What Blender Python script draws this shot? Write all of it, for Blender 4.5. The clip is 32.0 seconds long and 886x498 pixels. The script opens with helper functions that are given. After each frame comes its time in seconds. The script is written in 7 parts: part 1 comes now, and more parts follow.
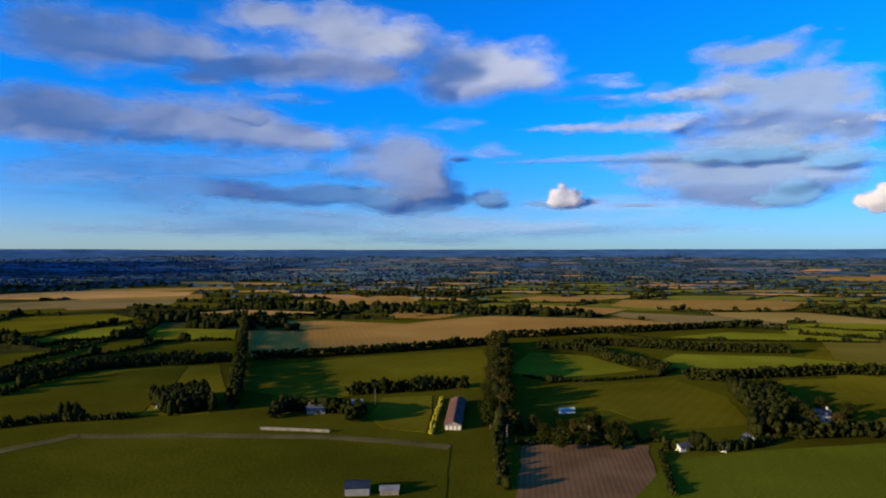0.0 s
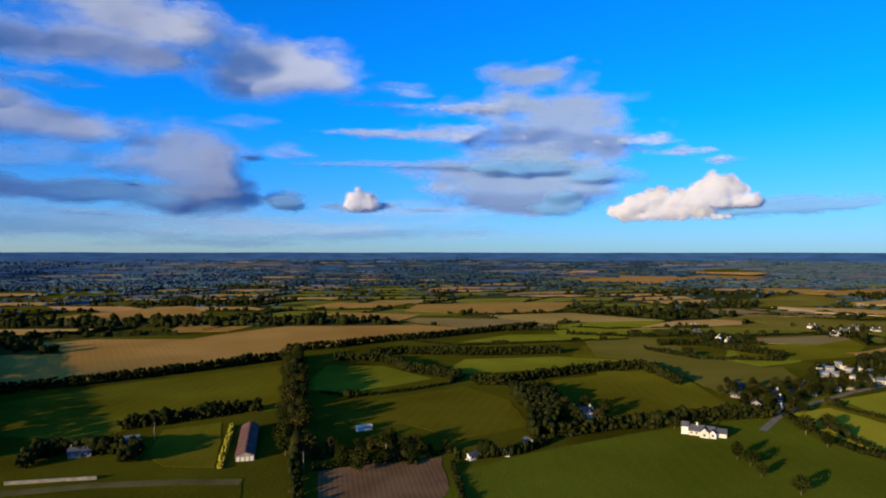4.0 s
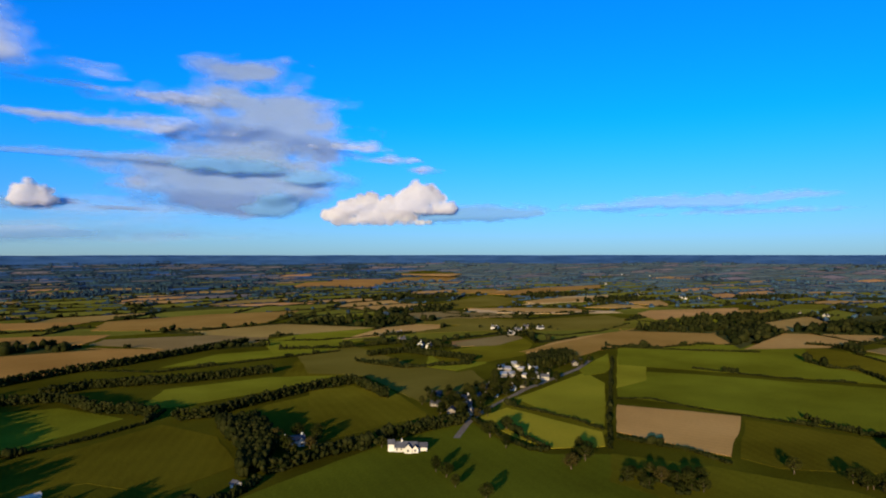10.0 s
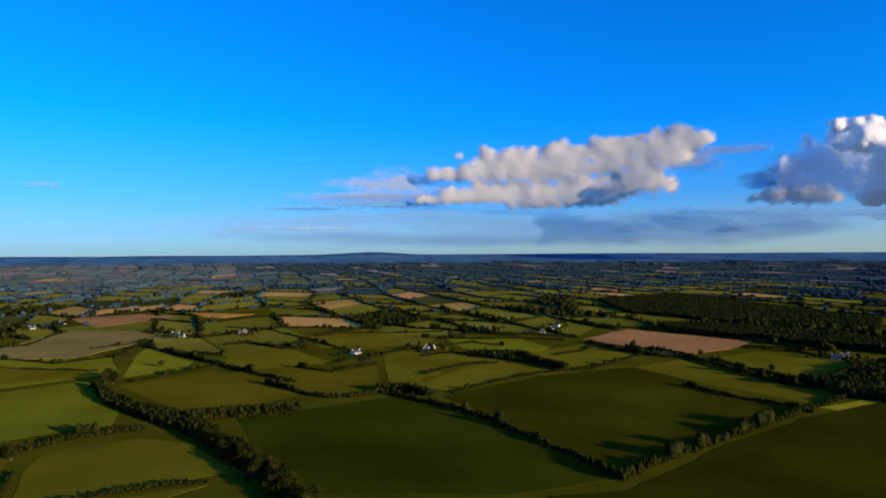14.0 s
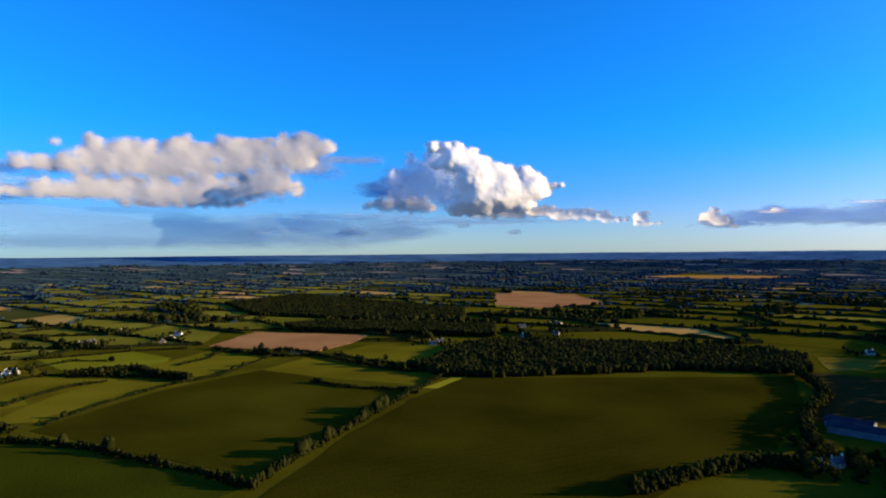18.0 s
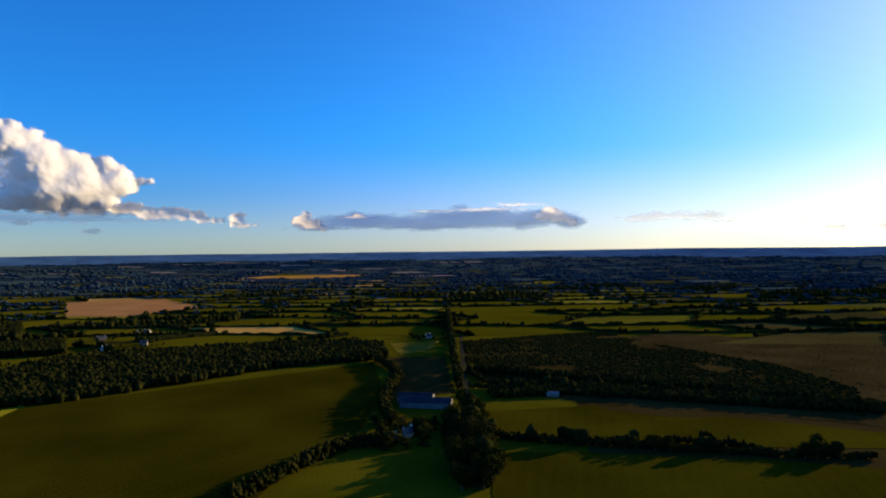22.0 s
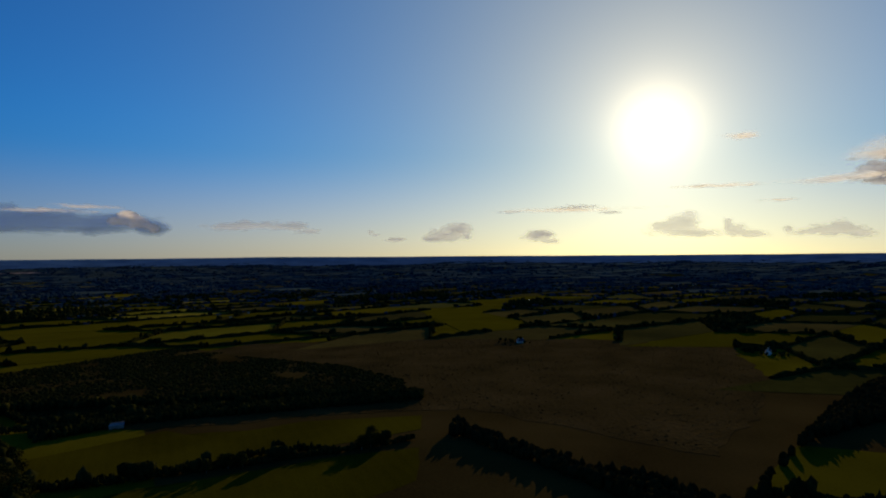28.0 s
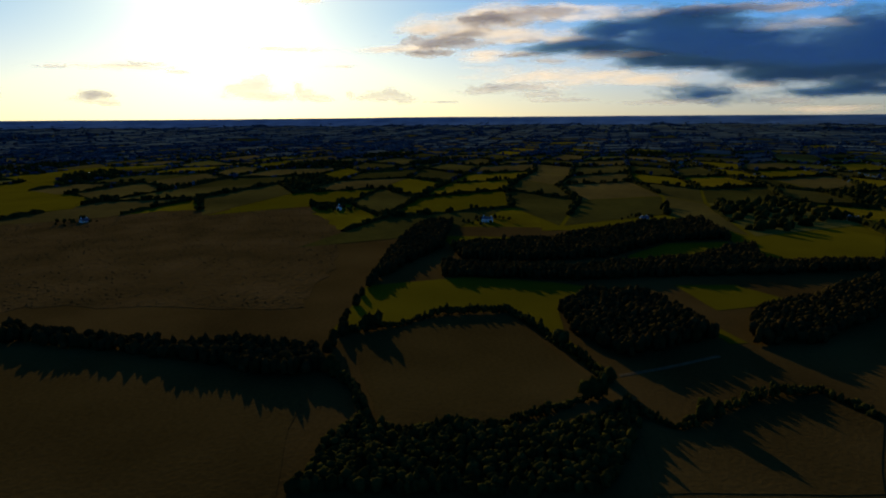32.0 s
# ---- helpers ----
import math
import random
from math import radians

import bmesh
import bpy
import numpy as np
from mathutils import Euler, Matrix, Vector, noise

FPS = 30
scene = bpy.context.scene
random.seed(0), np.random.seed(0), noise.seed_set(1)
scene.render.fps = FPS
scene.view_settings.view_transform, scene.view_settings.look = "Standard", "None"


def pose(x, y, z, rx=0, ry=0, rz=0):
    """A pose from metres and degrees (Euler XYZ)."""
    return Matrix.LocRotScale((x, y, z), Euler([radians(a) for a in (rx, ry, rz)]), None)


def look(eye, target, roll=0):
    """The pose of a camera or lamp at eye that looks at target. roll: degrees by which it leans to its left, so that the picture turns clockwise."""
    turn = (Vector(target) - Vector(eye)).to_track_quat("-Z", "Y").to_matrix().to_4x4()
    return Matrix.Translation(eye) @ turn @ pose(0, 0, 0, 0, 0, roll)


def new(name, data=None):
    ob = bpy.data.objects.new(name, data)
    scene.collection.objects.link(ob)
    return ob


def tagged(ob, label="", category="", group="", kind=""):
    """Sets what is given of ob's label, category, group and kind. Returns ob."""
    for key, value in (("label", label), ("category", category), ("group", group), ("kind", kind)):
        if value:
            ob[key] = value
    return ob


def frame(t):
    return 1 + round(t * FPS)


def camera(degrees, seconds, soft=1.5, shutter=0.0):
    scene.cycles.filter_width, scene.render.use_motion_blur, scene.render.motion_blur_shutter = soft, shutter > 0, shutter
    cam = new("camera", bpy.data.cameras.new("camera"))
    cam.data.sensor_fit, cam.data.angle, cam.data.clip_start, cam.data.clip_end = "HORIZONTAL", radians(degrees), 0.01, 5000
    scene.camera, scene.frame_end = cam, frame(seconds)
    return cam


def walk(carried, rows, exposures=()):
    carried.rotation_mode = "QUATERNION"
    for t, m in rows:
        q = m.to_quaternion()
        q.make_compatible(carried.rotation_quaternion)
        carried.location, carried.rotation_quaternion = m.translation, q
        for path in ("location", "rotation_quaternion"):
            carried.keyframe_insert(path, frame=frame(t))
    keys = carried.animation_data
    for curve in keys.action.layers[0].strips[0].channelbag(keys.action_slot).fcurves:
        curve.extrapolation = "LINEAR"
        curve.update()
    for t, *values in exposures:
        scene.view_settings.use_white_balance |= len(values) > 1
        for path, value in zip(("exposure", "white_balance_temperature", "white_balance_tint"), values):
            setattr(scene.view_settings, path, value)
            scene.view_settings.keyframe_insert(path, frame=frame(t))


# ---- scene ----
cam = camera(71.48, 32.0, soft=2.0)
# seconds, eye, tilt from straight down, lean, turn
PATH = [
    (0.0, -0.00, 0.00, 90.28, 90.251, -0.029, 0.000),
    (0.5, -0.12, 0.71, 91.17, 90.268, -0.027, -4.039),
    (1.0, -0.13, 1.30, 92.34, 90.290, -0.024, -8.197),
    (1.5, -0.05, 1.57, 93.43, 90.316, -0.049, -11.470),
    (2.0, -0.09, 2.09, 94.56, 90.323, 0.018, -14.388),
    (2.5, -0.30, 2.61, 95.55, 90.334, 0.044, -16.596),
    (4.5, -0.43, 2.91, 100.30, 90.414, 0.024, -19.319),
    (5.0, -0.45, 2.73, 101.59, 90.368, 0.029, -20.345),
    (5.5, -0.29, 2.92, 102.84, 90.373, 0.027, -22.261),
    (6.0, -0.18, 3.64, 104.02, 90.403, -0.028, -25.477),
    (6.5, -0.40, 4.06, 105.31, 90.387, -0.031, -27.113),
    (7.0, 0.05, 4.40, 106.58, 90.393, 0.012, -27.770),
    (7.5, 0.14, 4.48, 108.10, 90.388, -0.010, -28.741),
    (8.0, 0.59, 4.32, 109.46, 90.420, -0.006, -31.276),
    (8.5, 0.49, 4.89, 110.84, 90.424, -0.010, -32.930),
    (9.0, 0.88, 5.06, 112.30, 90.415, -0.017, -34.839),
    (9.5, 1.48, 4.97, 113.74, 90.437, -0.066, -38.792),
    (10.0, 2.23, 5.31, 114.92, 90.474, -0.044, -44.955),
    (10.5, 3.84, 6.68, 115.32, 90.480, -0.135, -53.815),
    (11.0, 6.10, 8.24, 115.06, 90.476, -0.122, -67.770),
    (11.5, 8.46, 9.52, 114.38, 90.469, -0.155, -81.276),
    (12.0, 10.90, 10.31, 113.94, 90.420, -0.204, -92.056),
    (12.5, 13.71, 10.76, 113.91, 90.403, -0.292, -103.126),
    (13.0, 15.86, 11.20, 113.90, 90.361, -0.284, -108.591),
    (13.5, 16.85, 11.28, 113.83, 90.357, -0.290, -111.296),
    (14.0, 18.02, 10.93, 113.61, 90.411, -0.341, -117.191),
    (14.5, 19.02, 10.13, 113.45, 90.415, -0.369, -121.887),
    (15.0, 20.14, 9.27, 113.16, 90.406, -0.391, -126.501),
    (15.5, 21.28, 8.85, 112.99, 90.383, -0.501, -131.087),
    (17.5, 24.29, 6.67, 112.79, 90.386, -0.495, -145.503),
    (18.0, 24.96, 6.07, 112.78, 90.385, -0.539, -150.892),
    (18.5, 25.46, 5.93, 112.84, 90.339, -0.603, -155.777),
    (19.0, 24.91, 5.79, 112.79, 90.333, -0.631, -160.198),
    (19.5, 25.27, 5.28, 112.84, 90.277, -0.708, -164.946),
    (20.0, 26.28, 4.11, 112.71, 90.226, -0.684, -171.260),
    (20.5, 26.72, 2.96, 112.70, 90.173, -0.707, -176.291),
    (21.0, 26.62, 2.13, 112.46, 90.169, -0.682, -179.778),
    (21.5, 26.66, 1.30, 112.29, 90.166, -0.638, -183.100),
    (22.0, 27.02, 0.36, 112.06, 90.150, -0.699, -187.211),
    (22.5, 26.59, -0.36, 112.01, 90.116, -0.686, -190.395),
    (23.0, 26.72, -1.09, 111.91, 90.116, -0.656, -192.762),
    (23.5, 27.09, -1.68, 111.82, 90.101, -0.723, -195.308),
    (24.0, 26.66, -1.78, 111.79, 90.089, -0.662, -198.703),
    (24.5, 26.14, -1.55, 112.27, 90.057, -0.674, -202.268),
    (25.0, 25.78, -0.88, 112.37, 90.026, -0.602, -205.282),
    (25.5, 25.45, -0.11, 112.29, 89.996, -0.623, -207.944),
    (26.0, 25.07, 0.23, 112.67, 89.919, -0.734, -210.929),
    (26.5, 24.39, 0.25, 113.35, 89.831, -0.647, -215.195),
    (28.5, 15.93, -1.30, 115.65, 89.652, -0.508, -227.078),
    (29.0, 14.83, -1.71, 114.89, 87.282, -0.557, -230.779),
    (29.5, 14.34, -2.33, 114.86, 83.207, -0.529, -234.977),
    (30.0, 13.81, -3.22, 114.94, 79.193, -0.653, -239.703),
    (30.5, 12.88, -4.23, 115.44, 77.902, -0.641, -244.878),
    (31.0, 11.82, -5.16, 115.40, 77.888, -0.535, -250.732),
    (31.5, 11.32, -5.61, 115.44, 77.822, -0.491, -256.569),
    (32.0, 11.39, -6.05, 115.47, 77.803, -0.458, -261.734),
]
# seconds, stops, white balance
EXPOSURES = [(0, 0.52, 6330, 10), (4, 0.48, 6330, 10), (8, 0.38, 6330, 10), (14, 0.45, 6330, 10), (16, 0.6, 6500, 10), (18, 0.72, 6720, 10), (20, 0.76, 7250, 10), (21, 0.64, 7400, 10), (22, 0.5, 7600, 10), (23, 0.28, 7500, 10), (24, 0.1, 7400, 10), (25, -0.14, 7350, 10), (26, -0.42, 7250, 10), (28.5, -0.76, 7810, 10), (29.5, -0.78, 7940, 10), (30.5, -0.6, 8000, 10), (31, -0.36, 8000, 10), (32, -0.2, 8000, 10)]
walk(cam, [(t, pose(x, y, z, 0, 0, turn) @ pose(0, 0, 0, tilt, 0, 0) @ pose(0, 0, 0, 0, 0, lean)) for t, x, y, z, tilt, lean, turn in PATH], EXPOSURES)

# ---- world, sun ----
SUN_AZ, SUN_EL = 243.4, 11.0  # degrees clockwise from +y, degrees up
SUN_DIR = Vector((math.sin(radians(SUN_AZ)) * math.cos(radians(SUN_EL)), math.cos(radians(SUN_AZ)) * math.cos(radians(SUN_EL)), math.sin(radians(SUN_EL))))
world = bpy.data.worlds.new("world")
scene.world = world
world.use_nodes = True
wn = world.node_tree
wn.nodes.clear()
sky = wn.nodes.new("ShaderNodeTexSky")
sky.sky_type, sky.sun_disc = "NISHITA", False
sky.sun_elevation, sky.sun_rotation = radians(SUN_EL), radians(SUN_AZ)
sky.altitude, sky.air_density, sky.dust_density, sky.ozone_density = 150, 1.0, 0.15, 1.5
tint = wn.nodes.new("ShaderNodeVectorMath")
tint.operation = "MULTIPLY"
wn.links.new(sky.outputs["Color"], tint.inputs[0])
# a deeper blue overhead, paler air near the horizon
high = wn.nodes.new("ShaderNodeMapRange")
high.interpolation_type = "SMOOTHSTEP"
high.inputs["From Max"].default_value = 0.22
shade = wn.nodes.new("ShaderNodeMix")
shade.data_type = "RGBA"
shade.inputs["A"].default_value, shade.inputs["B"].default_value = (0.30, 0.68, 1.75, 1), (0.03, 0.90, 2.45, 1)
wn.links.new(high.outputs["Result"], shade.inputs["Factor"])
# the bright aureole of hazy air round the sun
way = wn.nodes.new("ShaderNodeTexCoord")
toward = wn.nodes.new("ShaderNodeVectorMath")
toward.operation = "DOT_PRODUCT"
toward.inputs[1].default_value = SUN_DIR
wn.links.new(way.outputs["Generated"], toward.inputs[0])
up = wn.nodes.new("ShaderNodeSeparateXYZ")
wn.links.new(way.outputs["Generated"], up.inputs[0])
wn.links.new(up.outputs["Z"], high.inputs["Value"])
clip = wn.nodes.new("ShaderNodeMath")
clip.operation = "MAXIMUM"
clip.inputs[1].default_value = 0.0
wn.links.new(toward.outputs["Value"], clip.inputs[0])
# less blue in the hazy air towards the sun
nearer = wn.nodes.new("ShaderNodeMath")
nearer.operation = "POWER"
nearer.inputs[1].default_value = 5.0
wn.links.new(clip.outputs[0], nearer.inputs[0])
hazy = wn.nodes.new("ShaderNodeMix")
hazy.data_type = "RGBA"
hazy.inputs["B"].default_value = (0.38, 0.72, 1.18, 1)
wn.links.new(nearer.outputs[0], hazy.inputs["Factor"])
wn.links.new(shade.outputs["Result"], hazy.inputs["A"])
wn.links.new(hazy.outputs["Result"], tint.inputs[1])
last = tint.outputs[0]
for power, tone in ((4, (0.8, 2.0, 2.4)), (12, (3.2, 2.2, 1.1)), (34, (3.4, 2.7, 1.2)), (140, (6, 5, 3.3)), (650, (15, 13.5, 10))):
    pw = wn.nodes.new("ShaderNodeMath")
    pw.operation = "POWER"
    pw.inputs[1].default_value = power
    wn.links.new(clip.outputs[0], pw.inputs[0])
    glow = wn.nodes.new("ShaderNodeVectorMath")
    glow.operation = "SCALE"
    glow.inputs[0].default_value = tone
    wn.links.new(pw.outputs[0], glow.inputs["Scale"])
    both = wn.nodes.new("ShaderNodeVectorMath")
    both.operation = "ADD"
    wn.links.new(last, both.inputs[0])
    wn.links.new(glow.outputs[0], both.inputs[1])
    last = both.outputs[0]
# cream air low down on the sun's side
low = wn.nodes.new("ShaderNodeMath")
low.operation = "SUBTRACT"
low.inputs[0].default_value = 1.0
lowest = wn.nodes.new("ShaderNodeMapRange")
lowest.interpolation_type = "SMOOTHSTEP"
lowest.inputs["From Max"].default_value = 0.17
wn.links.new(up.outputs["Z"], lowest.inputs["Value"])
wn.links.new(lowest.outputs["Result"], low.inputs[1])
side = wn.nodes.new("ShaderNodeMath")
side.operation = "POWER"
side.inputs[1].default_value = 1.9
wn.links.new(clip.outputs[0], side.inputs[0])
cream = wn.nodes.new("ShaderNodeMath")
cream.operation = "MULTIPLY"
wn.links.new(low.outputs[0], cream.inputs[0])
wn.links.new(side.outputs[0], cream.inputs[1])
warm_air = wn.nodes.new("ShaderNodeVectorMath")
warm_air.operation = "SCALE"
warm_air.inputs[0].default_value = (6.4, 3.1, 1.3)
wn.links.new(cream.outputs[0], warm_air.inputs["Scale"])
both = wn.nodes.new("ShaderNodeVectorMath")
both.operation = "ADD"
wn.links.new(last, both.inputs[0])
wn.links.new(warm_air.outputs[0], both.inputs[1])
last = both.outputs[0]
# pale air just over the horizon, square to the sun
pale = wn.nodes.new("ShaderNodeMapRange")
pale.interpolation_type = "SMOOTHSTEP"
pale.inputs["From Max"].default_value, pale.inputs["To Min"].default_value, pale.inputs["To Max"].default_value = 0.1, 1.0, 0.0
wn.links.new(up.outputs["Z"], pale.inputs["Value"])
wide = wn.nodes.new("ShaderNodeMath")
wide.operation = "MULTIPLY_ADD"
wide.inputs[1].default_value = wide.inputs[2].default_value = 0.5
wn.links.new(toward.outputs["Value"], wide.inputs[0])
away = wn.nodes.new("ShaderNodeMapRange")
away.inputs["From Min"].default_value, away.inputs["From Max"].default_value, away.inputs["To Min"].default_value, away.inputs["To Max"].default_value = 0.45, 0.8, 1.0, 0.0
wn.links.new(wide.outputs[0], away.inputs["Value"])
flank = wn.nodes.new("ShaderNodeMath")
flank.operation = "MULTIPLY"
wn.links.new(wide.outputs[0], flank.inputs[0])
wn.links.new(away.outputs["Result"], flank.inputs[1])
bank = wn.nodes.new("ShaderNodeMath")
bank.operation = "MULTIPLY"
wn.links.new(pale.outputs["Result"], bank.inputs[0])
wn.links.new(flank.outputs[0], bank.inputs[1])
milky = wn.nodes.new("ShaderNodeVectorMath")
milky.operation = "SCALE"
milky.inputs[0].default_value = (3.0, 2.5, 1.4)
wn.links.new(bank.outputs[0], milky.inputs["Scale"])
both = wn.nodes.new("ShaderNodeVectorMath")
both.operation = "ADD"
wn.links.new(last, both.inputs[0])
wn.links.new(milky.outputs[0], both.inputs[1])
last = both.outputs[0]
wbg = wn.nodes.new("ShaderNodeBackground")
wbg.inputs["Strength"].default_value = 0.085
wout = wn.nodes.new("ShaderNodeOutputWorld")
wn.links.new(last, wbg.inputs["Color"])
wn.links.new(wbg.outputs["Background"], wout.inputs["Surface"])

sun = new("sun", bpy.data.lights.new("sun", "SUN"))
sun.data.energy, sun.data.angle, sun.data.color = 5.0, radians(0.5), (1.0, 0.78, 0.47)
sun.matrix_world = look(SUN_DIR * 3000, (0, 0, 0))


# ---- materials ----
def material(name, tones, scale=0.08, fine=1.2, rough=0.9, bump=0.3, vary=0.25, island=False, streak=None, metallic=0.0, sheen=0.0):
    """Two or three tones mixed by broad and fine noise, with an optional streak (angle in degrees, spacing in metres)."""
    m = bpy.data.materials.new(name)
    m.use_nodes = True
    t = m.node_tree
    b = t.nodes["Principled BSDF"]
    b.inputs["Roughness"].default_value, b.inputs["Metallic"].default_value = rough, metallic
    b.inputs["Specular IOR Level"].default_value = 0.0 if rough > 0.6 else 0.5
    if sheen:
        b.inputs["Sheen Weight"].default_value, b.inputs["Sheen Roughness"].default_value = sheen, 0.5
        b.inputs["Sheen Tint"].default_value = (*[min(1.0, 5 * v) for v in tones[-1]], 1)
    geo = t.nodes.new("ShaderNodeNewGeometry")
    n1, n2 = t.nodes.new("ShaderNodeTexNoise"), t.nodes.new("ShaderNodeTexNoise")
    for n, s, d in ((n1, scale, 5), (n2, fine, 4)):
        n.inputs["Scale"].default_value, n.inputs["Detail"].default_value = s, d
        t.links.new(geo.outputs["Position"], n.inputs["Vector"])
    ramp = t.nodes.new("ShaderNodeValToRGB")
    els = ramp.color_ramp.elements
    els[0].position, els[1].position = 0.3, 0.7
    els[0].color, els[1].color = (*tones[0], 1), (*tones[-1], 1)
    if len(tones) > 2:
        e = els.new(0.5)
        e.color = (*tones[1], 1)
    add = t.nodes.new("ShaderNodeMath")
    add.operation = "MULTIPLY_ADD"
    t.links.new(n2.outputs["Fac"], add.inputs[0])
    add.inputs[1].default_value = 0.35
    off = t.nodes.new("ShaderNodeMath")
    off.operation = "MULTIPLY_ADD"
    t.links.new(n1.outputs["Fac"], off.inputs[0])
    off.inputs[1].default_value, off.inputs[2].default_value = 1.0, -0.175
    t.links.new(off.outputs[0], add.inputs[2])
    last = add.outputs[0]
    if streak:
        mp = t.nodes.new("ShaderNodeMapping")
        mp.inputs["Rotation"].default_value = (0, 0, radians(streak[0]))
        t.links.new(geo.outputs["Position"], mp.inputs["Vector"])
        w = t.nodes.new("ShaderNodeTexWave")
        w.inputs["Scale"].default_value, w.inputs["Distortion"].default_value = 0.314 / streak[1], 1.2
        w.inputs["Detail"].default_value, w.inputs["Detail Scale"].default_value = 3, 0.4
        t.links.new(mp.outputs["Vector"], w.inputs["Vector"])
        sa = t.nodes.new("ShaderNodeMath")
        sa.operation = "MULTIPLY_ADD"
        t.links.new(w.outputs["Fac"], sa.inputs[0])
        sa.inputs[1].default_value = streak[2]
        t.links.new(last, sa.inputs[2])
        so = t.nodes.new("ShaderNodeMath")
        so.operation = "SUBTRACT"
        t.links.new(sa.outputs[0], so.inputs[0])
        so.inputs[1].default_value = streak[2] / 2
        last = so.outputs[0]
    t.links.new(last, ramp.inputs["Fac"])
    hs = t.nodes.new("ShaderNodeHueSaturation")
    rnd = geo.outputs["Random Per Island"] if island else t.nodes.new("ShaderNodeObjectInfo").outputs["Random"]
    mr = t.nodes.new("ShaderNodeMapRange")
    mr.inputs["To Min"].default_value, mr.inputs["To Max"].default_value = 1 - vary, 1 + vary
    t.links.new(rnd, mr.inputs["Value"])
    t.links.new(mr.outputs["Result"], hs.inputs["Value"])
    mh = t.nodes.new("ShaderNodeMapRange")
    mh.inputs["To Min"].default_value, mh.inputs["To Max"].default_value = 0.5 + 0.06 * vary, 0.5 - 0.06 * vary
    t.links.new(rnd, mh.inputs["Value"])
    t.links.new(mh.outputs["Result"], hs.inputs["Hue"])
    t.links.new(ramp.outputs["Color"], hs.inputs["Color"])
    t.links.new(hs.outputs["Color"], b.inputs["Base Color"])
    if bump:
        bp = t.nodes.new("ShaderNodeBump")
        bp.inputs["Strength"].default_value, bp.inputs["Distance"].default_value = bump, 0.4 / fine
        t.links.new(n2.outputs["Fac"], bp.inputs["Height"])
        t.links.new(bp.outputs["Normal"], b.inputs["Normal"])
    return m


GRASS = material("grass", [(0.0354, 0.0326, 0.002), (0.059, 0.0543, 0.0032), (0.0838, 0.0771, 0.0046)], 0.012, 0.6, vary=0.1, sheen=0.02)
DRY = material("dry_grass", [(0.0448, 0.0374, 0.0023), (0.0759, 0.0627, 0.0038), (0.1081, 0.0885, 0.0053)], 0.012, 0.6, vary=0.06, streak=(35, 7, 0.05), sheen=0.045)
# darker copy of dry_grass; weaker light towards the sun is in its colour
DIMGRASS = material("dimlit_grass", [(0.0192, 0.017, 0.0011), (0.0322, 0.0282, 0.0017), (0.0456, 0.04, 0.0025)], 0.012, 0.6, vary=0.06, streak=(35, 7, 0.05), sheen=0.02)
LUSH = material("lush_grass", [(0.0652, 0.0658, 0.004), (0.1087, 0.1098, 0.0065), (0.1544, 0.1559, 0.0094)], 0.012, 0.6, vary=0.15, sheen=0.045)
# sunlit patches amid shaded land; that light is put into the colour
GOLDGRASS = material("sun_patch_grass", [(0.0395, 0.0377, 0.0022), (0.05, 0.0464, 0.0028), (0.0603, 0.0547, 0.0033)], 0.014, 0.6, vary=0.12, sheen=0.045)
MEADOW = material("meadow_grass", [(0.0525, 0.0456, 0.0027), (0.0876, 0.0759, 0.0046), (0.1244, 0.1078, 0.0065)], 0.010, 0.6, vary=0.1, streak=(20, 8, 0.04), sheen=0.045)
# darker copy of meadow_grass, with the same loss of light in its colour
DIMMEADOW = material("dimlit_meadow_grass", [(0.0226, 0.0207, 0.0012), (0.0376, 0.0345, 0.0021), (0.0534, 0.049, 0.0029)], 0.010, 0.6, vary=0.1, streak=(20, 8, 0.04), sheen=0.02)
# pasture darkened as under cloud; the shade is put into its colour
SHADED_LAND = material("shaded_pasture", [(0.0199, 0.0146, 0.0042), (0.0334, 0.0243, 0.007), (0.0475, 0.0345, 0.01)], 0.010, 0.5, vary=0.1, sheen=0.02)
DEEP = material("deep_green_grass", [(0.0178, 0.0204, 0.0012), (0.0296, 0.034, 0.002), (0.0421, 0.0483, 0.0029)], 0.010, 0.6, vary=0.1, sheen=0.02)
# grass for fields in strong light; the sunlight is put into its colour
BRIGHT = material("bright_sunlit_grass", [(0.1754, 0.1512, 0.0093), (0.2435, 0.1949, 0.0119), (0.3094, 0.2317, 0.0142)], 0.010, 0.6, vary=0.1, sheen=0.045)
STUBBLE = material("stubble", [(0.34, 0.165, 0.029), (0.42, 0.207, 0.038), (0.49, 0.25, 0.05)], 0.010, 0.5, vary=0.1, streak=(-12, 6, 0.07))
PALE = material("pale_straw", [(0.56, 0.35, 0.125), (0.66, 0.425, 0.16), (0.74, 0.49, 0.195)], 0.010, 0.5, vary=0.08)
PINK = material("bare_earth_pink", [(0.29, 0.135, 0.04), (0.355, 0.168, 0.051), (0.41, 0.2, 0.063)], 0.010, 0.6, vary=0.1, streak=(60, 7, 0.07))
EARTH = material("ploughed_earth", [(0.13, 0.066, 0.026), (0.17, 0.088, 0.036), (0.215, 0.115, 0.048)], 0.05, 1.6, bump=0.8, vary=0.05, streak=(8, 2.2, 0.2))
OLIVE = material("olive_stubble", [(0.205, 0.132, 0.034), (0.26, 0.17, 0.045), (0.31, 0.205, 0.06)], 0.012, 0.5, vary=0.1)
SCRUB = material("scrub", [(0.0303, 0.0225, 0.0072), (0.0443, 0.0318, 0.0099), (0.0604, 0.0431, 0.0144)], 0.02, 0.25, bump=0.8, vary=0.1)
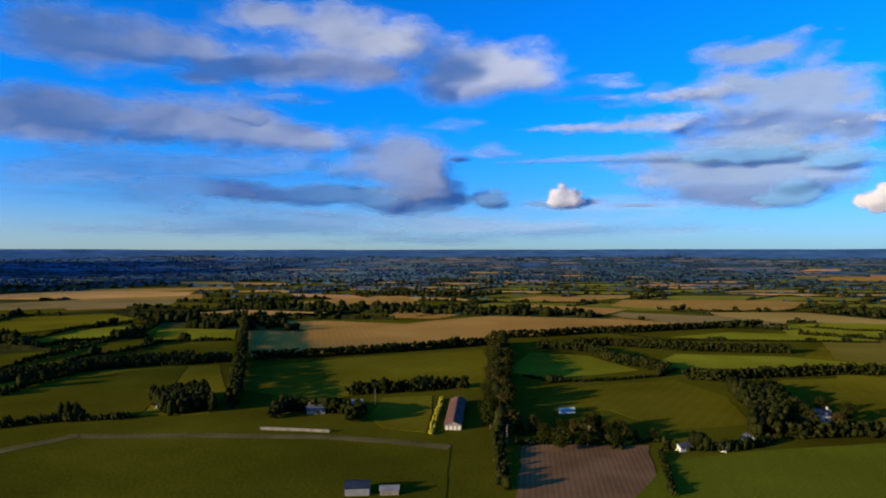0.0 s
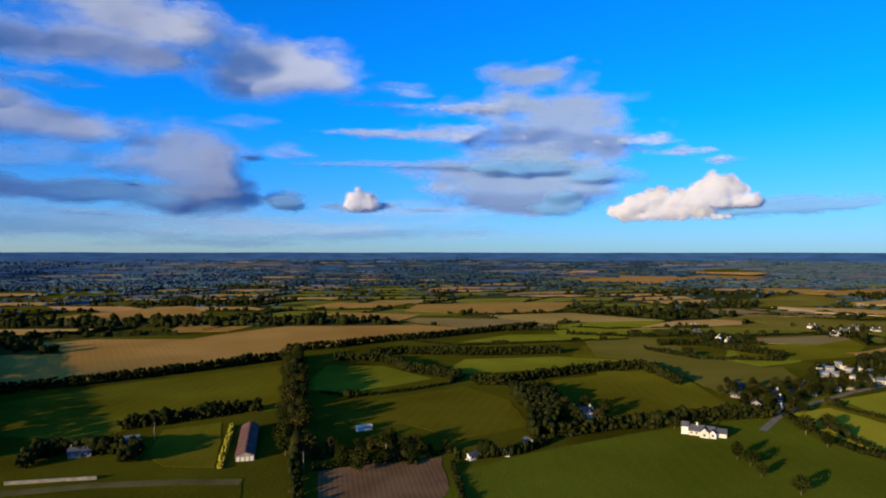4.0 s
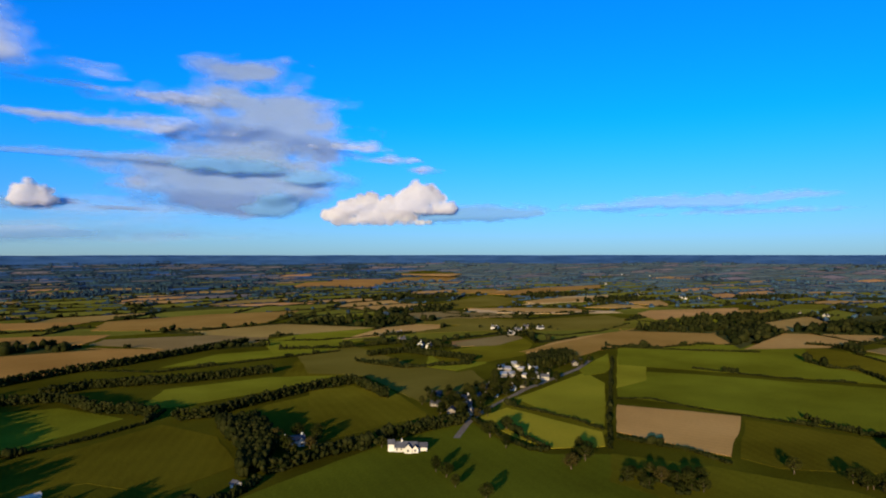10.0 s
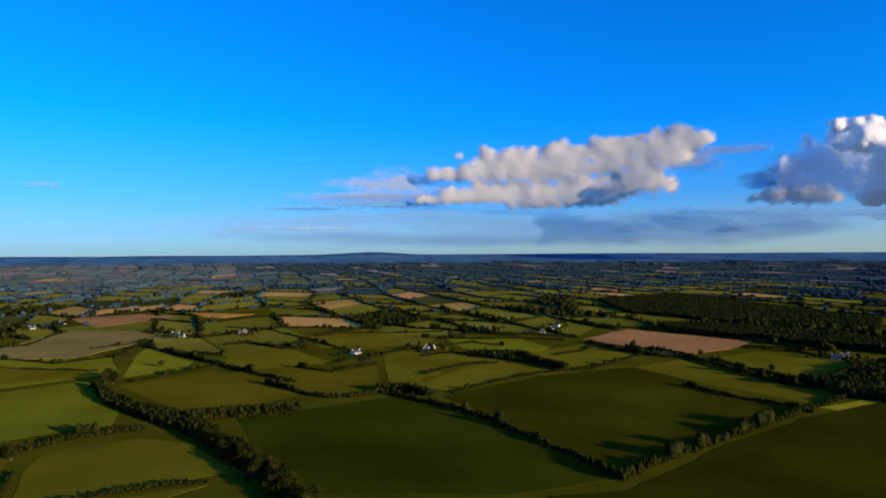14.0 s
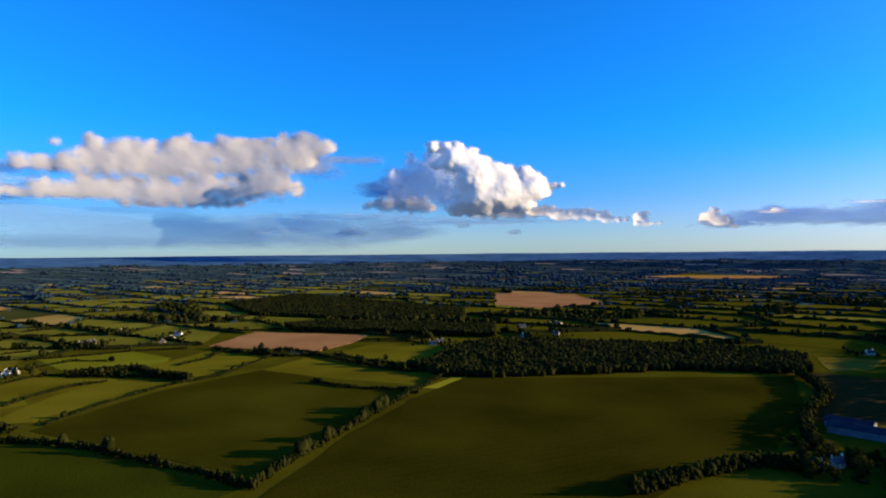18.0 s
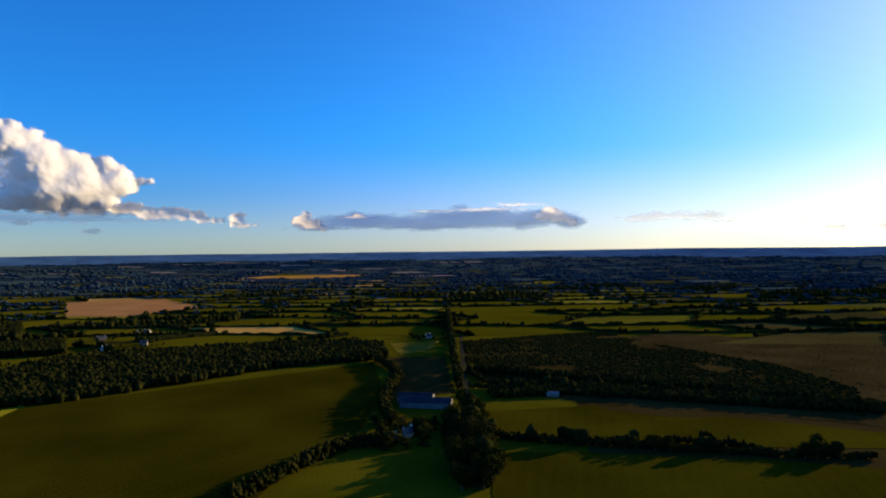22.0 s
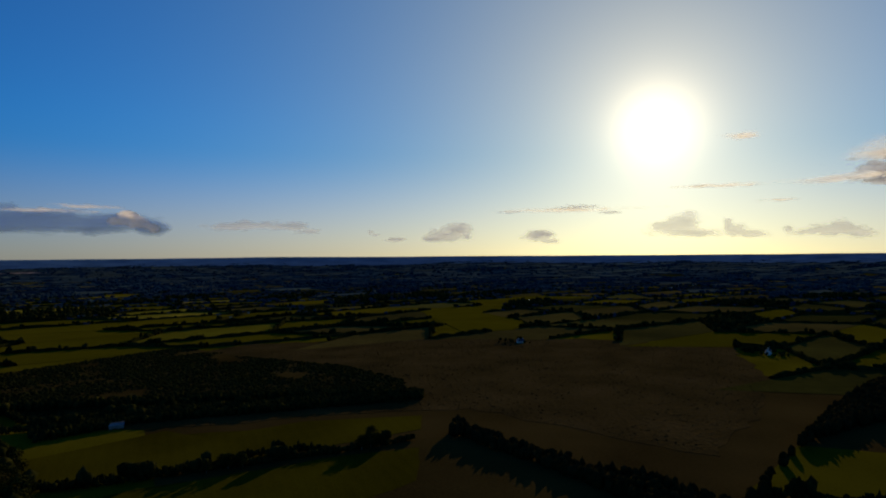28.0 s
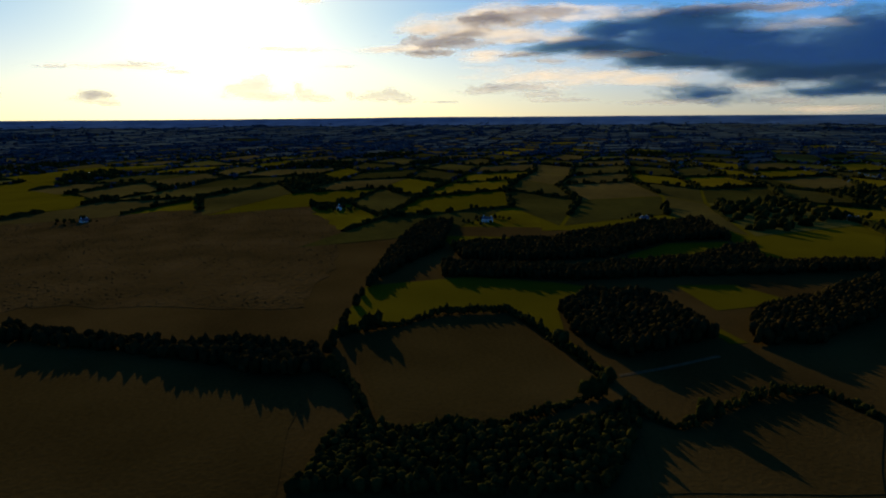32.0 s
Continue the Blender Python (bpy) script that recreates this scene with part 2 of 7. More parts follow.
PASTURE = material("grazed_pasture", [(0.0451, 0.0488, 0.0029), (0.0744, 0.0805, 0.0049), (0.1061, 0.1135, 0.0068)], 0.010, 0.6, vary=0.1, streak=(20, 8, 0.03), sheen=0.045)
# a step brighter than lush_grass, again with sunlight put into the colour
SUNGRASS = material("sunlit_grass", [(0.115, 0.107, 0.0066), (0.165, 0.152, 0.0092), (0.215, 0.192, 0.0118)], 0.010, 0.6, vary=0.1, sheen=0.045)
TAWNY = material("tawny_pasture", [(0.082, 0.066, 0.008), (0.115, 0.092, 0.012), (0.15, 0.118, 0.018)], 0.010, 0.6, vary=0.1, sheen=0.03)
# brighter copy of stubble; stronger sunlight on eastern fields is in its colour
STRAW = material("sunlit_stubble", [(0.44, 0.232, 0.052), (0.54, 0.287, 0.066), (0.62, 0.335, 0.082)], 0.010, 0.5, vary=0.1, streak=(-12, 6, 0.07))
LEAF = material("foliage", [(0.0104, 0.0128, 0.0024), (0.02, 0.0224, 0.004), (0.0336, 0.0328, 0.0064)], 0.16, 1.4, bump=0.8, vary=0.3)
LEAF_ISL = material("foliage_mixed", [(0.0087, 0.0109, 0.0029), (0.016, 0.0182, 0.0044), (0.0261, 0.0268, 0.0066)], 0.16, 1.4, bump=0.8, vary=0.35, island=True)
LEAF_WARM = material("foliage_autumn", [(0.0225, 0.0195, 0.0045), (0.034, 0.028, 0.0065), (0.048, 0.036, 0.0085)], 0.16, 1.4, bump=0.8, vary=0.25)
# brown copy of the mixed foliage; shade of the backlit western woods in its colour
LEAF_SHADED = material("foliage_shaded", [(0.0104, 0.0097, 0.0033), (0.0169, 0.0143, 0.0046), (0.026, 0.0208, 0.0065)], 0.16, 1.4, bump=0.6, vary=0.3, island=True)
LEAF_GOLD = material("gorse_hedge", [(0.16, 0.14, 0.012), (0.24, 0.20, 0.018), (0.30, 0.25, 0.025)], 0.3, 1.4, bump=0.8, vary=0.1)
BARK = material("bark", [(0.05, 0.037, 0.024), (0.09, 0.068, 0.045), (0.13, 0.10, 0.07)], 0.6, 4.0, bump=0.8)
WHITE = material("white_render", [(0.50, 0.46, 0.38), (0.58, 0.54, 0.45), (0.66, 0.62, 0.53)], 0.25, 2.0, rough=0.85, bump=0.15, vary=0.08)
CREAM = material("cream_render", [(0.50, 0.44, 0.33), (0.58, 0.51, 0.39), (0.63, 0.56, 0.44)], 0.25, 2.0, rough=0.85, bump=0.15, vary=0.12)
STONE = material("old_stone", [(0.144, 0.1225, 0.0957), (0.216, 0.1855, 0.1452), (0.288, 0.252, 0.2046)], 0.5, 2.5, bump=0.7, vary=0.12)
SLATE = material("slate", [(0.045, 0.046, 0.052), (0.065, 0.066, 0.074), (0.09, 0.09, 0.10)], 0.4, 3.0, rough=0.7, bump=0.4, vary=0.2)
RUST = material("rusted_sheeting", [(0.11, 0.055, 0.04), (0.15, 0.076, 0.056), (0.2, 0.108, 0.082)], 0.2, 1.5, rough=0.75, bump=0.3, vary=0.05)
BLUEROOF = material("blue_grey_sheeting", [(0.017, 0.024, 0.036), (0.024, 0.033, 0.048), (0.033, 0.043, 0.06)], 0.2, 1.5, rough=0.85, bump=0.2, vary=0.08)
GREYROOF = material("grey_sheeting", [(0.132, 0.132, 0.13), (0.176, 0.176, 0.1716), (0.22, 0.22, 0.2132)], 0.2, 1.5, rough=0.65, bump=0.2, vary=0.15)
ASPHALT = material("asphalt", [(0.16, 0.125, 0.075), (0.2, 0.158, 0.096), (0.245, 0.195, 0.12)], 0.3, 3.0, vary=0.0)
GRAVEL = material("gravel", [(0.036, 0.031, 0.016), (0.05, 0.043, 0.022), (0.066, 0.057, 0.03)], 0.3, 2.0, vary=0.0)
VERGE = material("dry_verge", [(0.085, 0.066, 0.018), (0.118, 0.091, 0.026), (0.15, 0.115, 0.036)], 0.06, 0.8, vary=0.0)
GLASS = material("window_glass", [(0.02, 0.025, 0.03), (0.04, 0.045, 0.05)], 0.5, 2.0, rough=0.08, bump=0.0, vary=0.1)
DOORPAINT = material("door_paint", [(0.06, 0.03, 0.025), (0.10, 0.05, 0.04)], 0.5, 3.0, rough=0.5, bump=0.1, vary=0.3)
WOODPOLE = material("weathered_timber", [(0.16, 0.13, 0.10), (0.24, 0.20, 0.155)], 0.8, 6.0, bump=0.4)
WATER = material("pond_water", [(0.02, 0.03, 0.035), (0.03, 0.04, 0.045)], 0.1, 0.8, rough=0.05, bump=0.05, vary=0.0)
FAR_GREEN = material("far_pasture", [(0.0563, 0.0587, 0.0062), (0.0881, 0.0869, 0.0092), (0.1285, 0.1174, 0.0123)], 0.006, 0.1, bump=0.0, vary=0.4, island=True, sheen=0.045)
# far grass lit from behind; its yellow glow is put into the colour
FAR_GOLD = material("far_backlit_pasture", [(0.0376, 0.0361, 0.0021), (0.0509, 0.0474, 0.0029), (0.0643, 0.0587, 0.0035)], 0.006, 0.1, bump=0.0, vary=0.35, island=True, sheen=0.045)
FAR_TAN = material("far_stubble", [(0.4144, 0.2128, 0.047), (0.5152, 0.2722, 0.0627), (0.616, 0.336, 0.0829)], 0.006, 0.1, bump=0.0, vary=0.25, island=True)
# pasture, stubble and leaves with the blue haze of far air mixed into their colour
DIM_GREEN = material("hazed_pasture", [(0.016, 0.03, 0.034), (0.024, 0.042, 0.045), (0.036, 0.058, 0.056)], 0.006, 0.1, bump=0.0, vary=0.35, island=True, sheen=0.045)
PALE_DIM = material("pale_hazed_pasture", [(0.045, 0.062, 0.056), (0.068, 0.090, 0.076), (0.098, 0.120, 0.095)], 0.006, 0.1, bump=0.0, vary=0.35, island=True, sheen=0.045)
PALE_LEAF = material("pale_hazed_foliage", [(0.020, 0.038, 0.055), (0.032, 0.058, 0.082), (0.050, 0.080, 0.105)], 0.16, 1.4, bump=0.0, vary=0.35, island=True)
DIM_TAN = material("hazed_stubble", [(0.17, 0.13, 0.095), (0.23, 0.175, 0.125), (0.29, 0.22, 0.155)], 0.006, 0.1, bump=0.0, vary=0.25, island=True)
DIM_LEAF = material("hazed_foliage", [(0.01, 0.022, 0.032), (0.018, 0.035, 0.048), (0.03, 0.052, 0.066)], 0.16, 1.4, bump=0.0, vary=0.35, island=True)
# brighter copy of far_pasture, the eastern sunlight painted into it
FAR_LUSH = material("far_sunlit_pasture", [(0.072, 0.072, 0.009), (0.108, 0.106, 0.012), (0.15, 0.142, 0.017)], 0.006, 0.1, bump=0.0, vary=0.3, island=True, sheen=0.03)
# dim far grass on the sun's side, with shade put into its colour
FAR_DULL = material("far_shaded_pasture", [(0.0308, 0.0294, 0.0072), (0.0476, 0.0434, 0.0096), (0.07, 0.063, 0.0128)], 0.006, 0.1, bump=0.0, vary=0.45, island=True)
FAR_DARK = material("far_rough_land", [(0.0442, 0.0468, 0.0096), (0.0624, 0.0624, 0.012), (0.0832, 0.078, 0.0156)], 0.006, 0.1, bump=0.0, vary=0.3, island=True)
# the haze of far air is mixed into this blue
DISTANCE = material("haze_blue_distance", [(0.034, 0.085, 0.150), (0.052, 0.120, 0.205), (0.075, 0.155, 0.245)], 0.007, 0.06, bump=0.0, vary=0.0)


# ---- mesh helpers ----
rng = np.random.default_rng(7)


def mesh_of(name, verts, faces, mats, slots=None, smooth=False):
    """A mesh from vertex rows and equal-length face rows."""
    verts, faces = np.asarray(verts, np.float32), np.asarray(faces, np.int32)
    me = bpy.data.meshes.new(name)
    k = faces.shape[1]
    me.vertices.add(len(verts))
    me.vertices.foreach_set("co", verts.ravel())
    me.loops.add(faces.size)
    me.loops.foreach_set("vertex_index", faces.ravel())
    me.polygons.add(len(faces))
    me.polygons.foreach_set("loop_start", np.arange(len(faces), dtype=np.int32) * k)
    for m in mats if isinstance(mats, (list, tuple)) else [mats]:
        me.materials.append(m)
    if slots is not None:
        me.polygons.foreach_set("material_index", np.asarray(slots, np.int32))
    if smooth:
        me.polygons.foreach_set("use_smooth", np.ones(len(faces), bool))
    me.update(calc_edges=True)
    me.validate()
    return me


def part(name, bm, mat, parent, label=""):
    me = bpy.data.meshes.new(name)
    bm.to_mesh(me)
    bm.free()
    me.materials.append(mat)
    ob = new(name, me)
    ob.parent = parent
    return tagged(ob, label=label)


def box(bm, x0, y0, z0, x1, y1, z1):
    m = Matrix.Translation(((x0 + x1) / 2, (y0 + y1) / 2, (z0 + z1) / 2)) @ Matrix.Diagonal((x1 - x0, y1 - y0, z1 - z0, 1))
    bmesh.ops.create_cube(bm, size=1, matrix=m)
    return bm


def boxed(*ends):
    return box(bmesh.new(), *ends)


def prism(outline, x0, x1):
    """A solid whose outline of (y, z) runs along x."""
    bm = bmesh.new()
    a, b = ([bm.verts.new((x, y, z)) for y, z in outline] for x in (x0, x1))
    n = len(outline)
    bm.faces.new(a[::-1])
    bm.faces.new(b)
    for i in range(n):
        bm.faces.new((a[i], a[(i + 1) % n], b[(i + 1) % n], b[i]))
    bmesh.ops.recalc_face_normals(bm, faces=bm.faces)
    return bm


def blob_set(levels, count, rough):
    """Unit lumps with an uneven outline: verts and triangles."""
    made = []
    for k in range(count):
        bm = bmesh.new()
        bmesh.ops.create_icosphere(bm, subdivisions=levels, radius=1)
        for v in bm.verts:
            v.co *= 1 + rough * noise.noise(v.co * 1.7 + Vector((k * 9.1, 3.3, k))) + 0.5 * rough * noise.noise(v.co * 4.1 + Vector((k * 5.7, 1.3, k)))
        bm.verts.ensure_lookup_table()
        made.append((np.array([v.co for v in bm.verts]), np.array([[v.index for v in f.verts] for f in bm.faces])))
        bm.free()
    return made


LUMPS, CHIPS = blob_set(2, 12, 0.85), blob_set(1, 12, 0.8)


def lumps_mesh(name, rows, mat, kinds=None):
    """One mesh of many lumps; a row is x, y, z, rx, ry, rz, turn."""
    kinds = kinds or LUMPS
    V, F, n = [], [], 0
    for i, (x, y, z, rx, ry, rz, turn) in enumerate(rows):
        v, f = kinds[i % len(kinds)]
        c, s = math.cos(turn), math.sin(turn)
        w = v * (rx, ry, rz)
        V.append(np.column_stack((w[:, 0] * c - w[:, 1] * s + x, w[:, 0] * s + w[:, 1] * c + y, w[:, 2] + z)))
        F.append(f + n)
        n += len(v)
    return mesh_of(name, np.concatenate(V), np.concatenate(F), mat)


def rise(x, y):
    """The land's height: level near by, raised far off to meet the horizon in the camera's view."""
    r = math.hypot(x, y)
    if r < 3000:
        return 0.0
    k = (r - 3000) / 1900
    return 70 * k ** 1.3 + 9 * k * noise.noise((x / 900, y / 900, 0.5))


def along(points, step):
    """Points every so many metres on a line, with the direction."""
    out = []
    for (x0, y0), (x1, y1) in zip(points, points[1:]):
        d = math.hypot(x1 - x0, y1 - y0)
        n = max(1, round(d / step))
        for i in range(n):
            k = i / n
            out.append((x0 + (x1 - x0) * k, y0 + (y1 - y0) * k, math.atan2(y1 - y0, x1 - x0)))
    out.append((*points[-1], out[-1][2]))
    return out


def inside(x, y, poly):
    hit, j = False, len(poly) - 1
    for i in range(len(poly)):
        (xi, yi), (xj, yj) = poly[i], poly[j]
        if (yi > y) != (yj > y) and x < (xj - xi) * (y - yi) / (yj - yi) + xi:
            hit = not hit
        j = i
    return hit


# ---- ground ----
def build_ground():
    radii = np.concatenate(([0.5], np.arange(60, 1000, 60), np.arange(1000, 4960, 45)))
    n = 144
    V, F = [], []
    for r in radii:
        for k in range(n):
            a = 2 * math.pi * k / n
            x, y = r * math.sin(a), r * math.cos(a)
            V.append((x, y, rise(x, y)))
    for i in range(len(radii) - 1):
        for k in range(n):
            a, b = i * n + k, i * n + (k + 1) % n
            F.append((a, a + n, b + n, b))
    tagged(new("ground", mesh_of("ground", V, F, GRASS, smooth=True)), "flat green pasture land reaching to the horizon", "ground", kind="structure")


def build_rim():
    """Far hills, haze blue in their colour, that close the view at the edge of the land."""
    n, V, F = 360, [], []
    for k in range(n):
        a = 2 * math.pi * k / n
        h = 106 + 5 * noise.noise((math.cos(a) * 3, math.sin(a) * 3, 2.0)) + 3 * noise.noise((math.cos(a) * 11, math.sin(a) * 11, 5.0))
        az = math.degrees(a)
        h += 22 * math.exp(-((az - 110.5) / 3.5) ** 2)
        for r, z in ((4400, rise(0, 4400) - 4), (4500, rise(0, 4500) + 4), (4600, rise(0, 4600) + 6), (4720, rise(0, 4720) + 12), (4850, 95), (4925, h), (4955, h - 30), (4965, 20)):
            z += 3.5 * noise.noise((r / 90, math.sin(a) * 40, math.cos(a) * 40)) if r < 4900 else 0
            V.append((r * math.sin(a), r * math.cos(a), z))
    for k in range(n):
        for i in range(7):
            a, b = k * 8 + i, (k + 1) % n * 8 + i
            F.append((a, b, b + 1, a + 1))
    tagged(new("backdrop", mesh_of("backdrop", V, F, DISTANCE, smooth=True)), "low wooded hills with blue haze in their colour", "hills", kind="structure")


build_ground()
build_rim()
SPECIAL = []


def field(mat, label, points, lift=0.12, wander=1.2):
    """A field: a low slab of soil and crop with a soft uneven edge."""
    pts = []
    m = len(points)
    for i in range(m):
        (x0, y0), (x1, y1) = points[i], points[(i + 1) % m]
        d = math.hypot(x1 - x0, y1 - y0)
        k = max(1, min(12, int(d / 12)))
        for j in range(k):
            x, y = x0 + (x1 - x0) * j / k, y0 + (y1 - y0) * j / k
            w = wander if math.hypot(x, y) < 900 else max(4, wander)
            pts.append((x + w * (noise.noise((x / 15, y / 15, 1)) + noise.noise((x / 45, y / 45, 2))), y + w * (noise.noise((x / 15, y / 15, 7)) + noise.noise((x / 45, y / 45, 4)))))
    lift += 0.002 * len(SPECIAL)
    cx, cy = sum(p[0] for p in pts) / len(pts), sum(p[1] for p in pts) / len(pts)
    z = rise(cx, cy) + lift + (0.4 if math.hypot(cx, cy) > 900 else 0)
    bm = bmesh.new()
    ring = [bm.verts.new((x - cx, y - cy, lift)) for x, y in pts]
    foot = [bm.verts.new((x - cx, y - cy, -0.3)) for x, y in pts]
    top = bm.faces.new(ring)
    for i in range(len(pts)):
        j = (i + 1) % len(pts)
        bm.faces.new((ring[i], foot[i], foot[j], ring[j]))
    bmesh.ops.triangulate(bm, faces=[top])
    bmesh.ops.recalc_face_normals(bm, faces=bm.faces)
    me = bpy.data.meshes.new("field")
    bm.to_mesh(me)
    bm.free()
    me.materials.append(mat)
    ob = new("field", me)
    ob.location = (cx, cy, z - lift)
    SPECIAL.append(points)
    return tagged(ob, label, "field", kind="structure")


# ---- hedges, woods and trees ----
def hedge(points, height, width, label, mat=LEAF_ISL):
    """An overgrown hedgerow: a ragged bank of foliage with taller bushes along it."""
    height, width = height * 1.15, width * 1.2
    rows = []
    for x, y, a in along(points, width * 0.13):
        g = 0.8 + 0.75 * noise.noise((x / 22, y / 22, 4)) + rng.uniform(-0.2, 0.25)
        g = max(g, 0.45) if height > 5 or noise.noise((x / 34, y / 34, 14)) < 0.42 else 0.3
        h, w = height * g, width * 0.22 * rng.uniform(0.5, 1.4)
        off = rng.uniform(-0.4, 0.4) * width + 1.2 * noise.noise((x / 40, y / 40, 8))
        rows.append((x - math.sin(a) * off, y + math.cos(a) * off, rise(x, y) + h * rng.uniform(0.3, 0.62), w, w, h * rng.uniform(0.3, 0.52), rng.uniform(0, 6.28)))
        if noise.noise((x / 17, y / 17, 31)) > 0.33:
            h = height * rng.uniform(1.2, 2.0)
            w = h * rng.uniform(0.2, 0.34)
            rows.append((x + rng.uniform(-1, 1), y + rng.uniform(-1, 1), rise(x, y) + h * 0.6, w, w, h * 0.42, rng.uniform(0, 6.28)))
    tagged(new("hedgerow", lumps_mesh("hedgerow", rows, mat, CHIPS)), label, "hedge")


WOODS = []


def copse(points, height, spacing, group, far=370):
    """A small wood of single trees over low growth."""
    if sum(math.hypot(*p) for p in points) / len(points) > far:
        wood(points, height * 0.9, "small dark copse of broadleaf trees")
        return
    WOODS.append(points)
    xs, ys = [p[0] for p in points], [p[1] for p in points]
    spots = []
    for i in range(int((max(xs) - min(xs)) / spacing) + 2):
        for j in range(int((max(ys) - min(ys)) / spacing) + 2):
            x, y = min(xs) + (i + rng.uniform(-0.4, 0.4)) * spacing, min(ys) + (j + rng.uniform(-0.4, 0.4)) * spacing
            if inside(x, y, points):
                tree(x, y, height * rng.uniform(0.6, 1.2), group=group)
                spots.append((x, y))
    rows = [(x + rng.uniform(-3, 3), y + rng.uniform(-3, 3), s * 0.5, s, s, s * 0.8, rng.uniform(0, 6.28)) for x, y in spots for s in rng.uniform(0.8, 1.9, 5)]
    tagged(new("undergrowth", lumps_mesh("undergrowth", rows, LEAF_ISL, CHIPS)), "low dark bushes beneath a copse of trees", "bushes", kind="stuff")


def wood(points, height, label, mat=LEAF_ISL, spacing=2.6):
    WOODS.append(points)
    xs, ys = [p[0] for p in points], [p[1] for p in points]
    rows = []
    x = min(xs)
    while x < max(xs):
        y = min(ys)
        while y < max(ys):
            px, py = x + rng.uniform(-0.45, 0.45) * spacing, y + rng.uniform(-0.45, 0.45) * spacing
            if inside(px, py, points):
                h = height * (0.85 + 0.3 * noise.noise((px / 30, py / 30, 9)) + rng.uniform(-0.1, 0.15))
                w = spacing * rng.uniform(0.5, 0.75)
                tip = w * rng.uniform(1.3, 1.9)
                rows.append((px, py, h - tip * 0.9, w, w, tip, rng.uniform(0, 6.28)))
                if rng.uniform() < 0.45:
                    rows.append((px, py, h * 0.4, w * 1.1, w * 1.1, h * 0.45, rng.uniform(0, 6.28)))
            y += spacing
        x += spacing
    tagged(new("woodland", lumps_mesh("woodland", rows, mat, CHIPS)), label, "wood", kind="stuff")


def crown_mesh(seed, mat, spread=0.36):
    """A crown of clumps with gaps, ten metres high on its trunk, with loose sprays round the outline."""
    r = np.random.default_rng(seed)
    rows = []
    for k in range(95):
        a, u = r.uniform(0, 6.28), r.uniform(0, 1)
        z = 3.2 + 5.8 * u
        reach = 10 * spread * math.sin(math.pi * (0.16 + 0.80 * u)) * math.sqrt(r.uniform(0.15, 1))
        s = r.uniform(0.4, 0.92) * (1.15 - 0.4 * u)
        rows.append((math.cos(a) * reach, math.sin(a) * reach, z, s, s, s * r.uniform(0.7, 0.95), a))
    for k in range(165):
        a, u = r.uniform(0, 6.28), r.uniform(0, 1)
        z = 2.6 + 7.3 * u
        reach = (10 * spread + 0.9) * math.sin(math.pi * (0.14 + 0.80 * u)) * r.uniform(0.85, 1.1)
        s = r.uniform(0.15, 0.36)
        rows.append((math.cos(a) * reach, math.sin(a) * reach, z, s, s, s * 0.8, a))
    return lumps_mesh("crown", rows, mat, CHIPS)


def trunk_mesh(seed):
    """A tapered trunk with four limbs, for a tree ten metres high."""
    r = np.random.default_rng(seed + 50)
    bm = bmesh.new()

    def limb(p, q, r0, r1):
        d = Vector(q) - Vector(p)
        m = Matrix.Translation((Vector(p) + Vector(q)) / 2) @ d.to_track_quat("Z", "Y").to_matrix().to_4x4()
        bmesh.ops.create_cone(bm, cap_ends=True, segments=7, radius1=r0, radius2=r1, depth=d.length, matrix=m)

    limb((0, 0, -0.2), (0.1, 0, 4.2), 0.34, 0.2)
    limb((0.1, 0, 4.2), (0, 0.15, 7.6), 0.2, 0.06)
    for k in range(5):
        a = 1.26 * k + r.uniform(-0.3, 0.3)
        z = r.uniform(2.4, 4.4)
        limb((0, 0, z), (math.cos(a) * 2.1, math.sin(a) * 2.1, z + 1.9), 0.13, 0.04)
    me = bpy.data.meshes.new("trunk")
    bm.to_mesh(me)
    bm.free()
    me.materials.append(BARK)
    return me


TREE_KINDS = []
for k in range(9):
    leaf = LEAF_WARM if k == 7 else LEAF
    TREE_KINDS.append((trunk_mesh(k), crown_mesh(k, leaf, (0.36, 0.30, 0.40, 0.33, 0.42, 0.27, 0.36, 0.40, 0.20)[k]), "broad autumn-tinged tree in a field boundary" if k == 7 else "dark green broadleaf tree in a field boundary"))


def tree(x, y, height, kind=None, group="", label=""):
    trunk, crown, words = TREE_KINDS[int(rng.integers(0, 8)) if kind is None else kind]
    base = new("tree")
    s = height / 10
    base.matrix_basis = pose(x, y, rise(x, y), 0, 0, rng.uniform(0, 360)) @ Matrix.Diagonal((s * rng.uniform(0.9, 1.2), s * rng.uniform(0.9, 1.2), s, 1))
    for n, d in (("trunk", trunk), ("crown", crown)):
        o = new(n, d)
        o.parent = base
    return tagged(base, label or words, "tree", group)


def tree_belt(points, height, spacing):
    """A far row of trees that blend into one another."""
    rows = []
    for x, y, a in along(points, spacing * 0.5):
        for k in range(12):
            g = height * rng.uniform(0.55, 1.1)
            s = rng.uniform(0.8, 1.8)
            rows.append((x + rng.uniform(-3, 3), y + rng.uniform(-3, 3), max(s * 0.7, g - s), s, s, s * 1.1, rng.uniform(0, 6)))
    tagged(new("tree_belt", lumps_mesh("tree_belt", rows, LEAF_ISL, CHIPS)), "dense far belt of dark trees between fields", "trees", kind="stuff")
    hedge(points, height * 0.55, 4.5, "dense undergrowth below a row of trees")


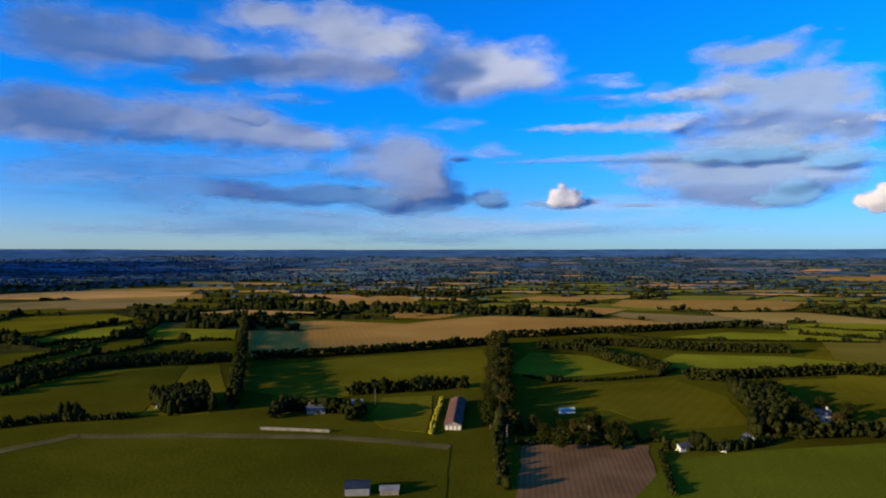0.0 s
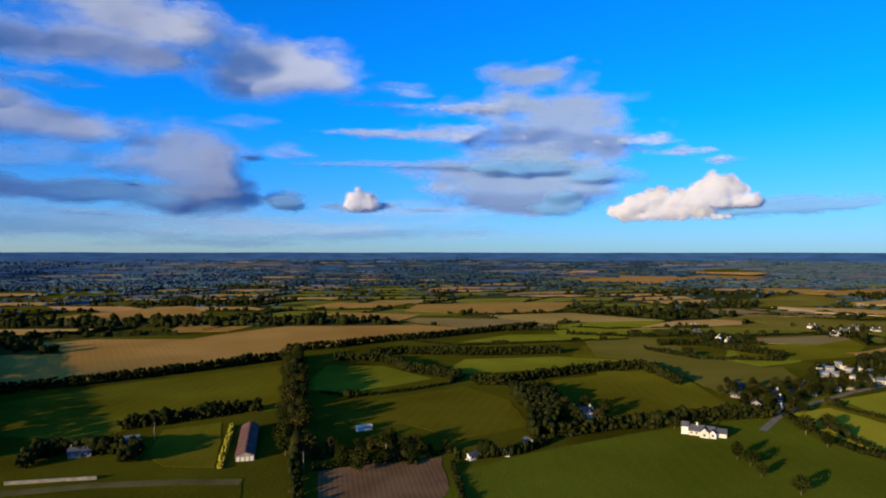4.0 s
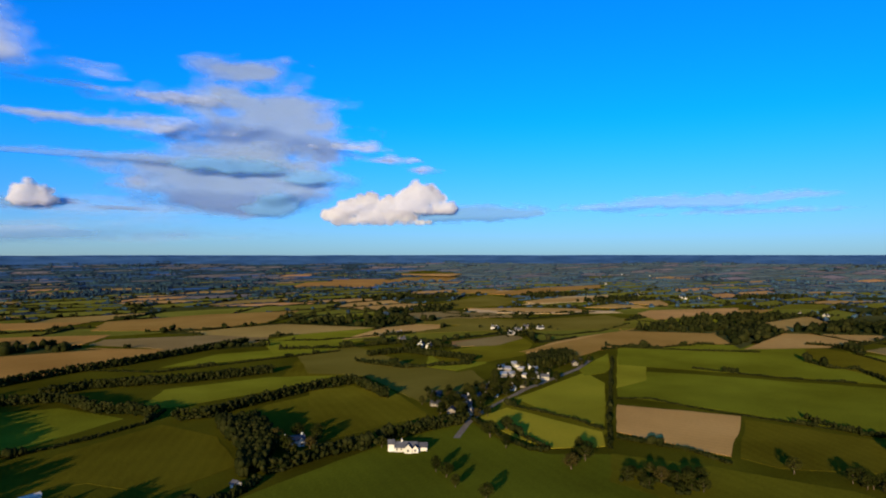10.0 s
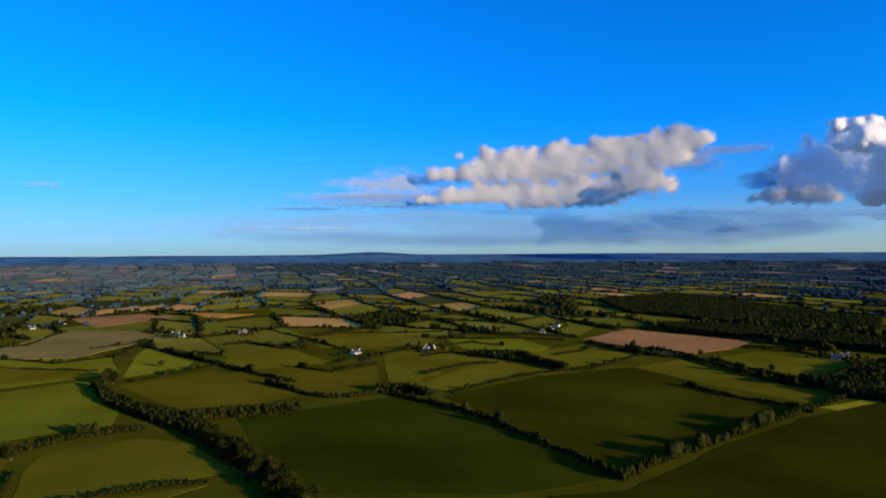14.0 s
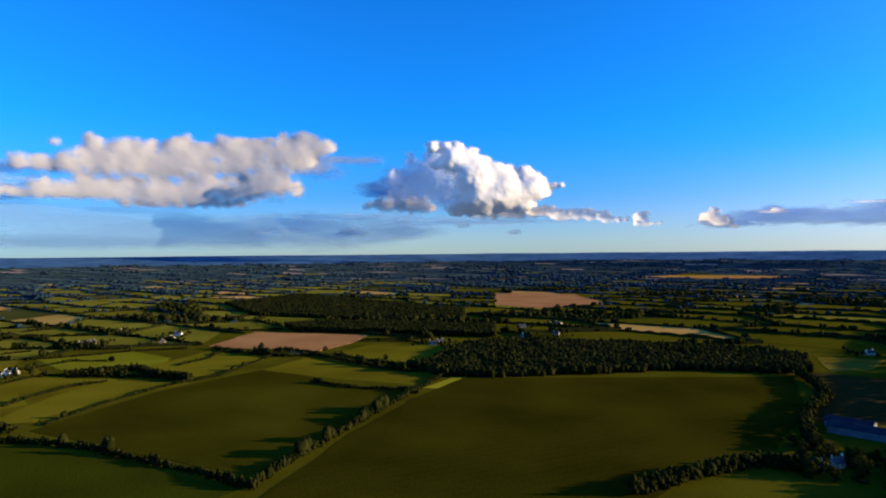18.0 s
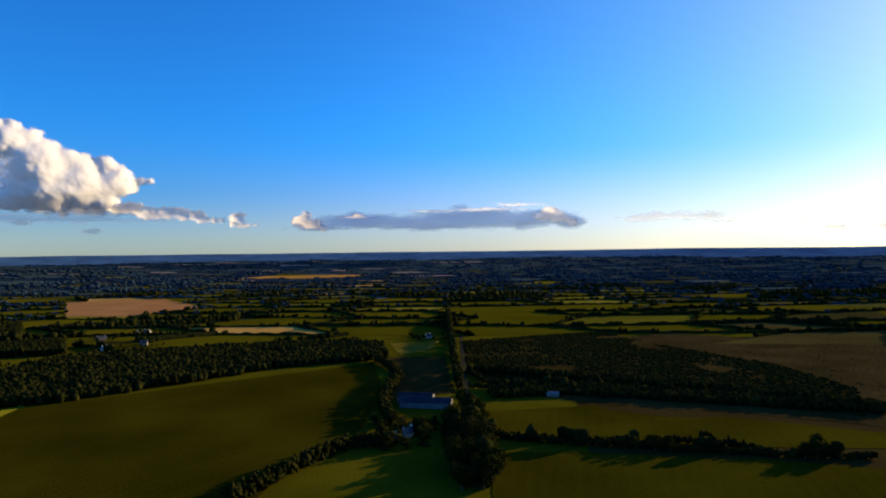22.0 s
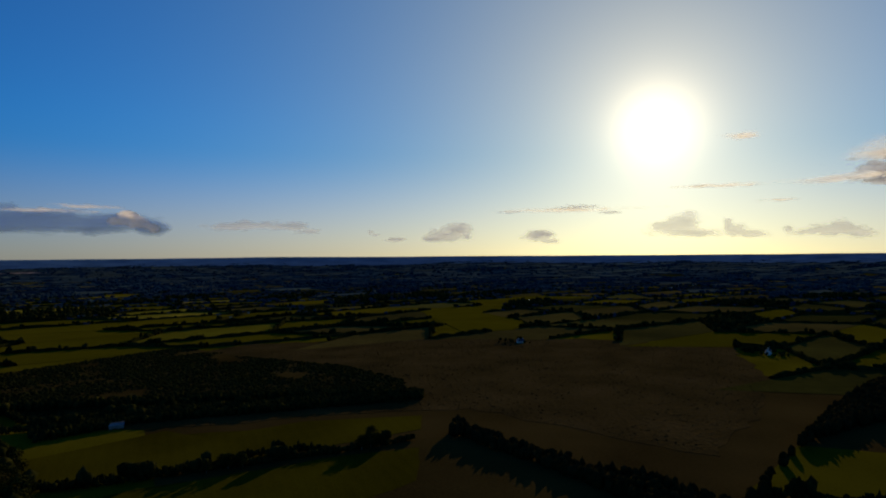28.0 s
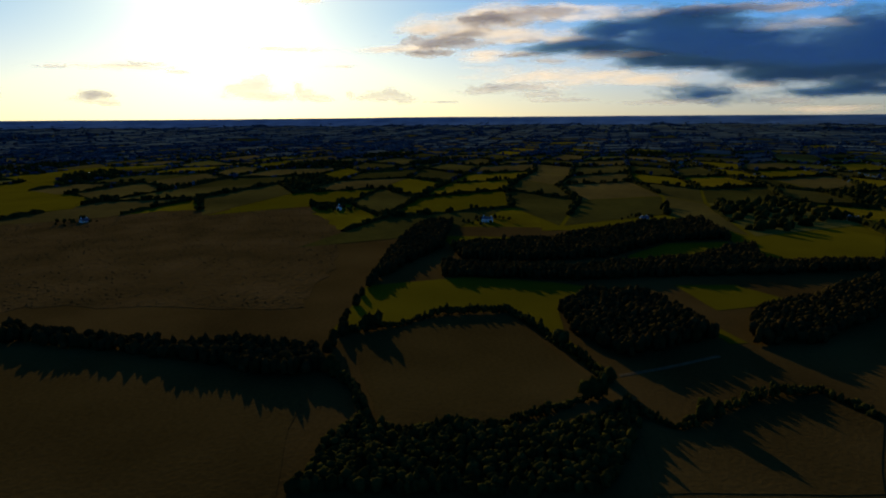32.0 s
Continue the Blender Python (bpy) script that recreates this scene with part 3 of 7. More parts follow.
def tree_row(points, height, spacing, group, under=True):
    if sum(math.hypot(*p) for p in points) / len(points) > (440 if height > 12 else 300):
        tree_belt(points, height, spacing)
        return
    wide = 4.0 if height > 12 else 0.0
    for n, (x, y, a) in enumerate(along(points, spacing * (0.85 if wide else 1))):
        side = wide * (1 if n % 2 else -1)
        x, y = x - math.sin(a) * side, y + math.cos(a) * side
        tree(x + rng.uniform(-2, 2), y + rng.uniform(-2, 2), height * rng.uniform(0.65, 1.2), group=group)
    if under:
        hedge(points, height * 0.5, 4.5, "dense undergrowth below a row of trees")


def bushes(points, count, size, mat, label):
    """Low bushes strewn in drifts over rough land."""
    xs, ys = [p[0] for p in points], [p[1] for p in points]
    rows = []
    while len(rows) < count:
        x, y = rng.uniform(min(xs), max(xs)), rng.uniform(min(ys), max(ys))
        if inside(x, y, points) and noise.noise((x / 45, y / 45, 2)) > rng.uniform(-0.5, 0.6):
            s = size * rng.uniform(0.5, 1.5)
            rows.append((x, y, s * 0.4, s * 1.1, s * rng.uniform(0.8, 1.3), s * rng.uniform(0.4, 0.9), rng.uniform(0, 6.28)))
    tagged(new("scrub_bushes", lumps_mesh("scrub_bushes", rows, mat, CHIPS)), label, "bushes", kind="stuff")


# ---- far patchwork of fields ----
def build_far_land():
    turn, su, sv, span = radians(-9), 185.0, 105.0, 4880
    c, s = math.cos(turn), math.sin(turn)

    def corner(i, j):
        u = i * su + 62 * noise.noise((i * 0.83, j * 0.71, 3.1)) + (su * 0.5 if j % 2 else 0)
        v = j * sv + 46 * noise.noise((i * 0.77, j * 0.9, 8.4)) + 140 * noise.noise((i * 0.12, j * 0.09, 1.4))
        return u * c - v * s, u * s + v * c

    boxes = []
    for p in SPECIAL + WOODS:
        boxes.append((min(a for a, _ in p), max(a for a, _ in p), min(b for _, b in p), max(b for _, b in p), p))

    def taken(x, y):
        return any(x0 < x < x1 and y0 < y < y1 and inside(x, y, p) for x0, x1, y0, y1, p in boxes)

    V, F, slot, chips, dim_chips, pale_chips = [], [], [], [], [], []
    SV, SF, SM = [], [], []
    n = int(span / sv) + 3
    for i in range(-n // 2 - 6, n // 2 + 6):
        for j in range(-n, n):
            q = [corner(i, j), corner(i + 1, j), corner(i + 1, j + 1), corner(i, j + 1)]
            cx, cy = sum(p[0] for p in q) / 4, sum(p[1] for p in q) / 4
            r = math.hypot(cx, cy)
            az = math.degrees(math.atan2(cx, cy)) % 360
            if r < (640 if 195 < az < 330 else 820) or r > 4640:
                continue
            warm = 0.30 if az < 100 or az > 335 else (0.09 if az < 190 else 0.0)
            clump = noise.noise((cx / 700, cy / 700, 5)) * 0.3
            pick = rng.uniform()
            woody = pick > (0.90 if az > 150 else 0.93) - 0.25 * max(0.0, noise.noise((cx / 520, cy / 520, 21)))
            kind = 2 if woody else (1 if pick < warm + clump * (warm * 3) else (3 if pick > 0.84 and r > 1250 else 0))
            if not taken(cx, cy):
                a = len(V)
                for x, y in q:
                    x, y = cx + (x - cx) * 0.97, cy + (y - cy) * 0.95
                    V.append((x, y, rise(x, y) + (0.35 if r < 3000 else 0.9)))
                F.append((a, a + 1, a + 2, a + 3))
                # haze comes in by colour: far cells take the hazed tones
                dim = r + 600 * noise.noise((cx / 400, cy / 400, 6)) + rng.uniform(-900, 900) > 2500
                # fields on the sun's side take the backlit and shaded tones
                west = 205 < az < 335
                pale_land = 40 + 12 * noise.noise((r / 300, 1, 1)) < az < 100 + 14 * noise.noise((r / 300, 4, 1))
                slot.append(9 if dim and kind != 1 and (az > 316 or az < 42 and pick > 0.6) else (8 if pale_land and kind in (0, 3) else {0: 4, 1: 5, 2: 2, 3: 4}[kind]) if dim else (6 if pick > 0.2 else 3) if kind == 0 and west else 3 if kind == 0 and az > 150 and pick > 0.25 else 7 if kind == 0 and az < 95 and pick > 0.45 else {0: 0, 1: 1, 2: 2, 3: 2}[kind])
            if woody and not taken(cx, cy):
                for k in range(90 if r < 2200 else 22):
                    e, g = rng.uniform(0.05, 0.95), rng.uniform(0.05, 0.95)
                    x = (q[0][0] * (1 - e) + q[1][0] * e) * (1 - g) + (q[3][0] * (1 - e) + q[2][0] * e) * g
                    y = (q[0][1] * (1 - e) + q[1][1] * e) * (1 - g) + (q[3][1] * (1 - e) + q[2][1] * e) * g
                    h, w = rng.uniform(7, 13), rng.uniform(3.5, 6.5) * (1 if r < 2200 else 2.3)
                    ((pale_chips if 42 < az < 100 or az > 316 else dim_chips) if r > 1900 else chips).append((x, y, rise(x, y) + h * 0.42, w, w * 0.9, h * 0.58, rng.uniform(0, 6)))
            for (p0, p1) in ((q[0], q[1]), (q[0], q[3])):
                if rng.uniform() < 0.08:
                    continue
                tall = rng.uniform(2.0, 4.0) if az < 150 else rng.uniform(2.6, 5.2)
                line = [(x, y, a) for x, y, a in along([p0, p1], 11 if r < 2500 else 18)]
                b0 = len(SV)
                ok = []
                for x, y, a in line:
                    free = not taken(x, y)
                    h = tall * rng.uniform(0.5, 1.5) if free else 0.1
                    w = rng.uniform(2.0, 4.0)
                    z = rise(x, y)
                    sx, sy = -math.sin(a) * w, math.cos(a) * w
                    SV += [(x - sx, y - sy, z - 0.3), (x - sx * 0.5, y - sy * 0.5, z + h), (x + sx * 0.5, y + sy * 0.5, z + h * 0.9), (x + sx, y + sy, z - 0.3)]
                    ok.append(free)
                    thickly = 0.5 + 1.2 * max(0.0, 0.4 + noise.noise((x / 260, y / 260, 11)))
                    if free and rng.uniform() < (0.34 if az < 150 else 0.48) * thickly * (1 if r < 2400 else 0.5):
                        g = rng.uniform(4.5, 10)
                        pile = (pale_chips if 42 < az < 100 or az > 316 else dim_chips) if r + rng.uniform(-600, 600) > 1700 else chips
                        for k in range(3 if r < 1700 else 1):
                            w = g * rng.uniform(0.25, 0.5) if r < 1700 else g * rng.uniform(0.45, 0.9) * (1 if r < 2400 else 1.5)
                            pile.append((x + rng.uniform(-4, 4), y + rng.uniform(-4, 4), z + g * rng.uniform(0.4, 0.6), w, w, g * rng.uniform(0.35, 0.5), rng.uniform(0, 6)))
                for k in range(len(line) - 1):
                    if ok[k] and ok[k + 1]:
                        a, b = b0 + 4 * k, b0 + 4 * k + 4
                        SF += [(a, b, b + 1, a + 1), (a + 1, b + 1, b + 2, a + 2), (a + 2, b + 2, b + 3, a + 3)]
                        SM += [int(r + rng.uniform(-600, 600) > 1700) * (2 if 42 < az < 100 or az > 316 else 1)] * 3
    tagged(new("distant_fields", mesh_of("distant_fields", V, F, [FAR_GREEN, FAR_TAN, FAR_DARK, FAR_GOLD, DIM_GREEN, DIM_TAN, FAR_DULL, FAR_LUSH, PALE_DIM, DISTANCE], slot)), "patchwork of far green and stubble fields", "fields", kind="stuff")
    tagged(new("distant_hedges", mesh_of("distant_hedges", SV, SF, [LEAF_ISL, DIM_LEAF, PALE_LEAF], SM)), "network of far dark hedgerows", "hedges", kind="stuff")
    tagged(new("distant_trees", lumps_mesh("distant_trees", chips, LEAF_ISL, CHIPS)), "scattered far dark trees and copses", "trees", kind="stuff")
    tagged(new("horizon_trees", lumps_mesh("horizon_trees", dim_chips, DIM_LEAF, CHIPS)), "trees and copses near the horizon with haze in their colour", "trees", kind="stuff")
    tagged(new("horizon_trees", lumps_mesh("horizon_trees", pale_chips, PALE_LEAF, CHIPS)), "trees and copses near the horizon with pale blue haze in their colour", "trees", kind="stuff")


# ---- buildings ----
def house(x, y, turn, length, depth, eaves, ridge, wall, roof, label, category="house", chimneys=(0.12, 0.88), bays=4, storeys=1, group="", name="house"):
    base = new(name)
    base.matrix_basis = pose(x, y, rise(x, y), 0, 0, turn)
    tagged(base, label, category, group)
    hd, hl = depth / 2, length / 2
    part("wall", prism([(-hd, -0.3), (hd, -0.3), (hd, eaves), (0, ridge), (-hd, eaves)], -hl, hl), wall, base)
    slope = (ridge - eaves) / hd
    for s in (-1, 1):
        o = s * (hd + 0.45)
        z = eaves - 0.45 * slope
        part("roof", prism([(0, ridge + 0.02), (o, z + 0.02), (o, z + 0.24), (0, ridge + 0.28)], -hl - 0.35, hl + 0.35), roof, base)
    for k in chimneys:
        cx = -hl + k * length
        bm = boxed(cx - 0.45, -0.35, ridge - 0.9, cx + 0.45, 0.35, ridge + 1.15)
        box(bm, cx - 0.52, -0.42, ridge + 1.15, cx + 0.52, 0.42, ridge + 1.3)
        for p in (-0.22, 0.22):
            bmesh.ops.create_cone(bm, cap_ends=True, segments=8, radius1=0.13, radius2=0.11, depth=0.5, matrix=Matrix.Translation((cx + p, 0, ridge + 1.5)))
        part("chimney", bm, wall, base)
    for s in (-1, 1):
        for f in range(storeys):
            for b in range(bays):
                wx = -hl + length * (b + 0.5) / bays
                z = 0.95 + 2.7 * f
                yy = s * (hd + 0.03)
                if f == 0 and b == bays // 2 and s == -1:
                    part("door", boxed(wx - 0.5, yy - 0.05, 0, wx + 0.5, yy + 0.05, 2.1), DOORPAINT, base)
                    continue
                w = part("window", boxed(wx - 0.6, yy - 0.04, z, wx + 0.6, yy + 0.04, z + 1.25), WHITE, base)
                part("pane", boxed(wx - 0.5, yy - 0.055, z + 0.1, wx + 0.5, yy + 0.055, z + 1.15), GLASS, w)
    return base


def annex(base, x, y, length, depth, eaves, ridge, wall, roof, turn=0):
    """A wing or porch of a house, as parts of it."""
    m = pose(x, y, 0, 0, 0, turn)
    hd, hl = depth / 2, length / 2
    bm = prism([(-hd, -0.3), (hd, -0.3), (hd, eaves), (0, ridge), (-hd, eaves)], -hl, hl)
    bmesh.ops.transform(bm, matrix=m, verts=bm.verts)
    part("wing", bm, wall, base)
    slope = (ridge - eaves) / hd
    for s in (-1, 1):
        o, z = s * (hd + 0.3), eaves - 0.3 * slope
        bm = prism([(0, ridge + 0.02), (o, z + 0.02), (o, z + 0.2), (0, ridge + 0.24)], -hl - 0.3, hl + 0.3)
        bmesh.ops.transform(bm, matrix=m, verts=bm.verts)
        part("wing_roof", bm, roof, base)
    for wx in (-hl - 0.03, hl + 0.03):
        bm = boxed(wx - 0.03, -0.6, 1.0, wx + 0.03, 0.6, 2.2)
        bmesh.ops.transform(bm, matrix=m, verts=bm.verts)
        part("window", bm, GLASS, base)


def barn(x, y, turn, length, width, eaves, ridge, wall, roof, label, doors=2):
    base = new("barn")
    base.matrix_basis = pose(x, y, 0, 0, 0, turn)
    tagged(base, label, "barn")
    hw, hl = width / 2, length / 2
    part("wall", prism([(-hw, -0.3), (hw, -0.3), (hw, eaves), (0, ridge), (-hw, eaves)], -hl, hl), wall, base)
    slope = (ridge - eaves) / hw
    sheets = max(3, int(length / 6))
    for s in (-1, 1):
        o, z = s * (hw + 0.4), eaves - 0.4 * slope
        for k in range(sheets):
            a, b = -hl - 0.3 + (length + 0.6) * k / sheets, -hl - 0.3 + (length + 0.6) * (k + 1) / sheets
            up = 0.02 + 0.03 * (k % 2)
            part("roof_sheet", prism([(0, ridge + up), (o, z + up), (o, z + up + 0.12), (0, ridge + up + 0.14)], a, b - 0.04), roof, base)
    for k in range(doors):
        w = width / (doors + 0.6)
        c = -hw + width * (k + 0.5) / doors
        part("door", boxed(-hl - 0.08, c - w * 0.38, 0, -hl + 0.02, c + w * 0.38, eaves * 0.8), WHITE if roof is RUST else GREYROOF, base)
    part("ridge_cap", boxed(-hl - 0.3, -0.35, ridge + 0.16, hl + 0.3, 0.35, ridge + 0.26), roof, base)
    return base


def flat_block(x, y, turn, length, width, height, wall, label):
    base = new("school_block")
    base.matrix_basis = pose(x, y, 0, 0, 0, turn)
    tagged(base, label, "building", "white village school buildings")
    hl, hw = length / 2, width / 2
    part("wall", boxed(-hl, -hw, -0.3, hl, hw, height), wall, base)
    part("roof", boxed(-hl - 0.4, -hw - 0.4, height + 0.01, hl + 0.4, hw + 0.4, height + 0.4), CREAM, base)
    n = max(3, int(length / 4))
    for s in (-1, 1):
        for k in range(n):
            wx = -hl + length * (k + 0.5) / n
            w = part("window", boxed(wx - 1.3, s * hw - 0.05, 0.9, wx + 1.3, s * hw + 0.05, 2.5), WHITE, base)
            part("pane", boxed(wx - 1.15, s * hw - 0.08, 1.02, wx + 1.15, s * hw + 0.08, 2.38), GLASS, w)
    return base


def ribbon(name, points, width, mat, label, lift=0.16):
    line = along(points, 8)
    bm = bmesh.new()
    prev = None
    for x, y, a in line:
        nx, ny = -math.sin(a) * width / 2, math.cos(a) * width / 2
        row = [bm.verts.new((x - nx * 1.15, y - ny * 1.15, -0.2)), bm.verts.new((x - nx, y - ny, lift)), bm.verts.new((x, y, lift + 0.06)), bm.verts.new((x + nx, y + ny, lift)), bm.verts.new((x + nx * 1.15, y + ny * 1.15, -0.2))]
        if prev:
            for i in range(4):
                bm.faces.new((prev[i], row[i], row[i + 1], prev[i + 1]))
        prev = row
    bmesh.ops.recalc_face_normals(bm, faces=bm.faces)
    me = bpy.data.meshes.new(name)
    bm.to_mesh(me)
    bm.free()
    me.materials.append(mat)
    tagged(new(name, me), label, name, kind="structure")


def utility_pole(x, y, turn):
    base = new("utility_pole")
    base.matrix_basis = pose(x, y, 0, 0, 0, turn)
    tagged(base, "weathered wooden utility pole with a crossarm", "pole", "utility poles")
    bm = bmesh.new()
    bmesh.ops.create_cone(bm, cap_ends=True, segments=10, radius1=0.2, radius2=0.13, depth=9.5, matrix=Matrix.Translation((0, 0, 4.6)))
    part("post", bm, WOODPOLE, base)
    part("crossarm", boxed(-0.9, -0.07, 8.5, 0.9, 0.07, 8.7), WOODPOLE, base)
    for x0 in (-0.75, 0, 0.75):
        bm = bmesh.new()
        bmesh.ops.create_cone(bm, cap_ends=True, segments=8, radius1=0.07, radius2=0.05, depth=0.25, matrix=Matrix.Translation((x0, 0, 8.83)))
        part("insulator", bm, GLASS, base)


def stone_wall(a, b, height, thick):
    base = new("stone_wall")
    d = math.hypot(b[0] - a[0], b[1] - a[1])
    base.matrix_basis = pose(a[0], a[1], 0, 0, 0, math.degrees(math.atan2(b[1] - a[1], b[0] - a[0])))
    tagged(base, "long pale dry stone wall beside a farm track", "wall")
    n, courses = int(d / 1.2), 3
    for c in range(courses):
        bm = bmesh.new()
        for k in range(n):
            x0 = k * d / n + (0.5 if c % 2 else 0)
            h = height / courses
            box(bm, x0 + 0.02, -thick / 2 * rng.uniform(0.85, 1.05), c * h - (0.2 if c == 0 else 0), x0 + d / n - 0.02, thick / 2 * rng.uniform(0.85, 1.05), (c + 1) * h - 0.02)
        part("course", bm, STONE, base)


# ---- clouds ----
def cloud_material(name, tone, through_share, soft, most, relief, stretch=1.0):
    """Vapour that thins to nothing at its rim, with a share of light that comes through it."""
    m = bpy.data.materials.new(name)
    m.use_nodes = True
    t = m.node_tree
    t.nodes.clear()
    out = t.nodes.new("ShaderNodeOutputMaterial")
    d, tr, mix, clear, fade = (t.nodes.new(k) for k in ("ShaderNodeBsdfDiffuse", "ShaderNodeBsdfTranslucent", "ShaderNodeMixShader", "ShaderNodeBsdfTransparent", "ShaderNodeMixShader"))
    d.inputs["Color"].default_value = tr.inputs["Color"].default_value = (*tone, 1)
    mix.inputs["Fac"].default_value = through_share
    geo = t.nodes.new("ShaderNodeNewGeometry")
    flat = t.nodes.new("ShaderNodeMapping")
    flat.inputs["Scale"].default_value = (0.8 / stretch, 0.8 / stretch, 1.2)
    t.links.new(geo.outputs["Position"], flat.inputs["Vector"])
    n3 = t.nodes.new("ShaderNodeTexNoise")
    n3.inputs["Scale"].default_value, n3.inputs["Detail"].default_value, n3.inputs["Roughness"].default_value = 0.008, 4, 0.55
    t.links.new(flat.outputs["Vector"], n3.inputs["Vector"])
    bp = t.nodes.new("ShaderNodeBump")
    bp.inputs["Strength"].default_value, bp.inputs["Distance"].default_value = relief, 70
    t.links.new(n3.outputs["Fac"], bp.inputs["Height"])
    t.links.new(bp.outputs["Normal"], d.inputs["Normal"])
    t.links.new(bp.outputs["Normal"], tr.inputs["Normal"])
    t.links.new(d.outputs[0], mix.inputs[1])
    t.links.new(tr.outputs[0], mix.inputs[2])
    at = t.nodes.new("ShaderNodeAttribute")
    at.attribute_name = "body"
    n = t.nodes.new("ShaderNodeTexNoise")
    n.inputs["Scale"].default_value, n.inputs["Detail"].default_value, n.inputs["Roughness"].default_value = 0.007, 6, 0.56
    t.links.new(flat.outputs["Vector"], n.inputs["Vector"])
    ma = t.nodes.new("ShaderNodeMath")
    ma.operation = "MULTIPLY_ADD"
    ma.inputs[1].default_value = 0.8
    t.links.new(n.outputs["Fac"], ma.inputs[0])
    t.links.new(at.outputs["Fac"], ma.inputs[2])
    mr = t.nodes.new("ShaderNodeMapRange")
    mr.interpolation_type = "SMOOTHSTEP"
    mr.inputs["From Min"].default_value, mr.inputs["From Max"].default_value, mr.inputs["To Max"].default_value = 0.43, 0.43 + soft, most
    t.links.new(ma.outputs[0], mr.inputs["Value"])
    # nothing is left where the body ends
    rim = t.nodes.new("ShaderNodeMapRange")
    rim.inputs["From Max"].default_value = 0.12
    t.links.new(at.outputs["Fac"], rim.inputs["Value"])
    cut = t.nodes.new("ShaderNodeMath")
    cut.operation = "MULTIPLY"
    t.links.new(mr.outputs["Result"], cut.inputs[0])
    t.links.new(rim.outputs["Result"], cut.inputs[1])
    t.links.new(cut.outputs[0], fade.inputs["Fac"])
    t.links.new(clear.outputs[0], fade.inputs[1])
    t.links.new(mix.outputs[0], fade.inputs[2])
    t.links.new(fade.outputs[0], out.inputs["Surface"])
    return m


# these tones hold part of the light and shade: dark blue bases, sunlit rims
CLOUD_SOFT = cloud_material("soft_cloud", (0.42, 0.56, 0.76), 0.6, 0.85, 0.95, 0.12, 2.0)
CLOUD_PALE = cloud_material("pale_cloud", (0.62, 0.70, 0.82), 0.6, 1.0, 0.88, 0.12, 2.0)
CLOUD_HIGH = cloud_material("high_lilac_cloud", (0.68, 0.745, 0.85), 0.55, 0.85, 0.95, 0.12, 2.0)
CLOUD_MIST = cloud_material("misty_cloud", (0.30, 0.45, 0.68), 0.4, 0.8, 0.5, 0.05, 2.5)
CLOUD_SLATE = cloud_material("slate_blue_cloud", (0.19, 0.42, 0.74), 0.4, 0.65, 0.92, 0.04, 2.5)
CLOUD_PUFF = cloud_material("grey_puff_cloud", (0.74, 0.82, 0.92), 0.5, 0.9, 0.9, 0.08, 1.5)
CLOUD_HEAP = cloud_material("heaped_cloud", (0.90, 0.85, 0.80), 0.62, 0.6, 1.0, 0.03)
CLOUD_CREAM = cloud_material("cream_cloud", (0.76, 0.705, 0.65), 0.45, 0.9, 1.0, 0.02, 1.6)
CLOUD_RIM = cloud_material("sunlit_rim_cloud", (1.0, 0.95, 0.88), 0.8, 0.6, 0.9, 0.08, 1.3)
CLOUD_TOWER = cloud_material("towering_cloud", (1.0, 0.96, 0.89), 0.25, 0.55, 1.0, 0.03)
CLOUD_LOW = cloud_material("low_blue_grey_cloud", (0.30, 0.50, 0.80), 0.35, 0.6, 0.85, 0.04, 2.5)
CLOUD_RAIN = cloud_material("rain_haze", (0.25, 0.45, 0.72), 0.4, 1.0, 0.6, 0.02, 4.0)
CLOUD_THIN = cloud_material("thin_cloud", (0.74, 0.80, 0.90), 0.6, 0.9, 0.42, 0.1, 4.0)
CLOUD_BACK = cloud_material("backlit_cloud", (0.66, 0.71, 0.80), 0.65, 0.7, 0.5, 0.04, 2.0)
CLOUD_GREY = cloud_material("backlit_grey_cloud", (0.58, 0.60, 0.66), 0.6, 0.7, 0.7, 0.04, 2.5)
CLOUD_DARK = cloud_material("dark_blue_cloud", (0.13, 0.37, 0.62), 0.35, 0.75, 0.92, 0.05, 3.0)
CLOUD_GLOW = cloud_material("sunlit_veil_cloud", (0.84, 0.83, 0.81), 0.85, 1.0, 0.75, 0.05, 3.0)
# how far heaped clouds swell, how deep the creases between their billows are, how they tilt to catch more sun, shaped
# to fit the camera's view
HEAPED = {CLOUD_HEAP: (0.65, 1.0, 0.0), CLOUD_CREAM: (0.5, 0.28, 0.0), CLOUD_RIM: (0.5, 1.0, 0.0), CLOUD_TOWER: (0.85, 0.85, 0.28), CLOUD_PUFF: (0.5, 0.6, 0.0)}
SKY_CENTRE = (12.0, 3.0, 108.0)


def smoothstep(a, b, x):
    k = np.clip((x - a) / (b - a), 0, 1)
    return k * k * (3 - 2 * k)


def soften(field_values, times):
    g = field_values
    for _ in range(times):
        g[1:-1, 1:-1] = (g[1:-1, 1:-1] * 2 + g[:-2, 1:-1] + g[2:, 1:-1] + g[1:-1, :-2] + g[1:-1, 2:]) / 6
    return g


def cloud_grid(lobes, grow):
    az0, az1 = min(a - ra * grow for a, e, ra, re in lobes) - 0.5, max(a + ra * grow for a, e, ra, re in lobes) + 0.5
    el0, el1 = max(0.0, min(e - re * grow for a, e, ra, re in lobes) - 0.3), max(e + re * grow for a, e, ra, re in lobes) + 0.3
    step = min(0.21, max(0.11, (az1 - az0) / 190))
    rise_step = min(step, max(0.08, (el1 - el0) / 80))
    nu, nv = int((az1 - az0) / step) + 2, int((el1 - el0) / rise_step) + 2
    return np.meshgrid(az0 + np.arange(nu) * step, el0 + np.arange(nv) * rise_step)


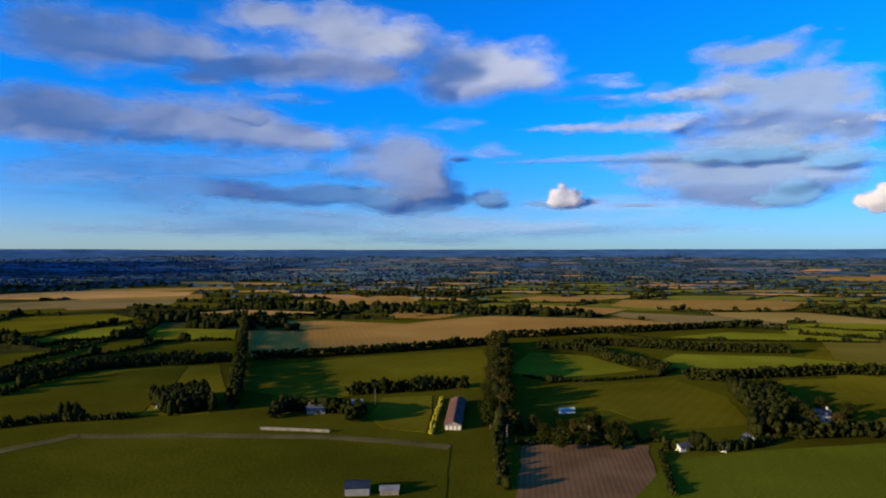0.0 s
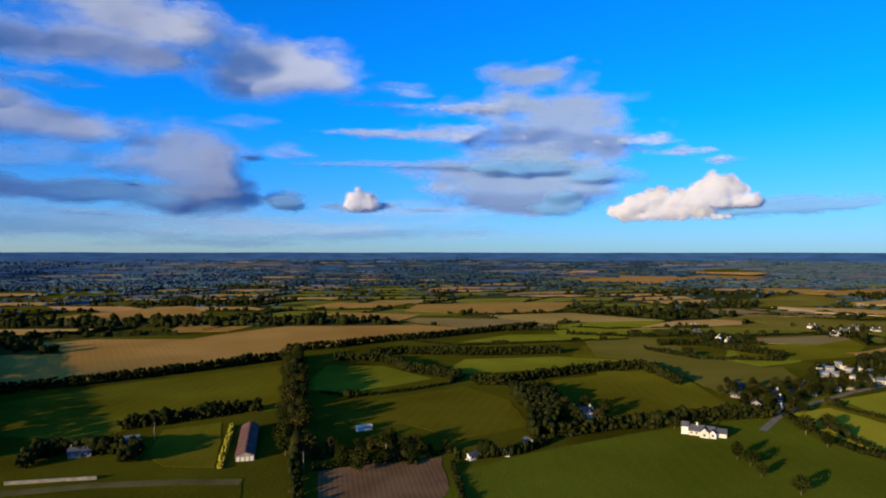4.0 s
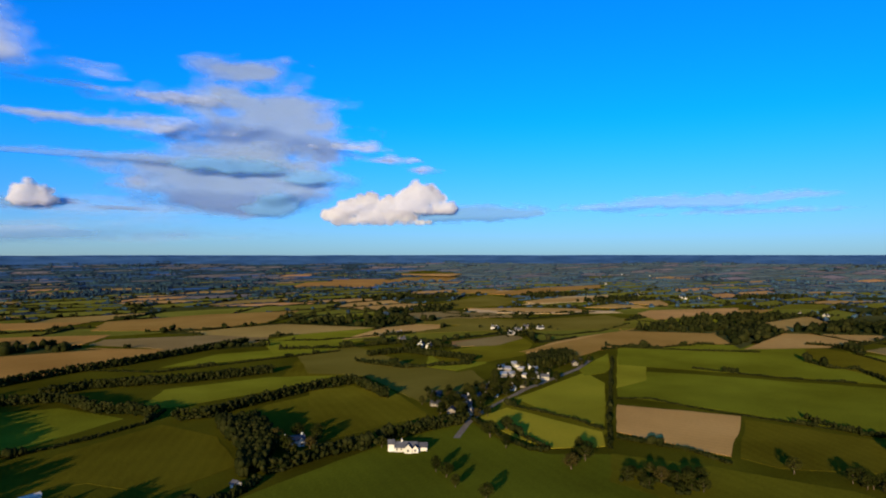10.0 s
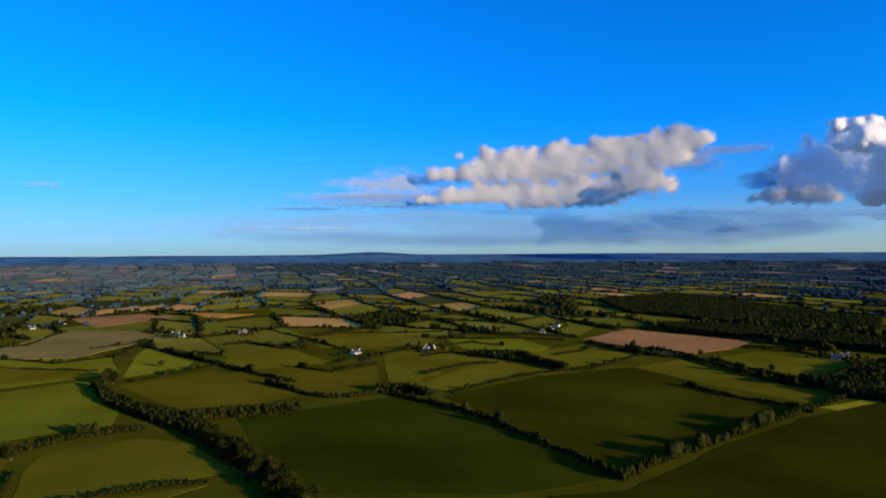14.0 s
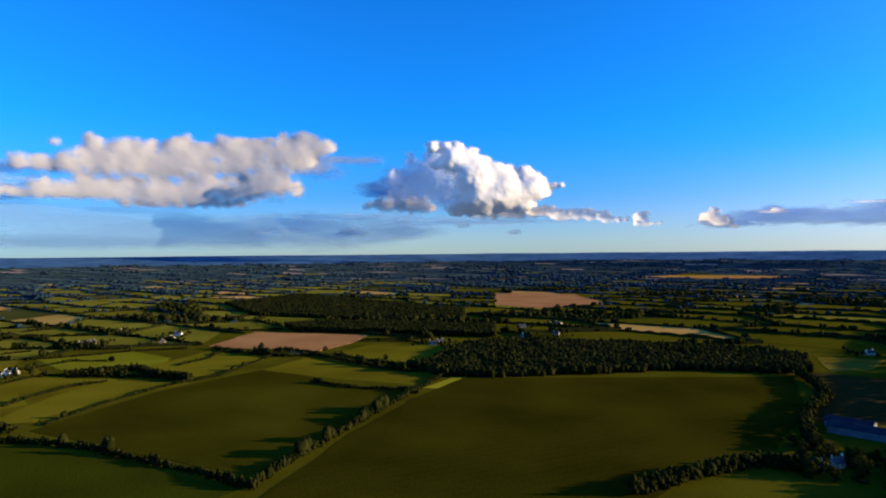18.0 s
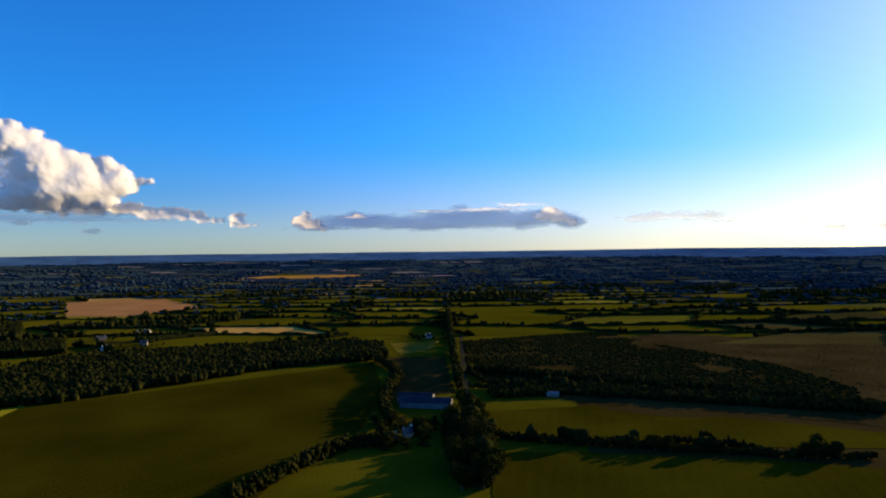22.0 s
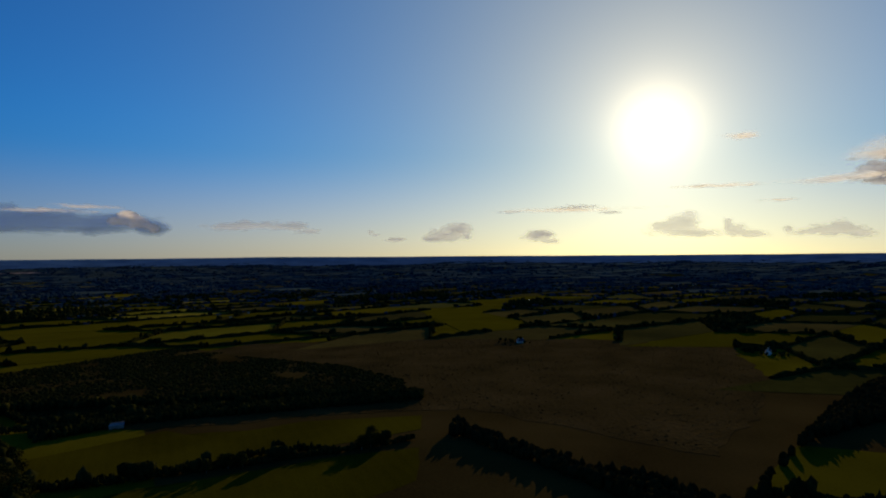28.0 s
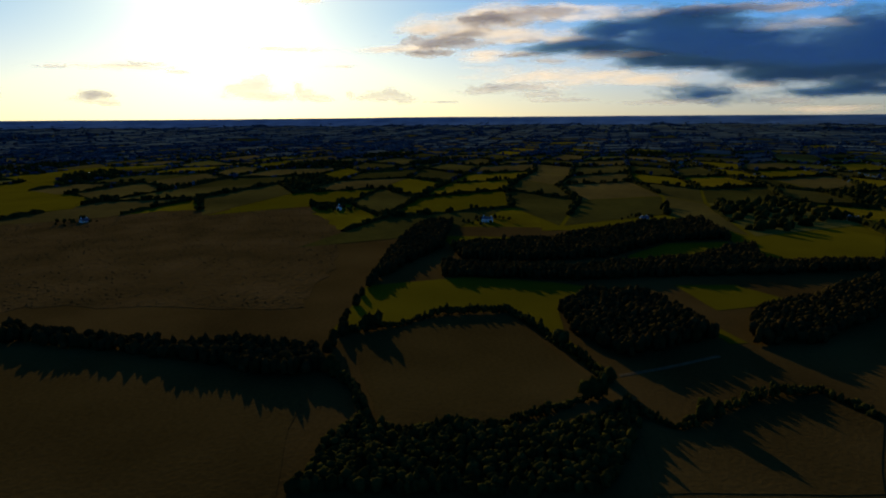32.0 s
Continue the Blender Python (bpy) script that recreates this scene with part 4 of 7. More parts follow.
def cloud_bodies(AZ, EL, dens, thick, mat, far):
    """Closed bodies, one for each patch that hangs together: a swelling front, a thinner back, and how dense it is at each point."""
    made = []
    left = dens > -0.03
    while left.any():
        patch = np.zeros(left.shape, bool)
        patch[tuple(np.argwhere(left)[0])] = True
        while True:
            wider = patch.copy()
            wider[1:] |= patch[:-1]
            wider[:-1] |= patch[1:]
            wider[:, 1:] |= wider[:, :-1].copy()
            wider[:, :-1] |= wider[:, 1:].copy()
            wider &= left
            if (wider == patch).all():
                break
            patch = wider
        left &= ~patch
        if patch.sum() > 40:
            made.append(cloud_body(AZ, EL, patch, dens, thick, mat, far))
    return [me for me in made if me]


def cloud_body(AZ, EL, keep, dens, thick, mat, far):
    index = -np.ones((2, *AZ.shape), int)
    az, el = np.radians(AZ[keep]), np.radians(EL[keep])
    V = []
    for side in (0, 1):
        r = far - thick[keep] if side == 0 else np.full(az.shape, far + 10.0)
        index[side][keep] = np.arange(len(az)) + side * len(az)
        V.append(np.column_stack((SKY_CENTRE[0] - r * np.sin(az) * np.cos(el), SKY_CENTRE[1] + r * np.cos(az) * np.cos(el), SKY_CENTRE[2] + r * np.sin(el))))
    inner = np.zeros(keep.shape, bool)
    inner[1:-1, 1:-1] = keep[1:-1, 1:-1] & keep[:-2, 1:-1] & keep[2:, 1:-1] & keep[1:-1, :-2] & keep[1:-1, 2:] & keep[:-2, :-2] & keep[2:, 2:] & keep[:-2, 2:] & keep[2:, :-2]
    index[1] = np.where(inner, index[1], index[0])
    whole = keep[:-1, :-1] & keep[:-1, 1:] & keep[1:, :-1] & keep[1:, 1:]
    if whole.sum() < 20:
        return None
    f, k = index
    front = np.column_stack((f[:-1, :-1][whole], f[1:, :-1][whole], f[1:, 1:][whole], f[:-1, 1:][whole]))
    back = np.column_stack((k[:-1, :-1][whole], k[:-1, 1:][whole], k[1:, 1:][whole], k[1:, :-1][whole]))
    faces, verts = np.concatenate((front, back)), np.concatenate(V)
    body = np.concatenate((np.maximum(0, dens[keep]), (1.0 if mat is CLOUD_DARK else 0.2) * np.maximum(0, dens[keep])))
    used = np.unique(faces)
    order = np.zeros(len(verts), int)
    order[used] = np.arange(len(used))
    me = mesh_of("layer", verts[used], order[faces], mat, smooth=True)
    att = me.attributes.new("body", "FLOAT", "POINT")
    att.data.foreach_set("value", body[used].astype(np.float32))
    return me


def heaped_cloud(lobes, mat, far, plump, crease, slant):
    """Billows on billows: each lobe a swelling dome that carries smaller domes, creased where they meet."""
    AZ, EL = cloud_grid(lobes, 1.35)
    r = np.random.default_rng(int(abs(lobes[0][0]) * 10) + len(lobes))
    balls = []
    for a, e, ra, re in lobes:
        n = max(1, round(ra / re))
        size = min(ra, re * 1.25)
        for k in range(n):
            balls.append((a + (k + 0.5 - n / 2) * 2 * (ra - size * 0.6) / n, e, size * 1.02, size * 0.25))
    first = len(balls)
    for level, (share, count) in enumerate(((0.5, 5), (0.55, 4))):
        grown = []
        for a, e, s, z in balls[-400:] if level else balls:
            if s < 0.22:
                continue
            for k in range(count):
                t, d = r.uniform(-0.5, 3.64), s * r.uniform(0.45, 0.95)
                q = s * share * r.uniform(0.6, 1.15)
                grown.append((a + d * math.cos(t), e + 0.8 * d * math.sin(t), q, z + math.sqrt(max(0.0, s * s - d * d)) * 0.75))
        balls += grown
    near, dome, swell = np.full(AZ.shape, -9.0), np.zeros(AZ.shape), np.zeros(AZ.shape)
    detail = np.zeros(AZ.shape)
    for n, (a, e, s, z) in enumerate(balls):
        j0, j1 = np.searchsorted(EL[:, 0], (e - 1.5 * s, e + 1.5 * s))
        i0, i1 = np.searchsorted(AZ[0], (a - 1.5 * s, a + 1.5 * s))
        if j0 == j1 or i0 == i1:
            continue
        du, dv = AZ[j0:j1, i0:i1] - a, EL[j0:j1, i0:i1] - e
        d = np.hypot(du, np.where(dv < 0, dv * 1.3, dv))
        near[j0:j1, i0:i1] = np.maximum(near[j0:j1, i0:i1], (s - d) / max(s, 0.6))
        up = np.sqrt(np.maximum(0, s * s - d * d))
        if n < first:
            dome[j0:j1, i0:i1] = np.maximum(dome[j0:j1, i0:i1], up)
            swell[j0:j1, i0:i1] += up ** 3
        else:
            detail[j0:j1, i0:i1] = np.maximum(detail[j0:j1, i0:i1], up)
    body = sum(l[3] for l in lobes) / len(lobes)
    fine, edge = np.zeros(AZ.shape), np.zeros(AZ.shape)
    for j, i in zip(*np.nonzero(near > -0.5)):
        fine[j, i] = noise.fractal((AZ[j, i] / body * 0.9, EL[j, i] / body * 1.2, 5.0), 0.8, 2.1, 5)
        edge[j, i] = noise.fractal((AZ[j, i] * 1.6, EL[j, i] * 2.2, 9.0), 0.9, 2.2, 4)
    dens = soften(np.maximum(near, -0.5), 3) * 1.25 + 0.2 * edge + 0.1 * fine + 0.04
    dens = np.where(near > -0.49, dens, -1)
    broad = soften(swell ** (1 / 3), 8)
    thick = plump * (0.8 * broad + crease * (0.45 * soften(dome, 3) + 0.22 * soften(detail, 1))) + 0.10 * crease * body * fine + slant * (AZ - AZ[0, 0])
    return cloud_bodies(AZ, EL, dens, np.maximum(1.0, far * np.radians(thick)), mat, far)


def drifting_cloud(lobes, mat, far, grow=1.45, swelling=0.4, rag=0.5, streak=2.2, slant=0.0):
    """A soft bank of vapour: hollowed below, leaning back above, frayed along the wind."""
    AZ, EL = cloud_grid(lobes, grow)
    body = sum(re for a, e, ra, re in lobes) / len(lobes)
    near, total = np.full(AZ.shape, -9.0), np.zeros(AZ.shape)
    w_sum, base, top = np.full(AZ.shape, 1e-6), np.zeros(AZ.shape), np.zeros(AZ.shape)
    for a, e, ra, re in lobes:
        du, dv = (AZ - a) / (ra * grow), (EL - e) / (re * grow)
        h = 1 - np.hypot(du, np.where(dv < 0, dv * 1.25, dv))
        near = np.maximum(near, h)
        total += np.maximum(0, h)
        w = np.exp(-1.6 * (AZ - a) ** 2 / (ra * grow) ** 2) * re + 1e-7
        w_sum += w
        base += w * (e - re * grow)
        top += w * (e + re * grow)
    base, top = base / w_sum, top / w_sum
    seed = AZ[0, 0] * 1.7
    big, fine = np.zeros(AZ.shape), np.zeros(AZ.shape)
    for j, i in zip(*np.nonzero(near > -0.4)):
        u, v = AZ[j, i] / body, EL[j, i] / body
        big[j, i] = noise.fractal((u * 0.6 / streak + seed, v * 0.9, 3), 0.8, 2.1, 6)
        fine[j, i] = noise.fractal((u * 0.7 / streak + seed, v * 0.9, 17), 1.0, 2.2, 3)
    dens = near * 0.9 + 0.35 * (total - np.maximum(0, near)) + rag * big
    dens = np.where(near > -0.4, dens, -1)
    tall = np.maximum(0.3, top - base)
    up = (EL - base) / tall
    bulge = smoothstep(-0.05, 0.42, up) * (1 - 0.8 * smoothstep(0.35, 1.15, up))
    full = np.clip(dens * 1.6, 0, 1) ** 0.5
    # the slant turns the front sunwards and fits the camera's view only
    thick = far * np.radians(tall * swelling * bulge + body * (0.2 * full + 0.3 * swelling * fine * full) + slant * (AZ[0, -1] - AZ))
    return cloud_bodies(AZ, EL, dens, np.maximum(thick, 1.0), mat, far)


def cloud(label, *layers, far=4780):
    """A cloud far off, of layers of vapour and heaps of billows; a layer is its material and its lobes: azimuth, elevation and half widths in degrees."""
    bodies = []
    for n, (mat, lobes) in enumerate(layers):
        at = far - 60 * n
        bodies += heaped_cloud(lobes, mat, at, *HEAPED[mat]) if mat in HEAPED else drifting_cloud(lobes, mat, at, *WINDS.get(mat, ()))
    words = (label, "cloud", "clouds in the evening sky")
    if len(bodies) == 1:
        tagged(new("cloud", bodies[0]), *words)
        return
    base = new("cloud")
    a, e = layers[0][1][0][0], min(l[1] - l[3] for l in layers[0][1])
    base.location = (-far * math.sin(radians(a)), far * math.cos(radians(a)), far * math.sin(radians(e)))
    tagged(base, *words)
    for me in bodies:
        me.transform(Matrix.Translation(-base.location))
        ob = new("layer", me)
        ob.parent = base
        tagged(ob)


WINDS = {CLOUD_GLOW: (1.4, 0.3, 0.35, 3.0), CLOUD_THIN: (1.5, 0.4, 0.4, 3.5), CLOUD_BACK: (1.35, 0.5, 0.3, 1.8), CLOUD_MIST: (1.4, 0.4, 0.4, 2.0), CLOUD_RAIN: (1.5, 0.2, 0.2, 3.0), CLOUD_DARK: (1.4, 0.5, 0.45, 2.5), CLOUD_PALE: (1.65, 0.22, 0.38, 1.7), CLOUD_HIGH: (1.65, 0.2, 0.3, 1.7, 0.13), CLOUD_SOFT: (1.6, 0.25, 0.38, 1.7), CLOUD_SLATE: (1.45, 0.2, 0.3, 2.0), CLOUD_LOW: (1.4, 0.3, 0.3, 2.0)}


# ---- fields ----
# the near western ground, darkened by colour in place of cloud shadow
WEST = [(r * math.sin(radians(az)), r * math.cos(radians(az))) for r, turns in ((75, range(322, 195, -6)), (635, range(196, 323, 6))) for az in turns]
field(SHADED_LAND, "wide pasture and moor land with cloud shade in its colour", WEST, 0.03)
SPECIAL.clear()
field(STUBBLE, "wide harvested golden stubble field", [(-260, 793), (-165, 527), (-75, 563), (7, 601), (55, 644), (160, 681), (234, 711), (291, 770), (230, 843), (135, 897), (41, 850), (-13, 806), (-47, 771), (-150, 803)])
field(OLIVE, "olive-brown stubble field", [(291, 770), (238, 873), (266, 913), (464, 826), (414, 749), (247, 710)])
field(STUBBLE, "harvested tan stubble field between hedges", [(-81, 838), (-59, 974), (67, 946), (-6, 832)])
field(STUBBLE, "harvested tan stubble field between hedges", [(-238, 960), (-276, 1072), (-207, 1163), (-78, 1270), (-41, 1065), (-132, 989)])
field(STUBBLE, "long tan stubble field between hedges", [(-683, 1114), (-694, 1301), (-505, 1303), (-464, 1183), (-583, 1129)])
field(STUBBLE, "long tan stubble field between hedges", [(-828, 1360), (-846, 1492), (-544, 1579), (-499, 1486), (-759, 1338)])
field(PINK, "bare reddish-brown field between hedges", [(-583, 951), (-673, 1102), (-547, 1115), (-502, 988)])
field(STUBBLE, "harvested tan stubble field between hedges", [(280, 1029), (335, 1149), (511, 1149), (681, 1095), (524, 949), (413, 929), (339, 972)])
field(STUBBLE, "harvested tan stubble field between hedges", [(131, 1164), (199, 1248), (317, 1164), (238, 1103)])
field(STUBBLE, "harvested tan stubble field between hedges", [(1116, 1868), (1365, 2159), (1835, 2227), (1543, 1873)])
field(STUBBLE, "harvested tan stubble field between hedges", [(92, 926), (156, 1039), (288, 957), (232, 882)])
field(GRASS, "dry olive-green pasture with faint tracks", [(-263, 292), (-183, 300), (-172, 323), (-119, 315), (-57, 307), (3, 289), (0, 181), (-174, 193)])
field(EARTH, "brown ploughed field with fine furrows", [(22, 193), (36, 286), (46, 288), (95, 287), (72, 190)])
field(STRAW, "wide harvested tan field beside the village", [(569, 445), (660, 470), (836, 481), (920, 469), (735, 375), (647, 396)])
field(PINK, "bare pinkish field between hedges", [(583, 570), (691, 557), (631, 517), (550, 539)])
field(PALE, "pale straw-coloured stubble strip", [(934, 874), (977, 798), (1105, 634), (1017, 659), (903, 799)])
field(PALE, "pale straw-coloured stubble strip", [(1165, 893), (1432, 925), (1568, 898), (1391, 846), (1192, 845)])
field(STUBBLE, "harvested tan stubble field between hedges", [(1603, 1985), (2007, 2273), (2330, 2192), (1868, 1847)])
field(STRAW, "square tan stubble field beside a hedged lane", [(428, 245), (460, 165), (365, 138), (363, 208)])
field(OLIVE, "dull tan stubble field below white houses", [(867, 168), (994, 131), (1100, 79), (1058, 8), (962, -43), (910, -6), (813, 60), (830, 110)])
field(PINK, "bare pinkish field between hedges", [(1300, 102), (1331, -13), (1247, -68), (1129, 53)])
field(STUBBLE, "harvested tan stubble field between hedges", [(1316, -101), (1219, -204), (1185, -141), (1243, -86)])
field(STUBBLE, "harvested tan stubble field between hedges", [(1066, 552), (1189, 575), (1375, 419), (1236, 414), (1020, 494)])
field(PALE, "pale straw-coloured stubble strip", [(940, 880), (1120, 645), (1095, 605), (935, 742)])
field(PALE, "pale straw-coloured stubble strip", [(1109, 864), (1415, 953), (1524, 858), (1347, 791)])
field(OLIVE, "olive-brown stubble field", [(775, 872), (925, 798), (895, 710), (744, 777)])
field(PINK, "bare reddish-brown field between hedges", [(652, -519), (703, -646), (532, -690), (503, -611), (501, -526), (590, -528)])
field(PINK, "bare pinkish field between hedges", [(732, -1561), (519, -1594), (361, -1331), (460, -1170), (572, -1205)])
field(STUBBLE, "harvested tan stubble field between hedges", [(608, -2726), (423, -3178), (-31, -2951), (183, -2679)])
# dark patch in place of the lane trees' shadow
field(SHADED_LAND, "grass between a wood and a lane with tree shade in its colour", [(4, -655), (-54, -645), (-42, -478), (10, -466)], 0.05)
field(TAWNY, "small golden field beside the lane", [(-1, -748), (-64, -762), (-43, -690), (-10, -666)])
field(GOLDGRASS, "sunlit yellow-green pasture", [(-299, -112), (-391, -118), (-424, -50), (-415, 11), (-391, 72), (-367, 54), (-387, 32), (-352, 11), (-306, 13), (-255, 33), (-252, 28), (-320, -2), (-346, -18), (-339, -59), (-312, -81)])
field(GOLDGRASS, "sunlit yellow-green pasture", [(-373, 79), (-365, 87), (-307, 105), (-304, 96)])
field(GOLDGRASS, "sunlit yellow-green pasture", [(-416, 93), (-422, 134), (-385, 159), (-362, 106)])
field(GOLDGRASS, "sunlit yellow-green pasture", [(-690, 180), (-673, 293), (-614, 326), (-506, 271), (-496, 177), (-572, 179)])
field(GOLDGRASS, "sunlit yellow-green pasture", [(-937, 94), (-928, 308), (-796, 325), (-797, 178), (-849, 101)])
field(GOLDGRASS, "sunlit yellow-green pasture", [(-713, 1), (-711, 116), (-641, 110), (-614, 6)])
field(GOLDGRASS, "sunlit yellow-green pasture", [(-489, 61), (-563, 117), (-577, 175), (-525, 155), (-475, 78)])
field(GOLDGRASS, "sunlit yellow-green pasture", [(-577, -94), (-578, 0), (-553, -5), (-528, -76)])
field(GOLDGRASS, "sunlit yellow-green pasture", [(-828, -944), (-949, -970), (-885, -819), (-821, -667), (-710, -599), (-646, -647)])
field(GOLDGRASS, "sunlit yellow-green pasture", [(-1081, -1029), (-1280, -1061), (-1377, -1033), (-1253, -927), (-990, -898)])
field(SHADED_LAND, "dry brownish pasture ringed by trees", [(-287, -99), (-331, -57), (-340, -18), (-241, 26), (-208, -13), (-197, -61)])
field(SHADED_LAND, "wide dim olive pasture", [(-124, -332), (-149, -325), (-211, -301), (-251, -283), (-265, -240), (-252, -189), (-242, -155), (-232, -99), (-192, -95), (-148, -83), (-71, -219)])
field(SCRUB, "rough brown scrub and bog land", [(-185, -724), (-365, -759), (-543, -641), (-700, -469), (-758, -292), (-574, -196), (-439, -159), (-338, -155), (-330, -228), (-318, -321), (-234, -378), (-127, -432), (-109, -455)], wander=10)
field(SHADED_LAND, "dry brownish pasture ringed by trees", [(-212, 37), (-242, 87), (-249, 116), (-224, 128), (-176, 104), (-167, 34)])
field(SHADED_LAND, "dark young plantation and rough grass", [(-91, -751), (-289, -800), (-314, -664), (-358, -544), (-355, -439), (-296, -363), (-268, -417), (-230, -458), (-175, -479), (-113, -490), (-72, -513), (-70, -588)])
field(LUSH, "lush green pasture between hedges", [(-328, 539), (-317, 560), (-323, 625), (-327, 758), (-410, 724), (-400, 657)], 0.05)
field(LUSH, "lush green pasture between hedges", [(-288, 649), (-321, 752), (-267, 776), (-223, 644)], 0.05)
field(MEADOW, "grazed olive-green meadow", [(-202, 333), (-250, 412), (-258, 469), (-178, 491), (-142, 404), (-130, 344)], 0.05)
field(MEADOW, "grazed olive-green meadow", [(-130, 403), (-152, 478), (-88, 521), (40, 564), (29, 407), (-39, 404), (-76, 370)], 0.05)
field(MEADOW, "grazed olive-green meadow", [(-40, 337), (-37, 381), (-6, 386), (-8, 307), (-31, 316)], 0.05)
field(LUSH, "lush green pasture between hedges", [(48, 463), (78, 552), (125, 533), (149, 467), (78, 436)], 0.05)
field(DRY, "dull olive pasture between hedges", [(54, 361), (72, 404), (163, 434), (176, 381), (162, 323), (114, 310), (95, 351)], 0.05)
field(LUSH, "lush green pasture between hedges", [(166, 490), (205, 543), (296, 527), (343, 490), (267, 475), (184, 476)], 0.05)
field(MEADOW, "grazed olive-green meadow", [(198, 395), (239, 433), (328, 443), (317, 386), (268, 326), (192, 326)], 0.05)
field(PASTURE, "close-grazed green pasture", [(60, 211), (96, 264), (115, 271), (151, 281), (190, 287), (234, 293), (260, 294), (293, 294), (312, 288), (296, 249), (295, 213), (319, 189), (310, 161), (245, 114)], 0.05)
field(LUSH, "lush green pasture between hedges", [(238, 648), (320, 689), (462, 649), (432, 616)], 0.05)
field(DRY, "dull olive pasture between hedges", [(303, 520), (356, 583), (447, 595), (403, 491), (348, 489)], 0.05)
field(LUSH, "lush green pasture between hedges", [(454, 258), (553, 315), (589, 249), (665, 40), (545, 13), (488, 20), (472, 125), (468, 180)], 0.05)
field(DRY, "dull olive pasture between hedges", [(366, 133), (454, 161), (460, 81), (439, 70), (392, 70), (363, 112)], 0.05)
field(MEADOW, "grazed olive-green meadow", [(357, 58), (406, 60), (436, 54), (445, 2), (417, -23), (356, -41), (354, -5)], 0.05)
field(DRY, "dull olive pasture between hedges", [(625, 18), (661, -65), (539, -116), (512, -110), (487, -28)], 0.05)
field(LUSH, "lush green pasture between hedges", [(663, 14), (793, 2), (851, -11), (722, -51), (685, -43)], 0.05)
field(MEADOW, "grazed olive-green meadow", [(330, 273), (360, 323), (397, 322), (361, 212), (327, 207)], 0.05)
field(DRY, "dull olive pasture between hedges", [(352, 554), (471, 612), (412, 405), (377, 394), (341, 536)], 0.05)
field(MEADOW, "grazed olive-green meadow", [(293, 459), (342, 414), (305, 319), (241, 335), (250, 393)], 0.05)
field(DEEP, "deep green pasture", [(462, -57), (472, -179), (422, -196), (290, -204), (254, -203), (262, -148), (312, -54)], 0.05)
field(DIMMEADOW, "grazed brown-green meadow", [(454, -212), (482, -323), (474, -456), (371, -414), (298, -413), (280, -329), (271, -269), (265, -221), (334, -216)], 0.05)
field(MEADOW, "grazed olive-green meadow", [(475, -434), (483, -506), (401, -487), (327, -486), (304, -442), (386, -432)], 0.05)
field(BRIGHT, "bright grass field with sunlight in its colour", [(292, -436), (288, -508), (255, -445)], 0.05)
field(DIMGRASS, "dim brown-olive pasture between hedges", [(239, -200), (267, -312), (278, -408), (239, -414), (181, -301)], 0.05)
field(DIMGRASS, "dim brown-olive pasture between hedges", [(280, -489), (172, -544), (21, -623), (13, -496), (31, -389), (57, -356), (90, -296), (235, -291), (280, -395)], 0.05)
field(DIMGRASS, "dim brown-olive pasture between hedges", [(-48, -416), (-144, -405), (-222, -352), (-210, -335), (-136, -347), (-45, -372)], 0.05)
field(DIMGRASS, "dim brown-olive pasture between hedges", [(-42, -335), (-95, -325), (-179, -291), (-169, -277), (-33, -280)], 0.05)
field(BRIGHT, "bright grass field with sunlight in its colour", [(327, 296), (362, 298), (356, 214), (331, 198), (304, 219), (310, 255)], 0.05)
field(SUNGRASS, "bright grass field with sunlight in its colour", [(390, 312), (523, 331), (491, 291), (370, 221), (373, 272)], 0.05)
field(SUNGRASS, "bright grass field with sunlight in its colour", [(625, 355), (687, 351), (528, 271), (481, 274)], 0.05)
field(MEADOW, "grazed olive-green meadow", [(321, 188), (340, 139), (353, 76), (349, 60), (342, -24), (281, 116), (282, 166)], 0.05)
field(MEADOW, "grazed olive-green meadow", [(472, -537), (477, -618), (415, -676), (377, -622), (347, -511), (398, -507)], 0.05)
field(LUSH, "lush green pasture between hedges", [(582, 330), (715, 405), (790, 332), (847, 252), (841, 171), (811, 28), (691, 18), (634, 190)], 0.05)
field(DRY, "dull olive pasture between hedges", [(631, -74), (662, -122), (593, -163), (605, -215), (505, -178), (498, -129), (569, -103)], 0.05)
field(MEADOW, "grazed olive-green meadow", [(824, -97), (827, -141), (743, -166), (645, -179), (646, -142), (645, -95), (679, -80)], 0.05)
field(DRY, "dull olive pasture between hedges", [(867, 230), (829, 161), (714, 44), (680, 42), (683, 116), (757, 202)], 0.05)
field(MEADOW, "grazed olive-green meadow", [(668, -246), (690, -336), (607, -321), (561, -342), (474, -225), (512, -190)], 0.05)
field(LUSH, "lush green pasture between hedges", [(752, -369), (704, -452), (617, -440), (558, -367), (618, -334)], 0.05)
field(DRY, "dull olive pasture between hedges", [(870, -214), (900, -310), (800, -375), (712, -332), (695, -257), (750, -196)], 0.05)
field(DRY, "dull olive pasture between hedges", [(582, -268), (591, -305), (534, -343), (505, -336), (482, -273), (468, -227)], 0.05)
field(MEADOW, "grazed olive-green meadow", [(557, -335), (488, -361), (493, -328), (481, -252), (479, -227), (513, -226), (545, -279)], 0.05)
field(DRY, "dull olive pasture between hedges", [(508, -220), (531, -254), (535, -233)], 0.05)
field(MEADOW, "grazed olive-green meadow", [(507, -379), (507, -419), (517, -482), (619, -493), (601, -426), (597, -384)], 0.05)
field(TAWNY, "tawny sunlit pasture between hedges", [(380, 618), (467, 626), (429, 465), (436, 421), (363, 381), (332, 374), (361, 467), (351, 488), (330, 517)], 0.05)
